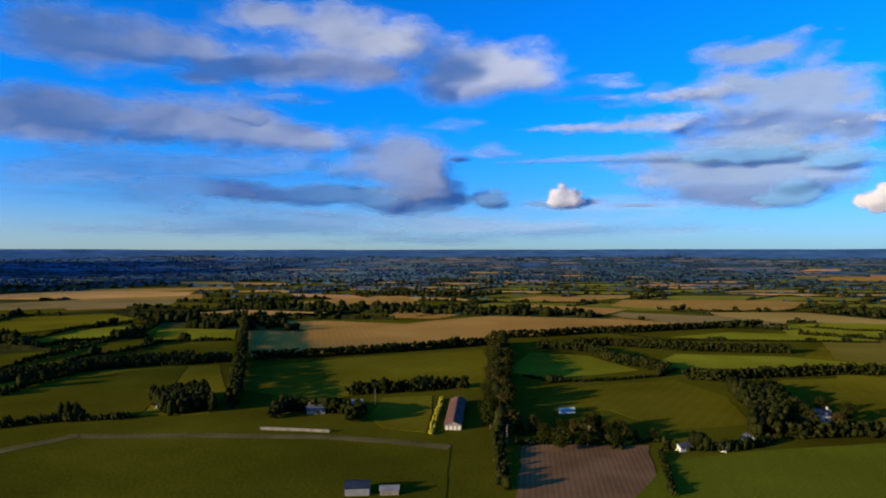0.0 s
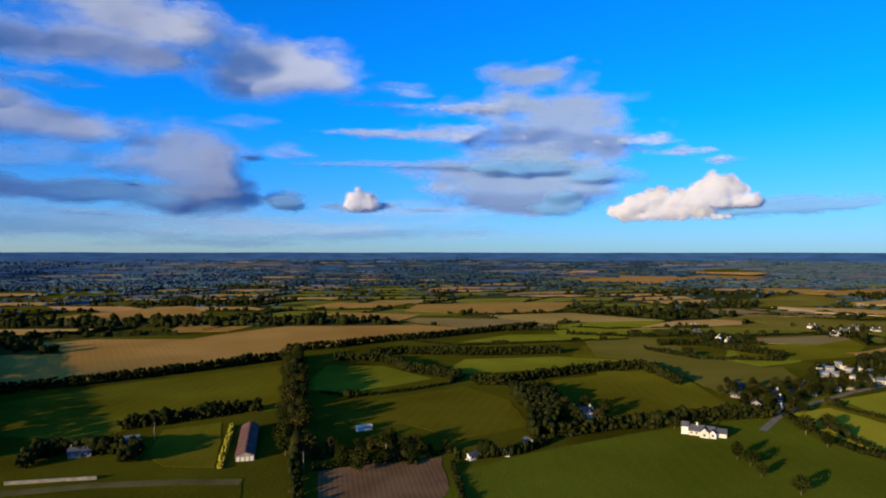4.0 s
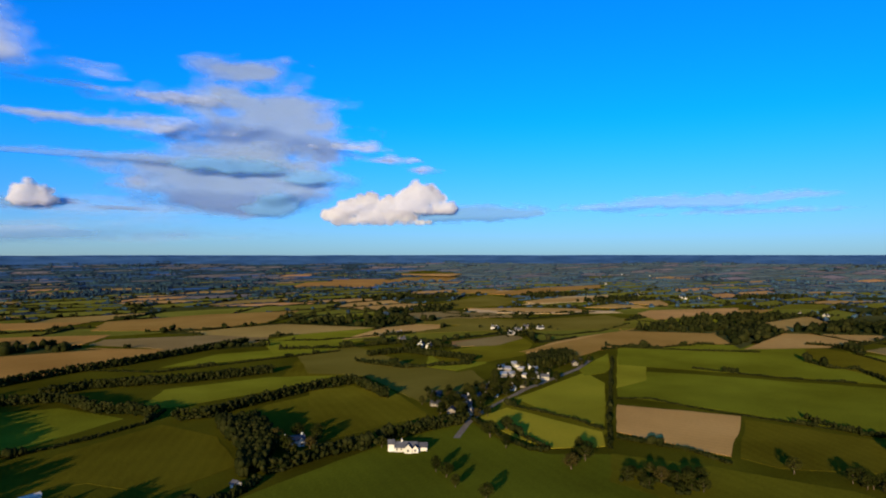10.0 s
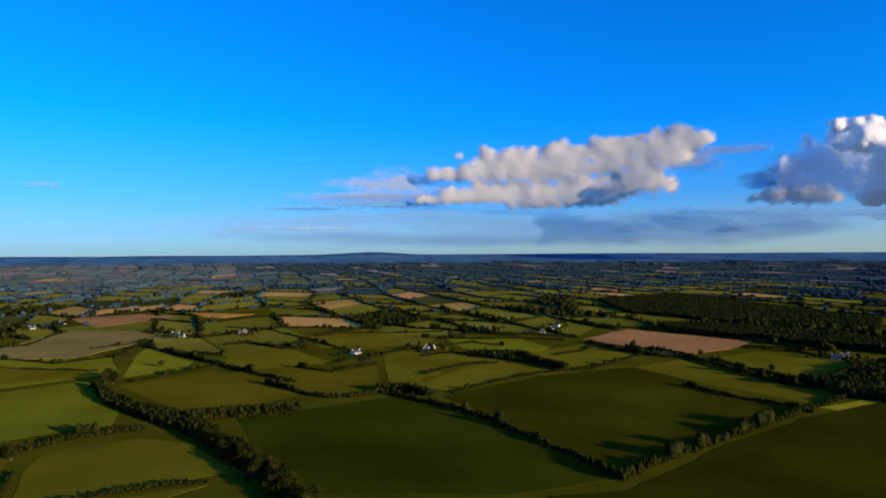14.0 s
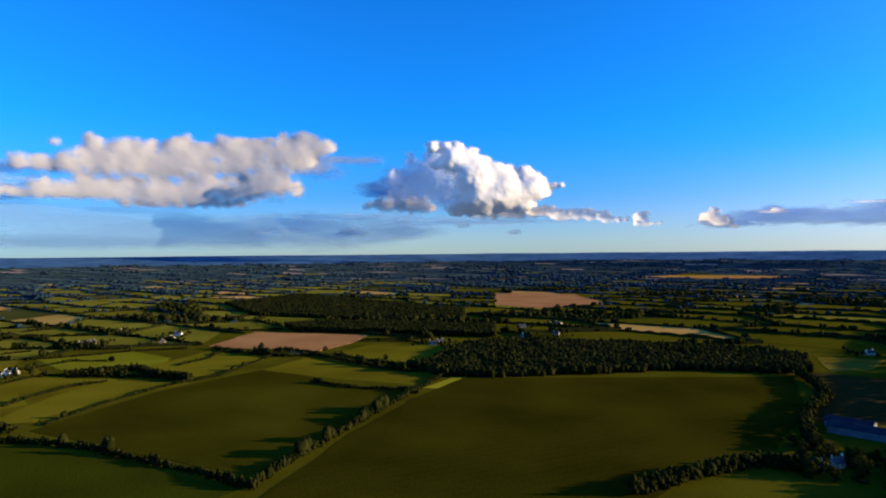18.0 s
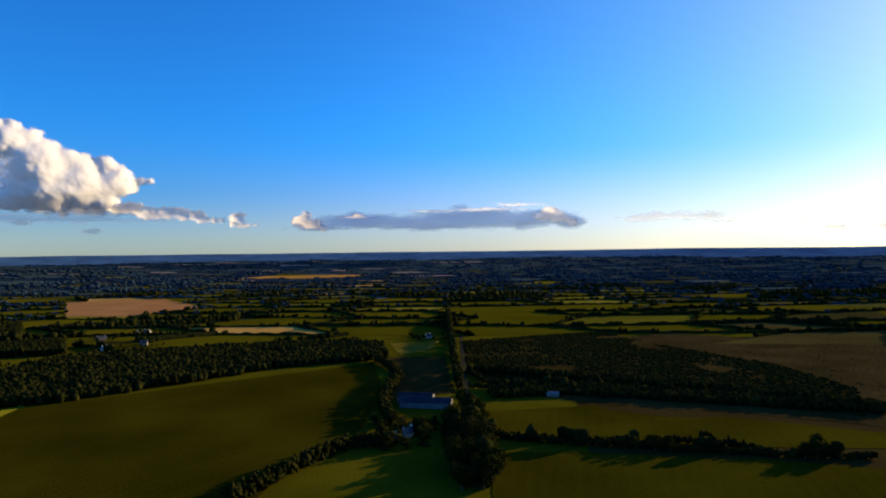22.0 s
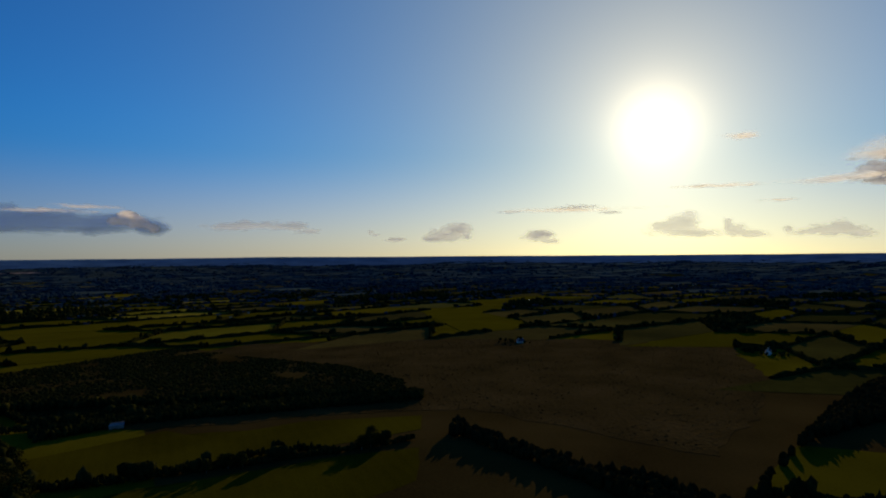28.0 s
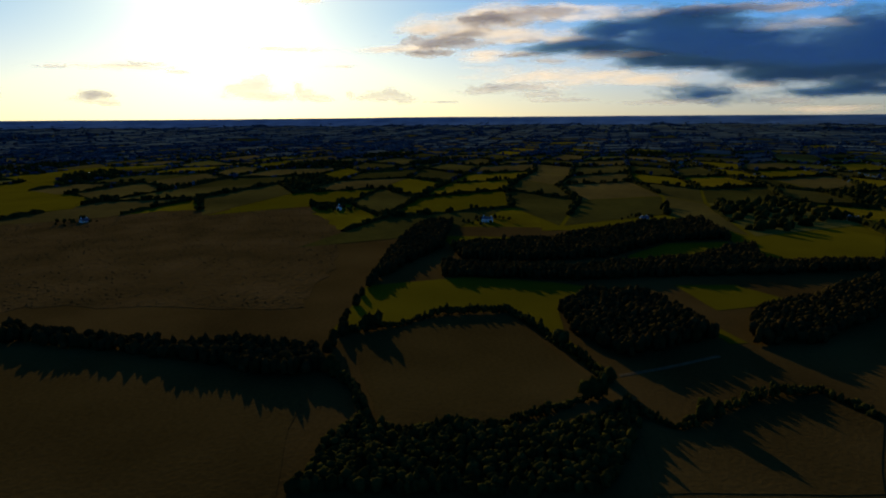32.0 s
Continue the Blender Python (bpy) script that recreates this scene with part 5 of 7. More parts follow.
field(LUSH, "lush green pasture between hedges", [(481, 508), (526, 468), (493, 431), (440, 425), (434, 462)], 0.05)
field(TAWNY, "tawny sunlit pasture between hedges", [(594, 676), (740, 688), (842, 608), (948, 528), (887, 466), (738, 558), (690, 611)], 0.05)
field(TAWNY, "tawny sunlit pasture between hedges", [(361, 451), (416, 422), (454, 417), (399, 339), (353, 341), (327, 355)], 0.05)
field(LUSH, "lush green pasture between hedges", [(408, 752), (500, 780), (606, 767), (534, 665), (430, 645), (368, 650)], 0.05)
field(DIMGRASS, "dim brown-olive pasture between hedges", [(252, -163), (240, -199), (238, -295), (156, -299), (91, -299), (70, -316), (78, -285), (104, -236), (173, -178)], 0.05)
field(DIMMEADOW, "long brown-green meadow between hedges", [(-51, -419), (-134, -423), (-148, -390), (-212, -377), (-239, -359), (-279, -330), (-256, -305), (-235, -309), (-201, -316), (-118, -338), (-88, -349), (-40, -362)], 0.05)
field(DIMMEADOW, "brown-green meadow below a hedge", [(-38, -334), (-110, -319), (-187, -298), (-229, -277), (-192, -237), (-97, -235), (-26, -251)], 0.05)
field(MEADOW, "grazed olive-green meadow", [(535, 520), (674, 523), (636, 477), (563, 437), (500, 438), (461, 465), (485, 506)], 0.05)
field(LUSH, "lush green pasture beside the village", [(531, 343), (640, 375), (557, 324), (533, 316), (507, 322)], 0.05)
field(STUBBLE, "wide pale brown stubble field", [(574, 453), (659, 461), (776, 465), (910, 492), (945, 484), (924, 434), (917, 380), (905, 324), (821, 295), (784, 331), (724, 353), (695, 403), (657, 395), (599, 386), (609, 434)], 0.05)
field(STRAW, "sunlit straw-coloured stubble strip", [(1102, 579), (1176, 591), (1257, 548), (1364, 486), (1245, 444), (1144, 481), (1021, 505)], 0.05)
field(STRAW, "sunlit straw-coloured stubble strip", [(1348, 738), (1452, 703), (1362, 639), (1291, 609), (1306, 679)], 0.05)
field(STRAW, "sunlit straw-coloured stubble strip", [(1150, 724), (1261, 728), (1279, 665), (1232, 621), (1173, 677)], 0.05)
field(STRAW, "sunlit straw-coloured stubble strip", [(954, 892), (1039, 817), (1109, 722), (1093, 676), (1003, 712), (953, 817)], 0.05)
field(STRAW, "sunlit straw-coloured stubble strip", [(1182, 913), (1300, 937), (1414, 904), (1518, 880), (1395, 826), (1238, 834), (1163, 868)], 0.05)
field(STUBBLE, "sunlit straw-coloured stubble strip", [(1334, 1172), (1709, 1252), (2021, 1204), (1858, 1108), (1538, 1089), (1354, 1101)], 0.05)
field(STUBBLE, "sunlit straw-coloured stubble strip", [(1423, 1376), (1539, 1294), (1399, 1187), (1288, 1235)], 0.05)
field(STUBBLE, "sunlit straw-coloured stubble strip", [(1623, 2335), (1806, 2206), (1701, 1985), (1331, 1689), (1247, 1796)], 0.05)
field(STRAW, "sunlit straw-coloured stubble strip", [(2335, 2748), (2522, 2615), (2390, 2248), (2109, 2074), (2114, 2443)], 0.05)
field(STRAW, "sunlit straw-coloured stubble strip", [(10271, 4987), (10069, 4194), (8206, 3432), (7327, 3528)], 0.05)
field(STUBBLE, "sunlit straw-coloured stubble strip", [(4702, 5429), (6545, 6778), (5599, 5326), (4228, 4459)], 0.05)
field(OLIVE, "dull brown stubble field", [(796, 898), (889, 861), (891, 777), (795, 771), (723, 809)], 0.05)
field(OLIVE, "dull brown stubble field", [(576, 560), (699, 561), (674, 523), (597, 505), (557, 532)], 0.05)
field(TAWNY, "tawny dry pasture", [(667, 773), (795, 771), (871, 651), (1030, 606), (1000, 540), (857, 504), (762, 571), (719, 697)], 0.05)
field(LUSH, "lush green pasture between hedges", [(975, 499), (1160, 470), (1193, 426), (1052, 376), (972, 432)], 0.05)
field(LUSH, "lush green pasture between hedges", [(630, 910), (744, 963), (726, 842), (626, 843)], 0.05)
field(TAWNY, "tawny dry pasture", [(936, 991), (1304, 1136), (1243, 977), (1087, 885), (935, 906)], 0.05)
field(STRAW, "long strip of sunlit stubble", [(-956, 1264), (-858, 1408), (-558, 1386), (-526, 1261), (-682, 1173), (-888, 1174)], 0.05)
field(OLIVE, "dull brown stubble field", [(-793, 1049), (-687, 1145), (-500, 1200), (-465, 1047), (-579, 995), (-703, 930)], 0.05)
field(MEADOW, "grazed olive-green meadow", [(-578, 764), (-564, 849), (-480, 895), (-409, 820), (-441, 735), (-484, 640)], 0.05)
field(LUSH, "lush green pasture between hedges", [(-415, 612), (-422, 703), (-387, 769), (-355, 735), (-343, 639), (-383, 593)], 0.05)
field(LUSH, "lush green pasture between hedges", [(-347, 757), (-261, 781), (-216, 639), (-237, 623), (-301, 639)], 0.05)
field(GRASS, "dim green pasture between hedges", [(-356, 460), (-335, 541), (-328, 623), (-296, 615), (-284, 529), (-300, 478), (-344, 444)], 0.05)
field(LUSH, "lush green pasture between hedges", [(-333, 430), (-291, 444), (-284, 428), (-310, 401)], 0.05)
field(GRASS, "wide green pasture below a wood", [(-249, 322), (-284, 366), (-263, 432), (-237, 467), (-201, 483), (-179, 404), (-168, 337), (-209, 333)], 0.05)
field(VERGE, "worn pale grass along a field edge", [(-211, 272), (-194, 292), (-180, 304), (-176, 299), (-189, 285), (-205, 265)], 0.05)
bushes([(-185, -724), (-365, -759), (-543, -641), (-700, -469), (-758, -292), (-574, -196), (-439, -159), (-338, -155), (-330, -228), (-318, -321), (-234, -378), (-127, -432), (-109, -455)], 5000, 0.5, SCRUB, "low brown bushes and bracken on the moor")
bushes([(-91, -751), (-289, -800), (-314, -664), (-358, -544), (-355, -439), (-296, -363), (-268, -417), (-230, -458), (-175, -479), (-113, -490), (-72, -513), (-70, -588)], 15000, 1.1, LEAF_ISL, "low young conifers and scrub in rows of rough grass")

# ---- roads and tracks ----
ribbon("road", [(280, 272), (322, 297), (365, 311), (422, 327), (531, 346), (586, 365)], 4.2, ASPHALT, "narrow grey asphalt country road")
ribbon("road", [(-131, -1039), (-66, -588), (-45, -439), (-24, -285)], 4.2, GRAVEL, "narrow shaded country road")
ribbon("track", [(-257, 35), (-269, 58), (-287, 86)], 2.4, GRAVEL, "pale worn farm track")
ribbon("track", [(-341, 163), (-365, 198)], 2.4, GRAVEL, "pale worn farm track")
ribbon("track", [(-185, 301), (-120, 303), (-57, 300), (-24, 293), (3, 284)], 7.0, VERGE, "dry tan grass verge beside a stone wall")

# ---- hedges and woods ----
tree_row([(-121, 355), (-140, 420), (-172, 527), (-214, 664), (-261, 812)], 12.5, 7.5, "trees lining the lane")
tree_row([(28, 307), (32, 362), (42, 464), (54, 597)], 12.5, 7.5, "trees lining the lane")
hedge([(22, 232), (24, 266), (28, 307)], 4.4, 4.2, "tall dark overgrown hedgerow between fields")
tree_row([(-157, 513), (-99, 530), (-44, 552), (42, 595)], 8, 9, "trees along field boundaries")
tree_row([(54, 640), (104, 653), (159, 677), (213, 687), (298, 717), (382, 745)], 8, 9, "trees along field boundaries")
hedge([(-274, 447), (-273, 482), (-246, 494), (-207, 491), (-176, 507)], 4.4, 4.2, "tall dark overgrown hedgerow between fields")
hedge([(-358, 584), (-338, 616), (-330, 673), (-360, 789), (-379, 853)], 4.4, 4.2, "tall dark overgrown hedgerow between fields")
hedge([(-282, 575), (-277, 618), (-251, 620), (-216, 625)], 4.4, 4.2, "tall dark overgrown hedgerow between fields")
hedge([(-394, 803), (-334, 823), (-267, 812)], 4.4, 4.2, "tall dark overgrown hedgerow between fields")
hedge([(-306, 500), (-303, 534), (-281, 563), (-293, 619)], 4.4, 4.2, "tall dark overgrown hedgerow between fields")
hedge([(-200, 327), (-184, 331), (-167, 335)], 2.4, 2.6, "clipped green hedgerow between fields")
tree_row([(-59, 389), (-38, 393), (-17, 399), (5, 407), (14, 407)], 8, 9, "trees along field boundaries")
hedge([(-6, 304), (-3, 350), (0, 376)], 2.2, 2.4, "yellow flowering hedge beside the barn", LEAF_GOLD)
tree_row([(-91, 333), (-89, 352), (-45, 341), (-48, 325)], 8, 9, "trees along field boundaries")
hedge([(59, 448), (75, 423), (117, 431), (154, 443), (179, 472)], 2.4, 2.6, "clipped green hedgerow between fields")
tree_row([(91, 574), (130, 555), (140, 499), (157, 478), (166, 459)], 8, 9, "trees along field boundaries")
tree_row([(126, 585), (160, 590), (231, 557), (306, 545)], 8, 9, "trees along field boundaries")
tree_row([(173, 437), (190, 428), (215, 436), (249, 444), (298, 452), (333, 449)], 8, 9, "trees along field boundaries")
tree_row([(333, 449), (324, 409), (317, 386)], 8, 9, "trees along field boundaries")
tree_row([(164, 299), (179, 298), (199, 301), (221, 299), (229, 294)], 8, 9, "trees along field boundaries")
copse([(186, 410), (210, 391), (197, 348), (164, 299), (149, 300), (171, 340)], 11.5, 8.2, "trees of a small copse")
copse([(-179, 375), (-150, 392), (-129, 347), (-153, 338)], 11.5, 8.2, "trees of a small copse")
copse([(36, 296), (64, 281), (103, 281), (111, 300), (88, 312), (40, 314)], 9.0, 10.5, "trees of a small copse")
for x, y, h in ((192, 326, 10), (189, 317, 9), (185, 331, 11), (204, 319, 7.5), (195, 341, 10), (213, 325, 9), (180, 322, 8), (210, 342, 10), (219, 334, 9)):
    tree(x, y, h, group="garden trees round a house")
hedge([(97, 276), (89, 243), (85, 227)], 2.4, 2.6, "clipped green hedgerow between fields")
hedge([(34, 288), (51, 290), (78, 288)], 2.4, 2.6, "clipped green hedgerow between fields")
hedge([(101, 283), (123, 278), (138, 281), (157, 293)], 4.4, 4.2, "tall dark overgrown hedgerow between fields")
hedge([(-37, 856), (45, 938), (138, 922)], 2.4, 2.6, "clipped green hedgerow between fields")
hedge([(332, 953), (405, 911), (509, 921), (644, 1036), (797, 1073)], 2.4, 2.6, "clipped green hedgerow between fields")
hedge([(185, 680), (229, 623), (345, 614), (432, 608)], 2.4, 2.6, "clipped green hedgerow between fields")
tree_row([(244, 301), (281, 296), (307, 291)], 8, 9, "trees along field boundaries")
hedge([(320, 295), (301, 253), (293, 224), (299, 216)], 2.4, 2.6, "clipped green hedgerow between fields")
hedge([(368, 304), (369, 269), (370, 243), (360, 216)], 2.4, 2.6, "clipped green hedgerow between fields")
hedge([(626, 361), (476, 277), (371, 218), (329, 193)], 2.4, 2.6, "clipped green hedgerow between fields")
hedge([(655, 392), (705, 382), (714, 365)], 4.4, 4.2, "tall dark overgrown hedgerow between fields")
copse([(532, 410), (602, 404), (561, 368), (498, 379)], 11.5, 8.2, "trees of a small copse")
hedge([(328, 344), (364, 335), (399, 339), (448, 357)], 4.4, 4.2, "tall dark overgrown hedgerow between fields")
hedge([(386, 668), (449, 624), (537, 601), (543, 522)], 4.4, 4.2, "tall dark overgrown hedgerow between fields")
hedge([(668, 830), (851, 918), (852, 778), (923, 697)], 2.4, 2.6, "clipped green hedgerow between fields")
hedge([(401, 538), (414, 473), (448, 455), (478, 439)], 4.4, 4.2, "tall dark overgrown hedgerow between fields")
hedge([(401, 755), (467, 700), (550, 684)], 2.4, 2.6, "clipped green hedgerow between fields")
hedge([(615, 266), (624, 188), (646, 133)], 2.4, 2.6, "clipped green hedgerow between fields")
hedge([(445, 254), (462, 237), (459, 176), (466, 124), (470, 82)], 1.5, 2.0, "clipped green hedgerow between fields")
hedge([(350, 201), (358, 161), (352, 133)], 2.4, 2.6, "clipped green hedgerow between fields")
hedge([(319, 264), (302, 218)], 2.4, 2.6, "clipped green hedgerow between fields")
copse([(290, 166), (308, 163), (304, 151), (315, 133), (298, 126), (283, 147)], 7.5, 7.0, "trees of a small copse")
hedge([(405, 63), (373, 67), (363, 75)], 2.4, 2.6, "clipped green hedgerow between fields")
hedge([(352, 57), (353, 31), (351, -5), (345, -25)], 2.4, 2.6, "clipped green hedgerow between fields")
hedge([(442, 78), (464, 38), (463, 1)], 4.4, 4.2, "tall dark overgrown hedgerow between fields")
tree_row([(471, -27), (470, -50), (462, -74), (459, -97)], 8, 9, "trees along field boundaries")
hedge([(876, -5), (768, -44), (691, -73), (608, -101), (565, -122)], 4.4, 4.2, "tall dark overgrown hedgerow between fields")
hedge([(830, 169), (754, 101), (713, 37)], 2.4, 2.6, "clipped green hedgerow between fields")
hedge([(876, 50), (913, -13)], 2.4, 2.6, "clipped green hedgerow between fields")
hedge([(686, 397), (731, 308), (769, 252)], 2.4, 2.6, "clipped green hedgerow between fields")
hedge([(637, 8), (669, -42), (688, -73)], 2.4, 2.6, "clipped green hedgerow between fields")
hedge([(844, 133), (777, 77), (800, 25), (910, -12)], 2.4, 2.6, "clipped green hedgerow between fields")
hedge([(481, -178), (425, -197), (381, -208), (335, -209), (298, -210), (263, -208), (250, -207)], 4.4, 4.2, "tall dark overgrown hedgerow between fields")
hedge([(250, -207), (260, -241), (264, -262), (274, -322), (287, -396), (293, -432), (302, -490), (301, -534)], 4.4, 4.2, "tall dark overgrown hedgerow between fields")
hedge([(392, -411), (346, -409), (310, -419), (284, -417)], 2.4, 2.6, "clipped green hedgerow between fields")
hedge([(459, -223), (481, -274), (493, -331), (489, -396), (519, -478), (532, -533)], 2.4, 2.6, "clipped green hedgerow between fields")
hedge([(491, -363), (544, -361), (570, -350), (613, -326)], 4.4, 4.2, "tall dark overgrown hedgerow between fields")
hedge([(629, -508), (557, -497), (505, -504), (485, -525), (413, -503), (349, -490), (320, -498)], 4.4, 4.2, "tall dark overgrown hedgerow between fields")
hedge([(1028, -127), (956, -181), (805, -208), (708, -221)], 2.4, 2.6, "clipped green hedgerow between fields")
hedge([(873, -260), (833, -330), (810, -395)], 2.4, 2.6, "clipped green hedgerow between fields")
hedge([(637, -210), (682, -267), (694, -335)], 2.4, 2.6, "clipped green hedgerow between fields")
wood([(1148, -984), (1189, -1292), (740, -1118), (565, -1045), (485, -890), (669, -836), (919, -839)], 8.5, "dense dark plantation of trees", spacing=4.2)
wood([(338, -508), (367, -617), (349, -710), (201, -749), (41, -760), (7, -727), (5, -651), (24, -632), (114, -610), (182, -553), (256, -502), (301, -485)], 8.5, "dense dark plantation of trees", spacing=4.2)
tree_row([(17, -632), (4, -582), (-1, -538), (9, -501), (16, -448), (13, -397)], 8, 9, "trees along field boundaries")
tree_row([(88, -286), (77, -300), (66, -319), (54, -337), (37, -356), (11, -355)], 8, 9, "trees along field boundaries")
tree_row([(-112, -1041), (-80, -776), (-57, -588), (-47, -493)], 12.5, 7.5, "trees lining the lane")
tree_row([(-30, -399), (-26, -351), (-19, -285)], 12.5, 7.5, "trees lining the lane")
tree_row([(-46, -436), (-37, -350), (-30, -284)], 12.5, 7.5, "trees lining the lane")
wood([(-66, -560), (-140, -508), (-200, -465), (-262, -417), (-310, -370), (-322, -378), (-270, -430), (-206, -480), (-145, -524), (-74, -574)], 7.5, "dense dark belt of trees along a moor", LEAF_ISL, spacing=3.2)
hedge([(-43, -364), (-73, -352), (-98, -341), (-115, -336), (-139, -334), (-163, -329), (-190, -307)], 4.4, 4.2, "tall dark overgrown hedgerow between fields")
hedge([(-65, -561), (-72, -510), (-112, -488), (-175, -477), (-229, -456), (-267, -416)], 4.4, 4.2, "tall dark overgrown hedgerow between fields")
hedge([(-55, -493), (-107, -471), (-168, -461), (-220, -441)], 4.4, 4.2, "tall dark overgrown hedgerow between fields")
copse([(31, -406), (-29, -410), (-21, -351), (24, -347)], 8.5, 12, "trees of a small copse", far=500)
wood([(-272, -291), (-268, -250), (-267, -223), (-265, -174), (-272, -146), (-267, -123), (-269, -112), (-244, -97), (-234, -120), (-244, -147), (-254, -213), (-259, -279)], 8.5, "dense dark plantation of trees", LEAF_SHADED, spacing=3.4)
hedge([(-294, -108), (-310, -80), (-335, -58), (-344, -18), (-316, -2), (-277, 17), (-246, 30)], 4.4, 4.2, "tall dark overgrown hedgerow between fields")
wood([(-354, 12), (-380, 35), (-373, 74), (-311, 91), (-276, 39), (-309, 17)], 9.5, "small dark copse of broadleaf trees", LEAF_SHADED, spacing=3.4)
wood([(-453, -74), (-445, 20), (-468, 64), (-485, 110), (-548, 186), (-484, 174), (-494, 263), (-475, 253), (-451, 158), (-441, 101), (-419, 19), (-422, -69)], 8.5, "dense dark plantation of trees", LEAF_SHADED, spacing=3.4)
hedge([(-256, -107), (-228, -81), (-197, -66), (-193, -54), (-205, -13), (-235, 26)], 4.4, 4.2, "tall dark overgrown hedgerow between fields")
# dark scrub that also stands in for the shadow on this ground
wood([(-152, -79), (-177, -79), (-206, -71), (-192, -61), (-203, 8), (-225, 32), (-213, 38), (-165, 20)], 5.0, "dense low dark scrub, partly in place of shadow", LEAF_ISL, spacing=3.0)
hedge([(-225, 32), (-209, 50), (-243, 91), (-252, 117), (-227, 129)], 4.4, 4.2, "tall dark overgrown hedgerow between fields")
wood([(-257, -104), (-325, -111), (-492, -125), (-631, -126), (-653, -92), (-519, -85), (-435, -108), (-372, -117), (-288, -103)], 8.5, "dense dark plantation of trees", LEAF_SHADED, spacing=3.4)
wood([(-520, -75), (-570, 26), (-637, 98), (-679, 176), (-585, 178), (-571, 119), (-501, 60), (-475, 4), (-474, -60)], 9.5, "small dark copse of broadleaf trees", LEAF_SHADED, spacing=3.4)
wood([(-353, 122), (-379, 160), (-441, 236), (-362, 196), (-309, 141), (-301, 106)], 9.5, "small dark copse of broadleaf trees", LEAF_SHADED, spacing=3.4)
hedge([(-41, -363), (-75, -346), (-136, -325), (-186, -305), (-237, -292)], 4.4, 4.2, "tall dark overgrown hedgerow between fields")
hedge([(592, -492), (527, -536), (417, -524), (373, -511), (306, -494)], 4.4, 4.2, "tall dark overgrown hedgerow between fields")
wood([(716, -717), (609, -800), (402, -827), (362, -739), (507, -710), (651, -671)], 9.5, "small dark copse of broadleaf trees")
hedge([(505, -632), (456, -661), (394, -653)], 2.4, 2.6, "clipped green hedgerow between fields")
hedge([(877, 233), (884, 206), (834, 162)], 4.4, 4.2, "tall dark overgrown hedgerow between fields")
hedge([(739, 197), (711, 167), (724, 147), (671, 114)], 4.4, 4.2, "tall dark overgrown hedgerow between fields")
hedge([(571, -98), (525, -113), (494, -128), (485, -149), (494, -177)], 4.4, 4.2, "tall dark overgrown hedgerow between fields")
hedge([(852, -225), (894, -290), (948, -351)], 4.4, 4.2, "tall dark overgrown hedgerow between fields")
hedge([(1003, 265), (947, 189), (947, 124), (1101, 93)], 2.8, 3.0, "ragged green hedgerow between fields")
hedge([(1350, 73), (1369, -33), (1219, -108)], 4.4, 4.2, "tall dark overgrown hedgerow between fields")
hedge([(1424, -254), (1332, -310), (1379, -388)], 4.4, 4.2, "tall dark overgrown hedgerow between fields")
hedge([(638, -177), (661, -213), (677, -257)], 2.8, 3.0, "ragged green hedgerow between fields")
hedge([(829, -98), (833, -127), (762, -157), (755, -183)], 4.4, 4.2, "tall dark overgrown hedgerow between fields")
hedge([(636, -140), (593, -163), (620, -221)], 2.8, 3.0, "ragged green hedgerow between fields")
hedge([(956, -354), (863, -378), (827, -408), (769, -431), (723, -464)], 4.4, 4.2, "tall dark overgrown hedgerow between fields")
hedge([(1022, -497), (1019, -553), (955, -574)], 4.4, 4.2, "tall dark overgrown hedgerow between fields")
hedge([(811, -586), (821, -659), (741, -655)], 2.8, 3.0, "ragged green hedgerow between fields")
hedge([(890, -717), (897, -824), (790, -831), (734, -854)], 4.4, 4.2, "tall dark overgrown hedgerow between fields")
hedge([(569, -411), (575, -454), (617, -518)], 2.8, 3.0, "ragged green hedgerow between fields")
tree_row([(495, -174), (486, -194), (459, -203)], 7, 9, "trees along field boundaries")
hedge([(483, 131), (470, 110), (465, 91), (469, 82)], 4.4, 4.2, "tall dark overgrown hedgerow between fields")
hedge([(541, -236), (557, -268), (565, -302), (559, -331)], 2.8, 3.0, "ragged green hedgerow between fields")
hedge([(632, -278), (642, -312), (619, -335)], 2.8, 3.0, "ragged green hedgerow between fields")
tree_row([(616, -328), (600, -351), (583, -375), (540, -365), (496, -368)], 7, 9, "trees along field boundaries")
hedge([(770, -343), (740, -374), (716, -410), (699, -454), (658, -493)], 2.8, 3.0, "ragged green hedgerow between fields")
hedge([(692, -338), (696, -379), (656, -399)], 2.8, 3.0, "ragged green hedgerow between fields")
hedge([(195, -606), (158, -642), (104, -684), (56, -674)], 4.4, 4.2, "tall dark overgrown hedgerow between fields")
wood([(649, 41), (568, 18), (529, 1), (491, -20), (433, -37), (420, -29), (464, -12), (501, 6), (557, 27)], 7, "dark belt of trees along a stream")
copse([(433, -37), (380, -50), (337, -61), (302, -65), (282, -66), (287, -54), (328, -47), (364, -40), (420, -29)], 8.5, 5.5, "trees along the stream")
tree(635, 28, 12.0, group="lone field trees")
tree(632, 22, 11.0, group="lone field trees")
tree(651, 25, 12.0, group="lone field trees")
tree(443, 72, 9.0, group="lone field trees")
tree(432, 68, 8.0, group="lone field trees")
tree(439, 73, 8.0, group="lone field trees")
tree(367, 76, 9.0, group="lone field trees")
tree(361, 72, 8.0, group="lone field trees")
tree(363, 66, 9.0, group="lone field trees")
tree(357, 63, 7.0, group="lone field trees")
tree(683, -284, 9.0, group="lone field trees")
tree_row([(434, 556), (479, 546), (494, 453)], 7, 9, "trees along field boundaries")
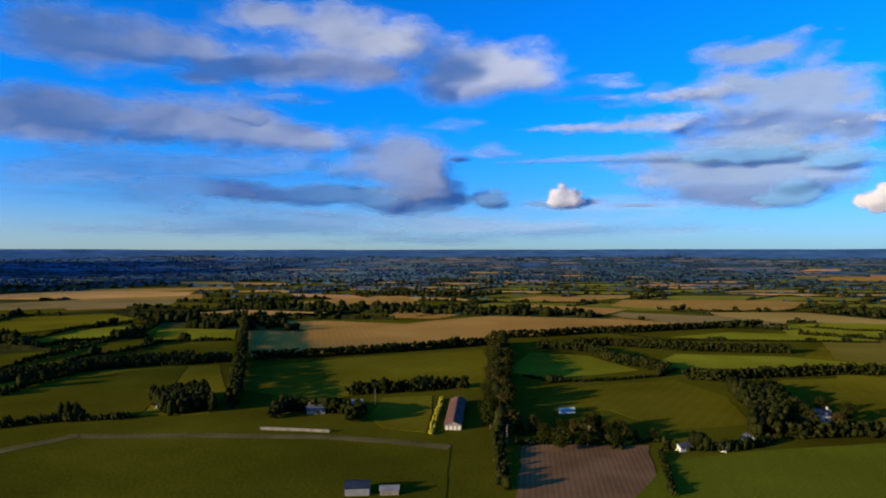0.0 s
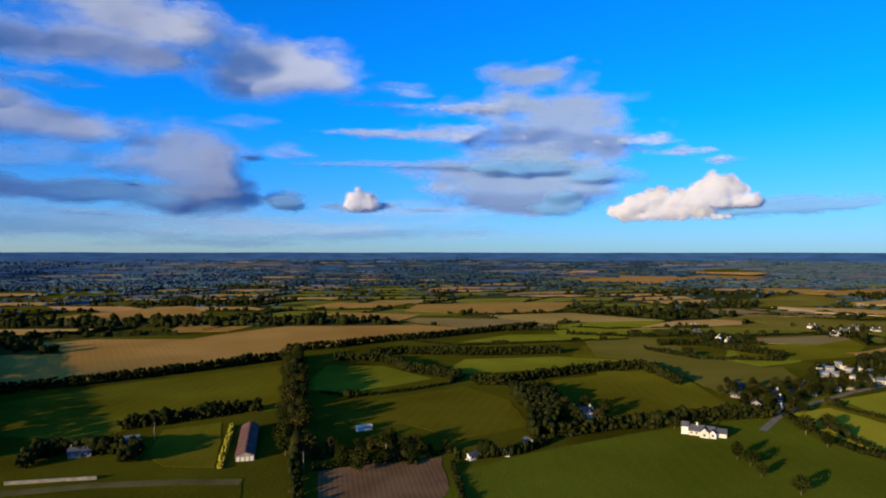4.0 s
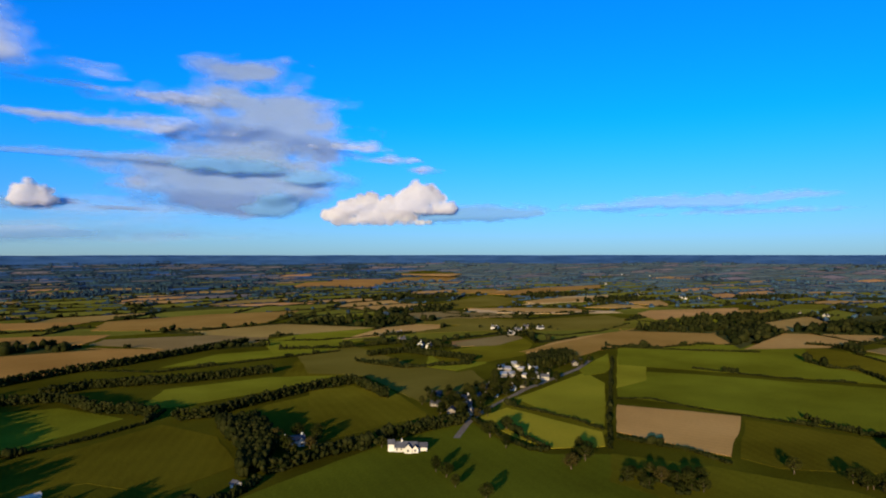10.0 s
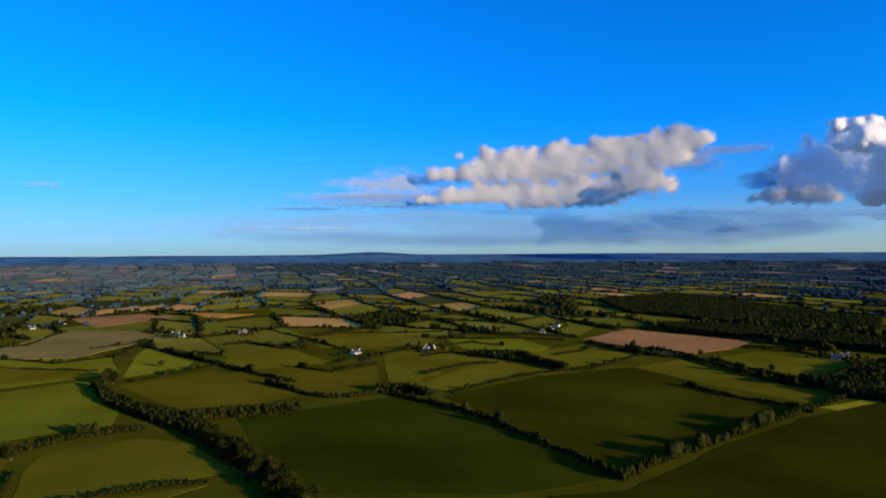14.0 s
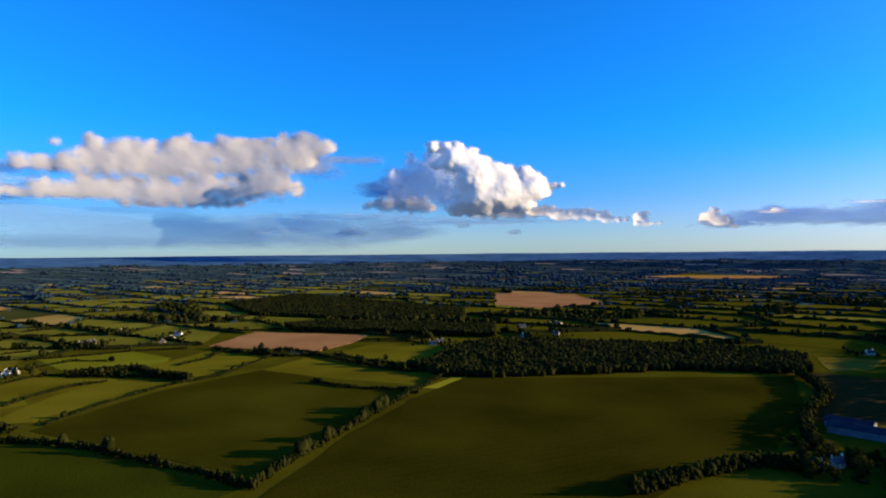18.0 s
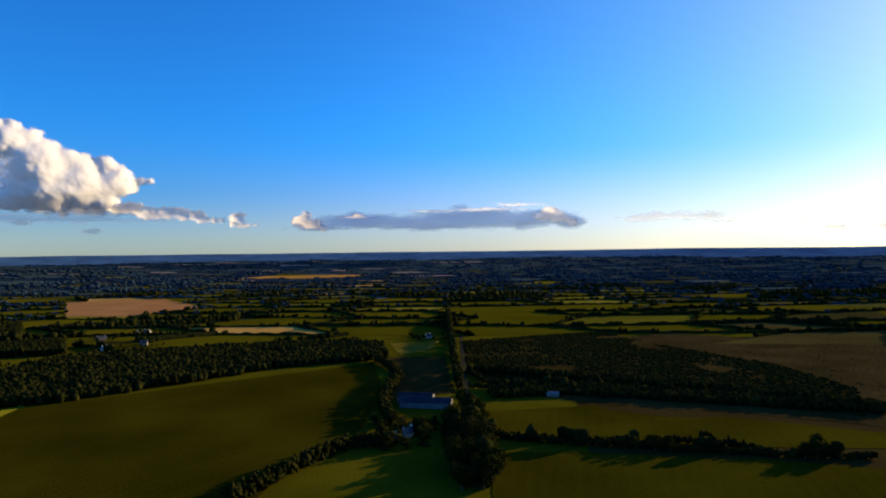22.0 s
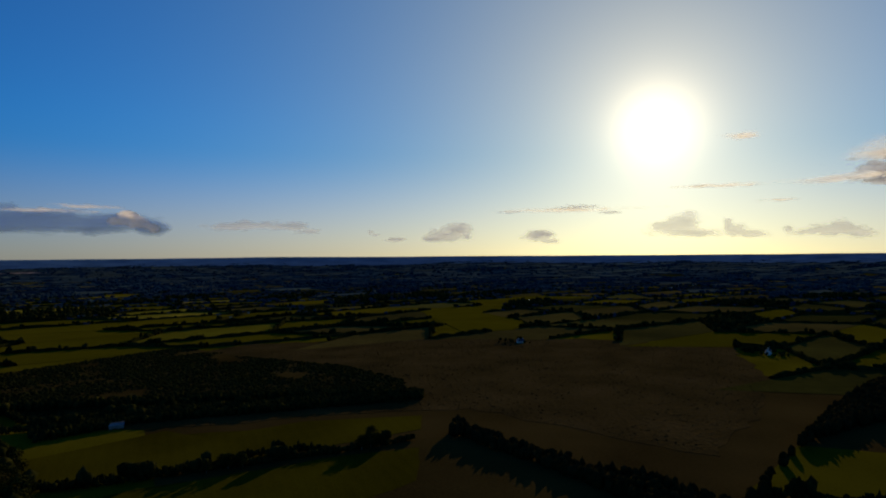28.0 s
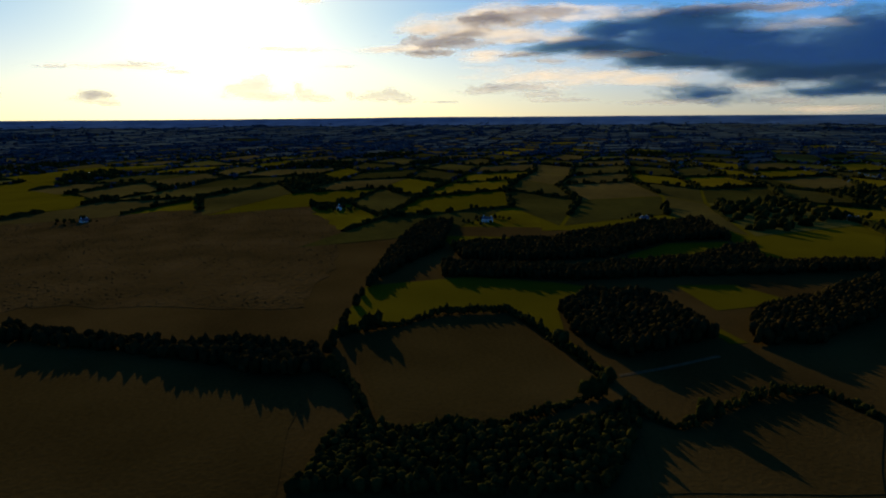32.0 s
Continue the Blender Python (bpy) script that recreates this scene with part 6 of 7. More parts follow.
wood([(-68, -486), (-135, -491), (-173, -465), (-227, -436), (-281, -416), (-328, -383), (-313, -366), (-262, -390), (-197, -422), (-124, -456), (-66, -456)], 6, "dark band of scrub trees at a wood edge")
hedge([(690, 407), (720, 351), (779, 329), (812, 292)], 2.8, 3.0, "ragged green hedgerow between fields")
hedge([(709, 569), (727, 500), (808, 485), (938, 507)], 2.8, 3.0, "ragged green hedgerow between fields")
hedge([(943, 795), (984, 699), (1071, 651)], 2.8, 3.0, "ragged green hedgerow between fields")
hedge([(683, 793), (809, 784), (877, 690)], 2.8, 3.0, "ragged green hedgerow between fields")
hedge([(987, 519), (957, 426), (1007, 360)], 2.8, 3.0, "ragged green hedgerow between fields")
hedge([(-344, 444), (-336, 544), (-338, 631), (-361, 751), (-377, 848)], 4.4, 4.2, "tall dark overgrown hedgerow between fields")
hedge([(-293, 379), (-277, 385), (-277, 417), (-274, 456), (-254, 483)], 4.4, 4.2, "tall dark overgrown hedgerow between fields")
hedge([(-239, 309), (-228, 317), (-206, 328), (-170, 334)], 4.4, 4.2, "tall dark overgrown hedgerow between fields")
hedge([(-460, 594), (-420, 616), (-428, 714), (-394, 781)], 4.4, 4.2, "tall dark overgrown hedgerow between fields")
hedge([(-389, 586), (-358, 615), (-311, 648)], 4.4, 4.2, "tall dark overgrown hedgerow between fields")
wood([(-338, 436), (-306, 460), (-283, 495), (-249, 518), (-218, 535), (-204, 507), (-234, 487), (-266, 465), (-289, 436), (-313, 404)], 7.0, "belt of dark broadleaf trees between fields", LEAF_ISL, spacing=3.4)
build_far_land()

# ---- lone trees ----
tree(*(-81, 537), 8.5, 0, group="lone field trees")
tree(*(-82, 831), 7.5, 1, group="lone field trees")
tree(*(317, 262), 9.0, 2, group="lone field trees")
tree(*(314, 205), 8.0, 3, group="lone field trees")
tree(*(314, 199), 7.0, 4, group="lone field trees")
tree(*(301, 134), 8.5, 5, group="lone field trees")
tree(*(301, 127), 7.5, 0, group="lone field trees")
tree(*(360, 104), 9.0, 1, group="lone field trees")
tree(*(365, 79), 8.0, 2, group="lone field trees")
tree(*(363, 70), 7.0, 3, group="lone field trees")
tree(*(433, 69), 8.5, 4, group="lone field trees")
tree(*(444, 61), 7.5, 5, group="lone field trees")
tree(*(674, 27), 9.0, 0, group="lone field trees")
tree(*(660, 21), 8.0, 1, group="lone field trees")
tree(*(489, -547), 7.0, 2, group="lone field trees")
tree(*(391, -526), 8.5, 3, group="lone field trees")
tree(*(705, -20), 7.5, 4, group="lone field trees")
tree(*(229, 238), 9.0, 5, group="lone field trees")
tree(*(228, 229), 8.0, 0, group="lone field trees")
tree(*(221, 216), 7.0, 1, group="lone field trees")
tree(*(220, 195), 8.5, 2, group="lone field trees")
tree(*(235, 290), 7.5, 3, group="lone field trees")
tree(*(300, 192), 9.0, 4, group="lone field trees")
tree(*(298, 197), 8.0, 5, group="lone field trees")
tree(*(53, 279), 7.0, 0, group="lone field trees")
tree(*(86, 289), 8.5, 1, group="lone field trees")
tree(*(67, 286), 7.5, 2, group="lone field trees")
tree(*(-219, -311), 9.0, 3, group="lone field trees")
tree(*(-211, -303), 8.0, 4, group="lone field trees")
tree(*(-217, -302), 7.0, 5, group="lone field trees")
tree(*(-205, -300), 8.5, 0, group="lone field trees")
tree(*(-120, -325), 7.5, 1, group="lone field trees")
tree(*(-131, -323), 9.0, 2, group="lone field trees")
tree(*(-138, -320), 8.0, 3, group="lone field trees")
tree(*(316, 322), 8.0, group="village trees")
tree(*(344, 336), 10.0, group="village trees")
tree(*(324, 309), 7.0, group="village trees")
tree(*(353, 325), 9.0, group="village trees")
tree(*(362, 320), 8.0, group="village trees")
tree(*(383, 326), 10.0, group="village trees")
tree(*(390, 322), 7.0, group="village trees")
tree(*(433, 370), 9.0, group="village trees")
tree(*(484, 357), 8.0, group="village trees")
tree(*(504, 360), 10.0, group="village trees")
tree(*(526, 364), 7.0, group="village trees")
tree(*(454, 346), 9.0, group="village trees")
tree(*(352, 352), 8.0, group="village trees")
tree(*(372, 348), 10.0, group="village trees")
tree(*(432, 345), 7.0, group="village trees")
tree(*(334, 351), 9.0, group="village trees")
tree(*(323, 293), 8.0, group="village trees")
tree(*(313, 299), 10.0, group="village trees")

tree(296, 258, 11.0, group="lone field trees")
tree(283, 190, 9.0, group="lone field trees")
tree(286, 237, 9.0, group="lone field trees")
tree(530, 392, 9.0, 8, group="village trees", label="slender dark conifer behind the village")
tree(539, 394, 10.0, 8, group="village trees", label="slender dark conifer behind the village")
tree(548, 396, 11.0, 8, group="village trees", label="slender dark conifer behind the village")
tree(540, 386, 9.0, 8, group="village trees", label="slender dark conifer behind the village")
tree(549, 388, 10.0, 8, group="village trees", label="slender dark conifer behind the village")
tree(558, 390, 11.0, 8, group="village trees", label="slender dark conifer behind the village")
tree(550, 380, 9.0, 8, group="village trees", label="slender dark conifer behind the village")
tree(559, 382, 10.0, 8, group="village trees", label="slender dark conifer behind the village")
tree(568, 383, 11.0, 8, group="village trees", label="slender dark conifer behind the village")

tree(-202, -298, 9.0, group="lone field trees")
tree(-208, -297, 10.0, group="lone field trees")
tree(-212, -294, 8.0, group="lone field trees")
tree(-131, -331, 7.0, group="lone field trees")
tree(-140, -327, 7.0, group="lone field trees")

# ---- clouds ----
cloud("broad soft lilac-grey cloud high in the sky",
    (CLOUD_HIGH, [(32.5, 16.6, 3.6, 2.20), (28.9, 15.8, 3.7, 1.95), (25.5, 16.9, 4.0, 1.81), (21.6, 16.5, 3.2, 1.47), (15.8, 20.1, 4.8, 1.19), (10.3, 19.3, 5.2, 2.23), (5.4, 18.6, 3.5, 1.84), (15.8, 15.8, 4.8, 1.56), (21.2, 14.4, 2.4, 0.60), (11.2, 16.3, 5.1, 1.60), (6.9, 15.9, 2.5, 1.18)]),
    (CLOUD_HIGH, [(3.4, 18.5, 3.0, 1.39), (-0.7, 16.1, 4.6, 2.32), (-4.8, 16.2, 4.7, 2.14), (-8.5, 15.2, 2.6, 1.23), (-2.0, 14.4, 3.1, 1.38)]),
    (CLOUD_THIN, [(14.4, 13.2, 2.7, 0.65), (-13.8, 14.9, 2.9, 0.49), (-13.8, 13.4, 4.7, 0.30), (24.0, 13.0, 3.0, 0.42), (-15.6, 14.4, 1.6, 0.39)]))
cloud("long soft cloud bank with a blue-grey underside",
    (CLOUD_HIGH, [(36.8, 10.2, 5.0, 2.2), (32.7, 10.1, 4.2, 1.93), (29.6, 10.4, 4.3, 1.93), (25.1, 10.7, 4.8, 1.91), (20.0, 10.6, 4.9, 2.02), (15.8, 10.1, 4.4, 1.59), (12.2, 9.6, 3.2, 1.15)]),
    (CLOUD_THIN, [(30.2, 6.4, 5.5, 1.63), (23.9, 7.0, 7.6, 1.49), (17.9, 6.9, 6.8, 1.21), (12.2, 7.7, 3.7, 1.16)]), far=5100)
cloud("soft pale cloud puff above a wide dark blue base",
    (CLOUD_SLATE, [(18.8, 5.2, 2.9, 0.79), (14.4, 4.9, 4.9, 0.87), (9.8, 4.8, 6.6, 0.99), (3.9, 4.3, 5.5, 1.23), (0.4, 5.0, 2.2, 1.65), (-1.4, 8.3, 0.9, 0.26), (1.4, 7.6, 2.0, 1.53)]),
    (CLOUD_PALE, [(7.4, 9.3, 2.0, 1.38), (5.2, 9.1, 2.4, 1.70), (2.7, 8.3, 2.6, 2.43), (4.4, 7.0, 3.0, 2.13), (7.4, 7.4, 2.9, 1.40), (3.4, 5.2, 3.5, 1.43), (1.4, 6.5, 2.0, 1.84)]),
    (CLOUD_THIN, [(11.2, 3.3, 2.8, 0.40), (-1.2, 11.4, 2.1, 0.60), (-4.0, 8.9, 2.1, 0.62)]))
cloud("small slate-blue cloud above the horizon",
    (CLOUD_SLATE, [(-4.4, 5.0, 1.3, 0.73), (-4.7, 4.2, 1.7, 0.63), (-3.5, 4.5, 0.8, 0.52)]),
    (CLOUD_SLATE, [(-4.5, 4.5, 1.4, 0.73)]))
cloud("small bright cumulus cloud with a grey base",
    (CLOUD_SLATE, [(-10.9, 4.0, 2.2, 0.47), (-8.5, 4.2, 1.3, 0.31), (-13.2, 4.3, 1.4, 0.26), (-17.4, 3.9, 2.3, 0.16)]),
    (CLOUD_HEAP, [(-10.8, 5.7, 0.5, 0.62), (-10.7, 5.0, 0.8, 0.68), (-11.7, 4.9, 0.7, 0.52), (-11.0, 4.3, 1.7, 0.57), (-12.1, 4.4, 0.9, 0.47)]))
cloud("tall layered grey cumulus cloud",
    (CLOUD_SOFT, [(-27.5, 15.6, 4.0, 1.20), (-24.9, 15.9, 2.4, 0.84), (-28.9, 16.1, 1.4, 0.55), (-25.8, 13.2, 7.1, 0.95), (-30.9, 12.7, 3.4, 1.39), (-28.7, 11.3, 6.5, 1.90), (-30.5, 9.5, 5.4, 1.90), (-26.3, 9.5, 5.7, 1.46), (-33.1, 10.0, 2.6, 0.56)]),
    (CLOUD_SOFT, [(-24.9, 6.1, 7.2, 2.29), (-26.8, 7.8, 6.6, 1.76), (-22.4, 7.4, 5.4, 1.20), (-28.6, 5.7, 5.1, 1.95), (-23.4, 4.9, 3.9, 1.31), (-26.8, 4.2, 4.2, 1.09), (-30.2, 6.6, 4.1, 1.44)]),
    (CLOUD_PALE, [(-20.4, 10.8, 4.5, 0.75), (-15.8, 10.8, 4.6, 0.45), (-12.2, 10.9, 3.7, 0.30), (-21.4, 13.2, 4.0, 0.58), (-18.7, 6.2, 1.8, 0.92), (-36.5, 9.8, 2.4, 0.41), (-37.9, 9.8, 1.2, 0.53), (-39.9, 8.7, 2.7, 0.31), (-43.0, 7.8, 1.4, 0.34)]),
    (CLOUD_MIST, [(-15.8, 8.1, 7.7, 0.36), (-22.4, 8.0, 8.4, 0.45), (-10.1, 8.0, 4.7, 0.26)]),
    (CLOUD_SLATE, [(-29.1, 4.2, 2.1, 0.88), (-26.8, 7.8, 5.7, 0.69), (-33.1, 6.9, 3.0, 0.85), (-29.8, 4.9, 1.8, 0.97)]))
cloud("bright white cumulus cloud with a grey-blue tail",
    (CLOUD_SLATE, [(-45.4, 3.7, 3.8, 0.85), (-48.7, 3.8, 4.1, 0.78), (-51.8, 3.8, 2.6, 0.57), (-53.6, 3.8, 1.0, 0.33), (-35.9, 3.7, 1.3, 0.62), (-42.0, 3.7, 3.0, 0.71)]),
    (CLOUD_HEAP, [(-38.2, 4.8, 0.9, 0.80), (-37.4, 4.6, 1.2, 0.75), (-39.7, 4.5, 1.3, 0.80), (-36.2, 4.2, 1.3, 0.80), (-35.1, 3.6, 1.1, 0.73), (-41.4, 5.3, 1.1, 1.12), (-42.7, 5.5, 1.4, 1.11), (-44.0, 5.2, 0.9, 1.00), (-42.0, 4.4, 2.2, 1.01), (-39.5, 3.6, 3.0, 0.77), (-37.5, 3.1, 3.1, 0.47), (-44.9, 4.3, 1.4, 0.65), (-41.0, 3.0, 3.0, 0.31)]))
cloud("thin lilac strip of cloud",
    (CLOUD_MIST, [(-59.2, 4.2, 3.5, 0.41), (-62.6, 4.5, 2.9, 0.40), (-64.9, 4.7, 4.2, 0.59), (-67.7, 4.5, 4.0, 0.68), (-70.7, 4.6, 3.4, 0.66), (-74.1, 4.8, 2.8, 0.46), (-76.0, 4.9, 1.9, 0.27), (-71.6, 3.6, 6.3, 0.28)]))
cloud("small lilac wisp of cloud",
    (CLOUD_MIST, [(-84.0, 5.6, 1.2, 0.28)]))
cloud("large bright cream cumulus bank",
    (CLOUD_PALE, [(-110.1, 6.4, 3.2, 0.50), (-114.0, 6.7, 4.0, 0.9), (-109.0, 5.2, 4.6, 0.42), (-113.0, 5.2, 3.8, 0.85), (-141.9, 8.6, 2.8, 0.45), (-139.5, 7.6, 1.8, 0.9)]),
    (CLOUD_SLATE, [(-110.5, 4.6, 5.5, 0.30), (-104.5, 4.2, 4.0, 0.16)]),
    (CLOUD_CREAM, [(-117.6, 7.3, 2.6, 0.75), (-120.6, 7.4, 2.8, 1.25), (-124.0, 7.5, 3.0, 1.55), (-128.3, 7.7, 3.4, 1.75), (-132.6, 8.1, 3.2, 1.65), (-136.3, 8.4, 2.8, 1.6), (-138.8, 9.5, 2.2, 1.05), (-135.0, 6.2, 2.8, 1.6), (-131.5, 5.6, 3.4, 1.3), (-127.4, 5.4, 3.4, 1.3), (-123.2, 5.3, 3.2, 1.15), (-118.9, 5.3, 2.8, 0.95), (-115.8, 5.0, 1.6, 0.5), (-120.9, 9.6, 0.6, 0.71), (-121.3, 8.9, 1.2, 0.8), (-123.1, 9.0, 1.1, 0.82), (-124.6, 8.8, 1.4, 0.83), (-128.1, 9.9, 0.7, 0.66), (-127.2, 9.2, 1.2, 0.85), (-130.8, 9.8, 0.8, 0.67), (-131.7, 9.3, 1.6, 0.9), (-134.6, 9.4, 1.5, 0.75), (-138.3, 10.1, 1.4, 0.55), (-118.5, 9.0, 0.55, 0.45), (-126.0, 4.5, 3.4, 0.6), (-130.6, 4.6, 2.8, 0.6), (-120.3, 6.4, 1.0, 0.7)]))
cloud("dim blue rain haze below a cloud bank",
    (CLOUD_RAIN, [(-107.9, 3.4, 5.7, 0.68), (-103.8, 2.9, 5.2, 0.42), (-99.7, 2.4, 8.0, 0.93), (-115.3, 3.3, 6.3, 1.26), (-122.5, 2.4, 10.0, 1.65), (-129.9, 2.0, 9.4, 1.69), (-136.7, 2.9, 6.9, 0.76), (-117.4, 1.2, 12.8, 0.84), (-140.8, 1.6, 7.2, 1.28), (-146.4, 2.3, 4.2, 1.03), (-106.9, 1.7, 9.3, 0.73)]),
    (CLOUD_THIN, [(-134.9, 2.0, 2.6, 0.39), (-142.4, 2.0, 1.4, 0.41), (-106.9, 2.4, 5.7, 0.21)]))
cloud("towering bright white cumulus cloud",
    (CLOUD_SLATE, [(-144.9, 5.9, 2.0, 0.75), (-146.7, 6.6, 2.0, 1.2)]),
    (CLOUD_THIN, [(-150.2, 3.0, 6.8, 0.42), (-156.4, 2.9, 7.3, 0.40), (-142.4, 3.5, 6.2, 0.42)]),
    (CLOUD_PUFF, [(-148.4, 6.8, 2.4, 2.0), (-150.0, 7.8, 1.8, 1.8), (-150.7, 5.9, 3.0, 2.2), (-147.6, 5.4, 2.4, 1.2), (-152.8, 5.4, 3.4, 1.8)]),
    (CLOUD_TOWER, [(-149.8, 9.7, 0.7, 0.87), (-151.0, 9.7, 0.7, 0.82), (-152.1, 9.7, 0.7, 0.92), (-153.0, 8.8, 1.1, 0.93), (-151.8, 8.3, 1.6, 1.24), (-154.3, 8.3, 1.0, 1.03), (-155.5, 7.4, 1.4, 1.03), (-156.5, 6.7, 1.5, 1.14), (-158.2, 7.2, 1.0, 1.13), (-159.2, 6.5, 1.0, 1.13), (-158.6, 5.6, 1.8, 1.03), (-156.0, 5.4, 2.4, 1.46), (-153.6, 6.9, 2.1, 1.66), (-153.9, 5.1, 2.4, 1.46), (-160.9, 6.1, 1.2, 0.36), (-157.3, 4.5, 2.3, 0.94), (-153.3, 4.2, 2.6, 0.9)]),
    (CLOUD_CREAM, [(-148.4, 4.4, 1.8, 0.85), (-146.2, 4.5, 2.0, 0.8), (-144.4, 4.5, 1.2, 0.55), (-156.0, 3.7, 2.6, 0.7), (-158.0, 3.7, 2.1, 0.7), (-159.8, 3.8, 1.5, 0.62)]),
    (CLOUD_RIM, [(-159.8, 3.8, 1.5, 0.5), (-162.1, 3.4, 1.4, 0.55), (-163.6, 3.4, 1.2, 0.56), (-164.9, 3.2, 1.3, 0.46), (-166.4, 2.9, 1.5, 0.35), (-168.6, 3.1, 0.7, 0.46), (-169.5, 2.5, 1.2, 0.25)]))
cloud("tiny pinkish cloud scraps",
    (CLOUD_BACK, [(-141.8, 2.1, 1.0, 0.34), (-152.6, 2.6, 0.8, 0.36), (-157.5, 1.9, 0.7, 0.40)]))
cloud("small bright cumulus cloud near the horizon",
    (CLOUD_HEAP, [(-174.6, 3.3, 0.5, 0.53), (-174.1, 2.9, 0.7, 0.48), (-175.3, 2.6, 1.0, 0.48), (-176.2, 2.2, 0.6, 0.24)]))
cloud("long low grey-blue cloud bank with a bright rim",
    (CLOUD_LOW, [(-176.1, 2.2, 2.7, 0.39), (179.7, 2.7, 4.3, 0.80), (174.4, 2.7, 5.5, 0.87), (168.3, 2.9, 5.7, 0.99), (163.8, 3.0, 3.1, 0.89), (161.2, 2.5, 1.3, 0.58)]),
    (CLOUD_RIM, [(-174.3, 3.1, 0.6, 0.48), (-173.7, 2.7, 0.6, 0.48), (-174.8, 2.5, 1.0, 0.48), (-176.1, 2.1, 0.6, 0.24), (163.0, 3.4, 0.8, 0.47), (163.8, 3.0, 0.9, 0.42), (161.1, 2.5, 0.6, 0.47), (162.3, 2.8, 0.8, 0.42), (-168.3, 2.6, 0.5, 0.36), (-168.9, 2.4, 1.0, 0.23), (-179.3, 3.3, 0.7, 0.25)]),
    (CLOUD_GLOW, [(166.2, 4.2, 2.6, 0.21), (168.8, 3.8, 3.1, 0.21), (173.9, 3.7, 2.0, 0.15), (-178.9, 3.2, 1.4, 0.20)]))
cloud("hazy backlit cloud near the horizon",
    (CLOUD_BACK, [(155.2, 2.7, 2.1, 0.47), (152.1, 2.8, 3.1, 0.47), (149.5, 2.7, 1.5, 0.46), (148.3, 2.3, 1.2, 0.31)]))
cloud("small hazy backlit cloud",
    (CLOUD_BACK, [(134.6, 2.6, 1.3, 0.56), (133.8, 2.2, 0.7, 0.84), (135.9, 2.1, 1.3, 0.47), (136.6, 1.6, 1.5, 0.19)]))
cloud("tiny backlit cloud scraps",
    (CLOUD_BACK, [(142.7, 2.2, 0.4, 0.25), (142.2, 2.0, 0.5, 0.15), (140.2, 1.6, 1.0, 0.15), (127.2, 1.9, 1.1, 0.35)]))
cloud("small hazy backlit cloud",
    (CLOUD_BACK, [(134.6, 2.2, 1.0, 0.73), (135.9, 1.8, 1.9, 0.62), (137.0, 1.5, 1.1, 0.31)]))
cloud("small hazy backlit cloud",
    (CLOUD_BACK, [(127.0, 1.9, 1.2, 0.47), (127.6, 1.6, 1.5, 0.47), (126.2, 1.3, 0.8, 0.31)]))
cloud("hazy backlit cumulus below the sun",
    (CLOUD_BACK, [(114.5, 2.9, 1.5, 0.71), (115.7, 2.3, 2.0, 0.71), (113.8, 1.9, 2.4, 0.60), (111.1, 2.4, 0.4, 0.69), (110.4, 1.9, 1.0, 0.59), (109.0, 1.6, 1.2, 0.34), (116.5, 2.4, 0.9, 0.41)]))
cloud("hazy backlit cumulus near the horizon",
    (CLOUD_BACK, [(103.1, 2.1, 0.9, 0.56), (103.9, 1.8, 1.1, 0.57), (102.0, 1.6, 1.2, 0.46), (105.4, 1.7, 1.3, 0.33), (106.6, 1.9, 0.4, 0.39)]))
cloud("thin cloud streaks below the sun",
    (CLOUD_BACK, [(123.4, 4.4, 1.8, 0.21), (129.6, 4.0, 1.2, 0.16), (120.8, 3.8, 1.1, 0.15), (140.5, 1.5, 1.0, 0.21), (143.3, 2.0, 0.4, 0.25), (98.2, 1.3, 1.5, 0.13)]),
    (CLOUD_GLOW, [(124.1, 4.1, 6.2, 0.26), (109.8, 9.8, 1.4, 0.38), (111.6, 5.8, 3.8, 0.20), (107.4, 4.4, 1.4, 0.14)]))
cloud("bright-rimmed grey cloud beside the sun",
    (CLOUD_GLOW, [(96.8, 8.2, 3.3, 0.94), (94.6, 8.8, 2.1, 0.83), (99.1, 7.5, 3.1, 0.62), (103.1, 5.9, 3.4, 0.42), (99.8, 6.0, 3.2, 0.36), (94.6, 5.2, 2.1, 0.76), (92.6, 7.9, 2.7, 1.63)]),
    (CLOUD_GREY, [(98.7, 6.5, 3.1, 0.57), (96.8, 6.2, 2.2, 0.43), (99.8, 5.5, 1.9, 0.36), (95.0, 8.1, 1.4, 0.59), (93.9, 8.3, 1.4, 0.50), (95.7, 7.2, 1.4, 0.34), (100.6, 6.5, 2.0, 0.36)]),
    (CLOUD_BACK, [(94.9, 2.2, 2.1, 0.39), (93.8, 2.5, 1.4, 0.34)]))
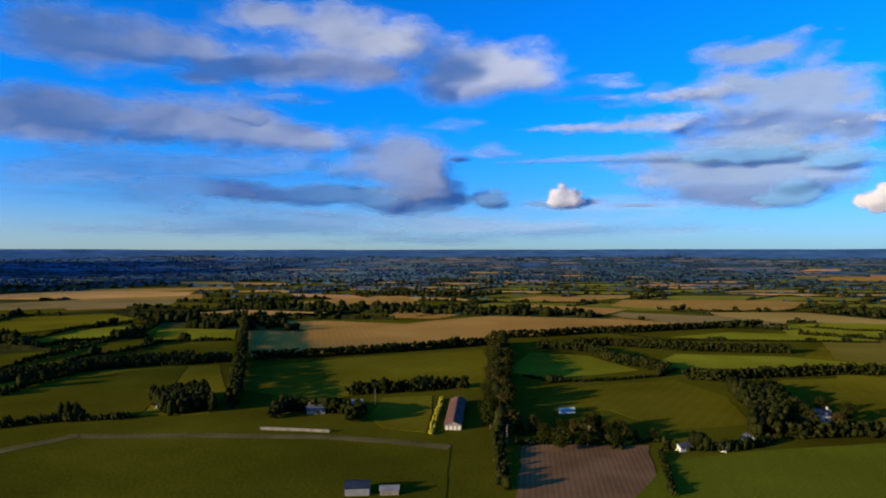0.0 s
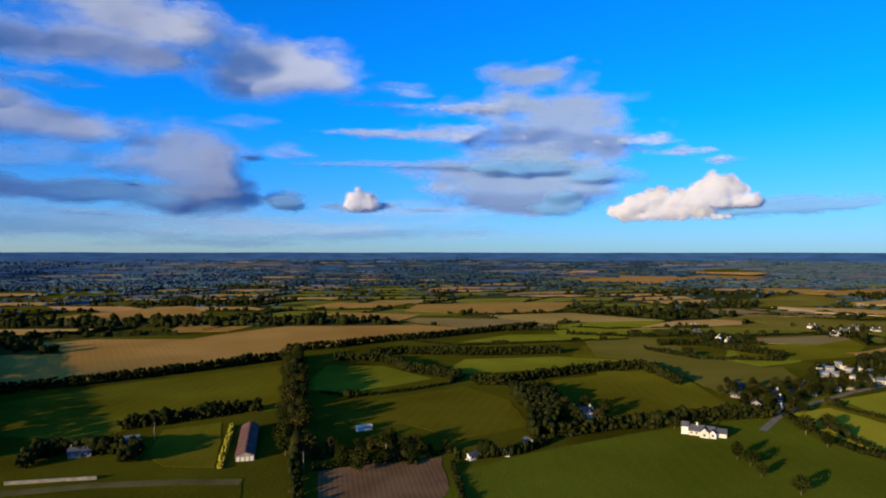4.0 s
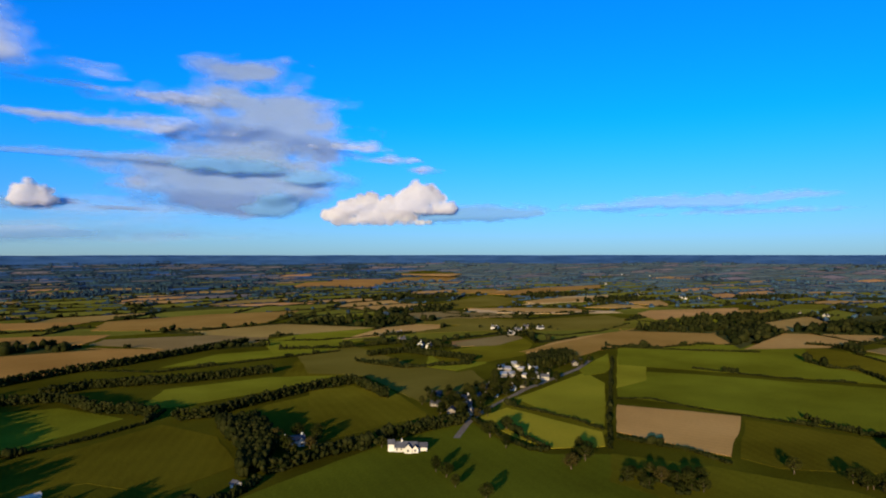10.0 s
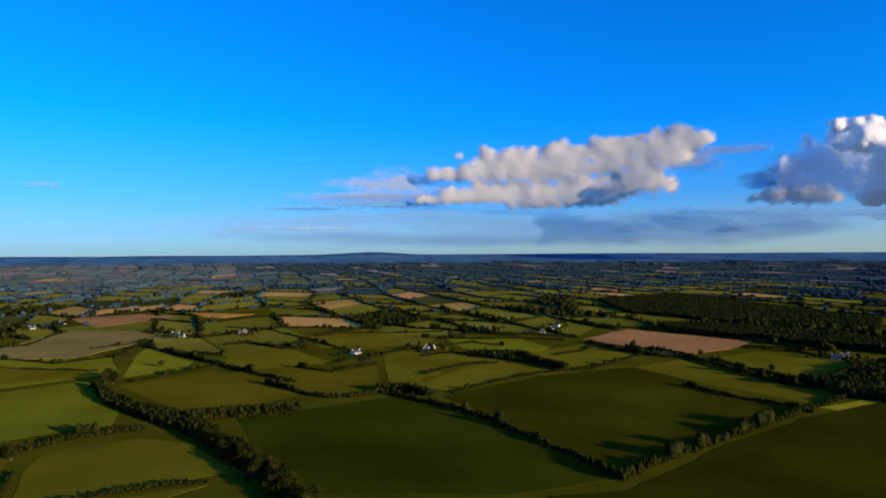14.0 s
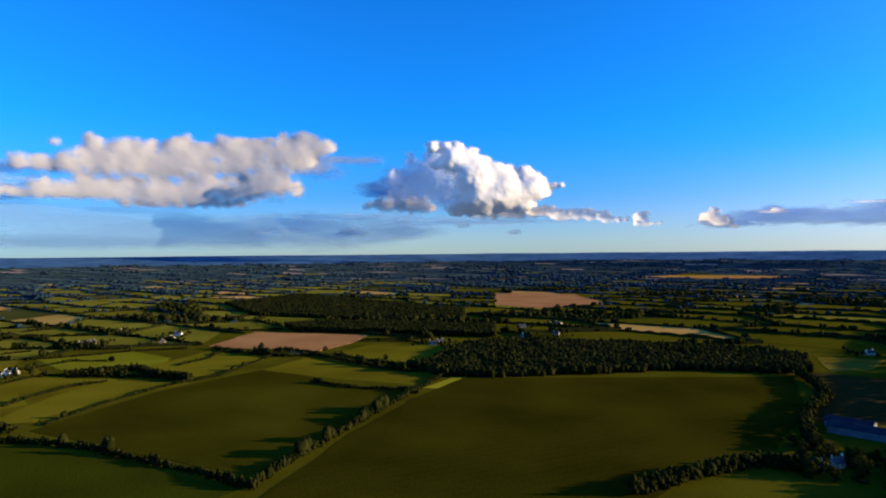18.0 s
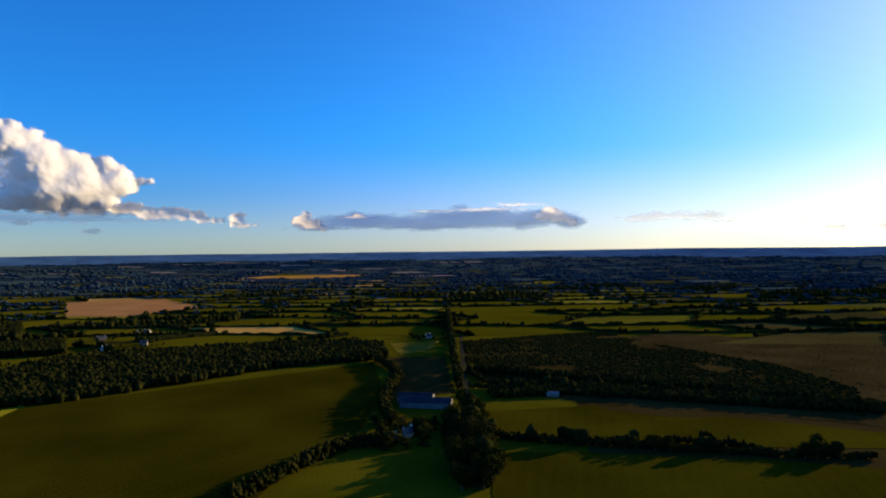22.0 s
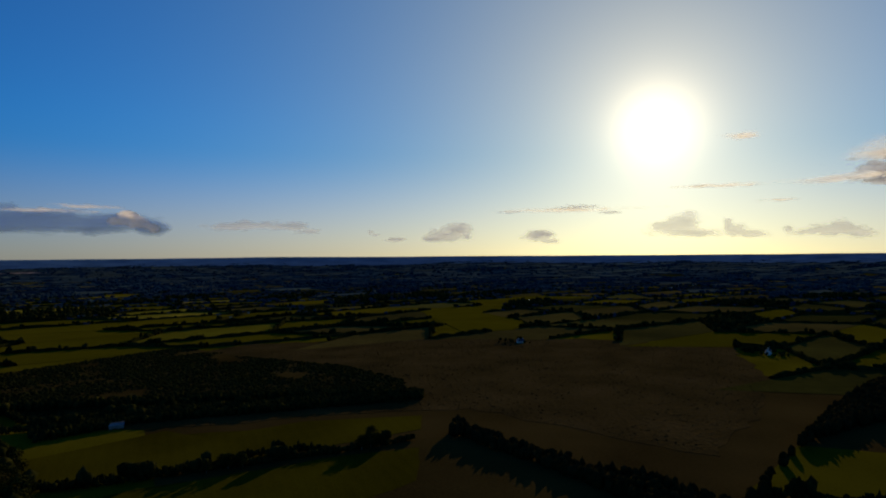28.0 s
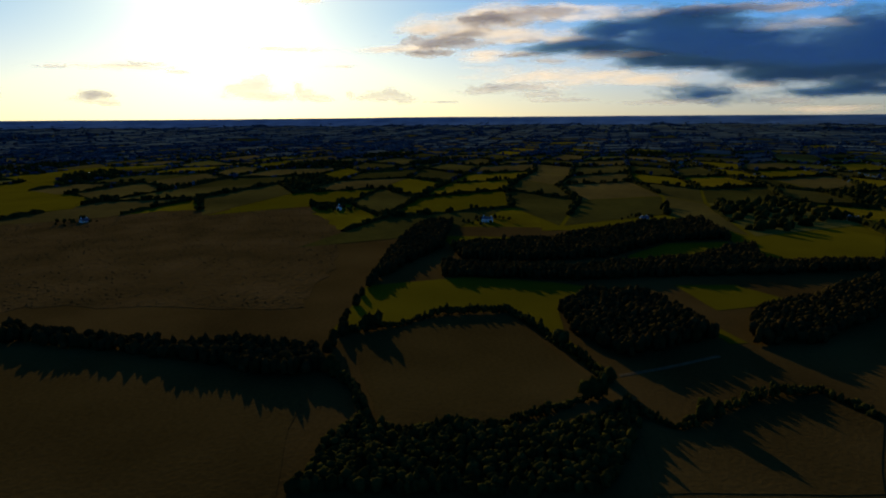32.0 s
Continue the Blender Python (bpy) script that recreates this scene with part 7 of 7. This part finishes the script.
cloud("wide dark blue cloud sheet with bright rims",
    (CLOUD_DARK, [(83.2, 7.3, 3.7, 0.72), (79.1, 7.9, 4.9, 0.96), (85.0, 5.8, 5.7, 0.93), (79.0, 6.1, 6.2, 1.52), (74.3, 6.3, 5.0, 1.30), (73.7, 4.5, 6.3, 1.75), (68.8, 3.5, 5.8, 1.87), (66.0, 5.0, 4.0, 1.78), (62.7, 5.5, 4.0, 1.94), (61.1, 3.1, 3.9, 2.34), (75.6, 1.8, 3.3, 0.82), (66.4, 1.8, 4.1, 0.67), (78.0, 4.3, 4.0, 0.91)]),
    (CLOUD_GREY, [(97.8, 6.6, 4.0, 0.61), (99.6, 5.6, 2.2, 0.33), (92.8, 8.1, 3.5, 0.69), (89.4, 8.8, 2.9, 0.45), (91.3, 6.4, 1.5, 0.28), (90.8, 5.3, 2.3, 0.24), (88.6, 4.7, 2.6, 0.24), (76.1, 8.3, 3.8, 0.43), (70.4, 8.1, 3.1, 0.41)]),
    (CLOUD_GLOW, [(95.8, 7.3, 4.0, 0.93), (92.3, 7.0, 5.4, 0.93), (89.9, 8.6, 5.8, 0.82), (83.7, 8.3, 6.0, 0.62), (87.4, 6.5, 4.8, 0.46), (83.5, 5.1, 7.0, 0.37), (93.8, 5.5, 3.5, 0.38), (69.9, 6.8, 4.6, 0.50), (72.8, 8.2, 4.5, 0.42), (87.3, 3.3, 7.3, 0.96), (80.2, 3.0, 6.0, 0.65), (71.5, 2.3, 4.5, 0.44), (66.6, 0.4, 3.4, 0.34)]),
    (CLOUD_BACK, [(92.3, 2.5, 4.0, 0.49), (87.7, 1.4, 3.2, 0.24), (89.2, 1.9, 2.5, 0.29), (78.7, 1.1, 4.5, 0.28), (70.2, 1.1, 3.2, 0.35)]))
cloud("milky veil of low cloud",
    (CLOUD_THIN, [(23.9, 5.2, 9.8, 2.21), (13.5, 2.3, 14.8, 1.46), (-6.4, 1.9, 16.8, 1.16), (23.9, 1.6, 7.6, 0.45), (1.4, 0.8, 8.1, 0.41), (-19.4, 3.9, 10.0, 0.82)]))

# ---- buildings and small things ----
(wx, wy), = [(242, 276)]
white_house = house(wx, wy, -46, 13, 6.0, 2.8, 5.2, WHITE, SLATE, "large white country house with slate roofs in a pasture", bays=5, chimneys=(0.3,))
annex(white_house, -8.6, -0.6, 3.6, 3.6, 4.6, 6.6, WHITE, SLATE)
annex(white_house, 1.5, -3.6, 4.2, 4.5, 3.0, 5.2, WHITE, SLATE, 90)
annex(white_house, 9.6, 1.2, 5.2, 5.0, 2.5, 4.4, WHITE, SLATE, 0)
annex(white_house, 5.6, -3.2, 3.2, 3.4, 2.6, 4.4, WHITE, SLATE, 90)
(dx, dy), = [(201, 332)]
shade_house = house(dx, dy, -22, 13, 6, 3.6, 5.6, WHITE, SLATE, "white two-storey house half hidden in trees", bays=5)
annex(shade_house, -4, -3.4, 3.6, 4, 3.4, 5.2, WHITE, SLATE, 90)
annex(shade_house, 4, -3.4, 3.6, 4, 3.4, 5.2, WHITE, SLATE, 90)

(bx0, by0), (bx1, by1) = [(5, 312), (9, 367)]
barn_long = math.hypot(bx1 - bx0, by1 - by0)
barn((bx0 + bx1) / 2, (by0 + by1) / 2, math.degrees(math.atan2(by1 - by0, bx1 - bx0)), barn_long, 8.5, 2.6, 4.2, STONE, RUST, "long farm shed with a red-brown sheet roof and white doors", doors=4)
(hx, hy), = [(69, 345)]
barn(hx, hy, 8, 9, 3.4, 2.2, 2.8, WHITE, CREAM, "low pale shed with a light sheet roof among trees", doors=1)
(fx, fy), (gx, gy) = [(-71, 345), (-59, 360)]
house(fx, fy, 6, 10, 5.2, 2.7, 4.6, STONE, SLATE, "old grey stone farmhouse among trees", bays=4)
barn(gx + 1, gy, 8, 22, 4.6, 2.4, 3.7, STONE, GREYROOF, "long stone outbuilding with a pale sheet roof", doors=2)
house(fx - 5, fy + 11, 96, 7, 4.2, 2.4, 4.0, STONE, SLATE, "small stone outhouse behind the farmhouse", bays=2, chimneys=())
stone_wall((-93, 313), (-57, 308), 1.5, 0.7)
house(-163, 358, 30, 7, 4.5, 2.4, 4.0, WHITE, SLATE, "small white cottage beside a copse", bays=2, chimneys=(0.2,))
(sx, sy), (tx, ty) = [(-31, 229), (-20, 229)]
barn(sx - 1, sy + 2, 4, 9, 7, 3.0, 4.4, GREYROOF, BLUEROOF, "dark blue-roofed shed at the edge of a pasture", doors=1)
barn(tx, ty + 1, 4, 7, 4, 2.2, 3.0, STONE, GREYROOF, "low grey lean-to beside the shed", doors=1)
for n, (x, y) in enumerate([(109, 280), (127, 280), (145, 293)]):
    house(x, y, 20 + 40 * n, 6 - n, 3.6, 2.2, 3.4, WHITE, SLATE, "small white cottage outhouse beside a hedge", bays=2, chimneys=(), group="white outhouses")

for n, (x, y) in enumerate([(482, 403), (476, 390), (501, 400), (487, 382), (503, 382), (457, 368), (464, 359), (453, 376), (493, 366)]):
    flat_block(x, y, 28 + 12 * (n % 3), 11 + 2.5 * (n % 3), 5 + n % 2, 2.5 + 0.4 * (n % 3), (WHITE, STONE, CREAM, STONE)[n % 4], ("white", "grey", "cream", "grey")[n % 4] + " flat-roofed school building in the village")
    tree(x + 7 * math.cos(2.1 * n), y + 9 * math.sin(2.1 * n), 6 + n % 3, group="village trees")
VILLAGE_WALLS = (STONE, CREAM, STONE, WHITE)
for n, (x, y) in enumerate([(329, 340), (330, 330), (357, 345), (340, 319), (369, 333), (401, 349), (403, 337), (414, 335), (429, 334), (467, 339), (550, 361), (574, 388), (352, 363), (325, 300), (323, 318), (354, 334), (386, 341), (386, 330), (565, 366), (465, 348)]):
    house(x, y, 28 + (90 if n % 3 == 0 else 0) + 7 * (n % 4), 7.5 + 1.3 * (n % 3), 5.4, 2.4 + 0.8 * (n % 2), 4.2 + 0.8 * (n % 2), VILLAGE_WALLS[n % 4], SLATE, ("grey stone", "cream rendered", "grey stone", "white rendered")[n % 4] + " village house with a slate roof", bays=4, group="village houses", chimneys=(0.12,) if n % 2 else ())
    for k in (0, 1, 2):
        tree(x + 11 * math.cos(1.7 * n + 2.2 * k), y + 11 * math.sin(1.7 * n + 2.2 * k), 6.5 + (n + k) % 4, group="village trees")
COUNTRY = [(582, 675), (525, 568), (691, 557), (764, 587), (773, 567), (831, 928), (673, 807), (118, 940), (108, 946), (-77, 1827), (1655, 852), (1207, 183), (1156, 141), (1213, 106), (1291, 307), (1290, 349), (942, -56), (952, -50), (932, -135), (940, -141), (1542, 676), (3206, 842), (885, -562), (724, -508), (749, -541)] + [(772, -569), (806, -455), (807, -467), (522, -737), (534, -737), (406, -652), (403, -663), (685, -220), (672, -302), (676, -312), (370, -853), (332, -767), (342, -901), (335, -919), (298, -797), (-52, -791), (-664, -54), (-692, 119), (-1529, 344), (-1917, -928), (-2048, -959), (-2158, -954), (-2048, -866), (-616, -510), (-735, -247), (-713, 344), (2590, 1651), (2848, 1637), (2900, 1600), (2885, 1442), (2760, 1500), (2620, 1560), (1553, 694), (1570, 652), (1587, 831), (691, 559), (722, 615), (731, 576), (538, 619), (526, 554), (2073, 1214), (2180, 1091)]
for n, (x, y) in enumerate(COUNTRY):
    house(x, y, 37 * n % 180, 8.5 + 1.5 * (n % 3), 6.0, 2.6 + 1.2 * (n % 2), 4.6 + 1.1 * (n % 2), (WHITE, WHITE, CREAM, STONE)[n % 4], SLATE, ("white", "white", "cream", "grey stone")[n % 4] + " country house among far fields", bays=3, group="country houses")

rows = []
for x, y in COUNTRY:
    for k in range(13):
        a, d, s = rng.uniform(0, 6.28), rng.uniform(11, 28), rng.uniform(1.2, 2.6)
        rows.append((x + d * math.cos(a), y + d * math.sin(a), rise(x, y) + s * rng.uniform(0.6, 2.2), s, s, s * 1.2, a))
tagged(new("farmstead_trees", lumps_mesh("farmstead_trees", rows, LEAF_ISL, CHIPS)), "dark garden trees round far country houses", "trees", kind="stuff")

(ax, ay), (cx, cy) = [(2, -448), (-33, -437)]
blue_turn = math.degrees(math.atan2(cy - ay, cx - ax))
barn((ax + cx) / 2, (ay + cy) / 2, blue_turn, math.hypot(cx - ax, cy - ay), 14, 4.2, 6.4, GREYROOF, BLUEROOF, "long farm shed with a blue-grey sheet roof")
barn((ax + cx) / 2 + 6, (ay + cy) / 2 - 17, blue_turn, 26, 12, 4.0, 6.0, GREYROOF, BLUEROOF, "farm shed with a blue-grey sheet roof beside a longer one")
(ax, ay), (cx, cy) = [(-108, -456), (-119, -453)]
barn((ax + cx) / 2, (ay + cy) / 2, math.degrees(math.atan2(cy - ay, cx - ax)), 9, 5, 2.6, 3.8, STONE, GREYROOF, "grey shed in front of dark woods", doors=1)
for n, (x, y) in enumerate([(14, -363), (3, -373)]):
    house(x, y, 50 * n, 10, 6, 2.9, 5.0, CREAM, SLATE, "small cream house beside the lane", bays=3, group="lane houses")
(px, py), = [(-1204, -960)]
bm = bmesh.new()
bmesh.ops.create_circle(bm, cap_ends=True, segments=40, radius=1, matrix=Matrix.Translation((px, py, 0.7)) @ Matrix.Rotation(0.5, 4, "Z") @ Matrix.Diagonal((26, 10, 1, 1)))
pond = part("water", bm, WATER, None)
tagged(pond, "small still pond reflecting the sky", "pond", kind="structure")
for n, (x, y) in enumerate([(68, 287), (30, 289), (-40, 363)]):
    utility_pole(x, y, 30 * n)
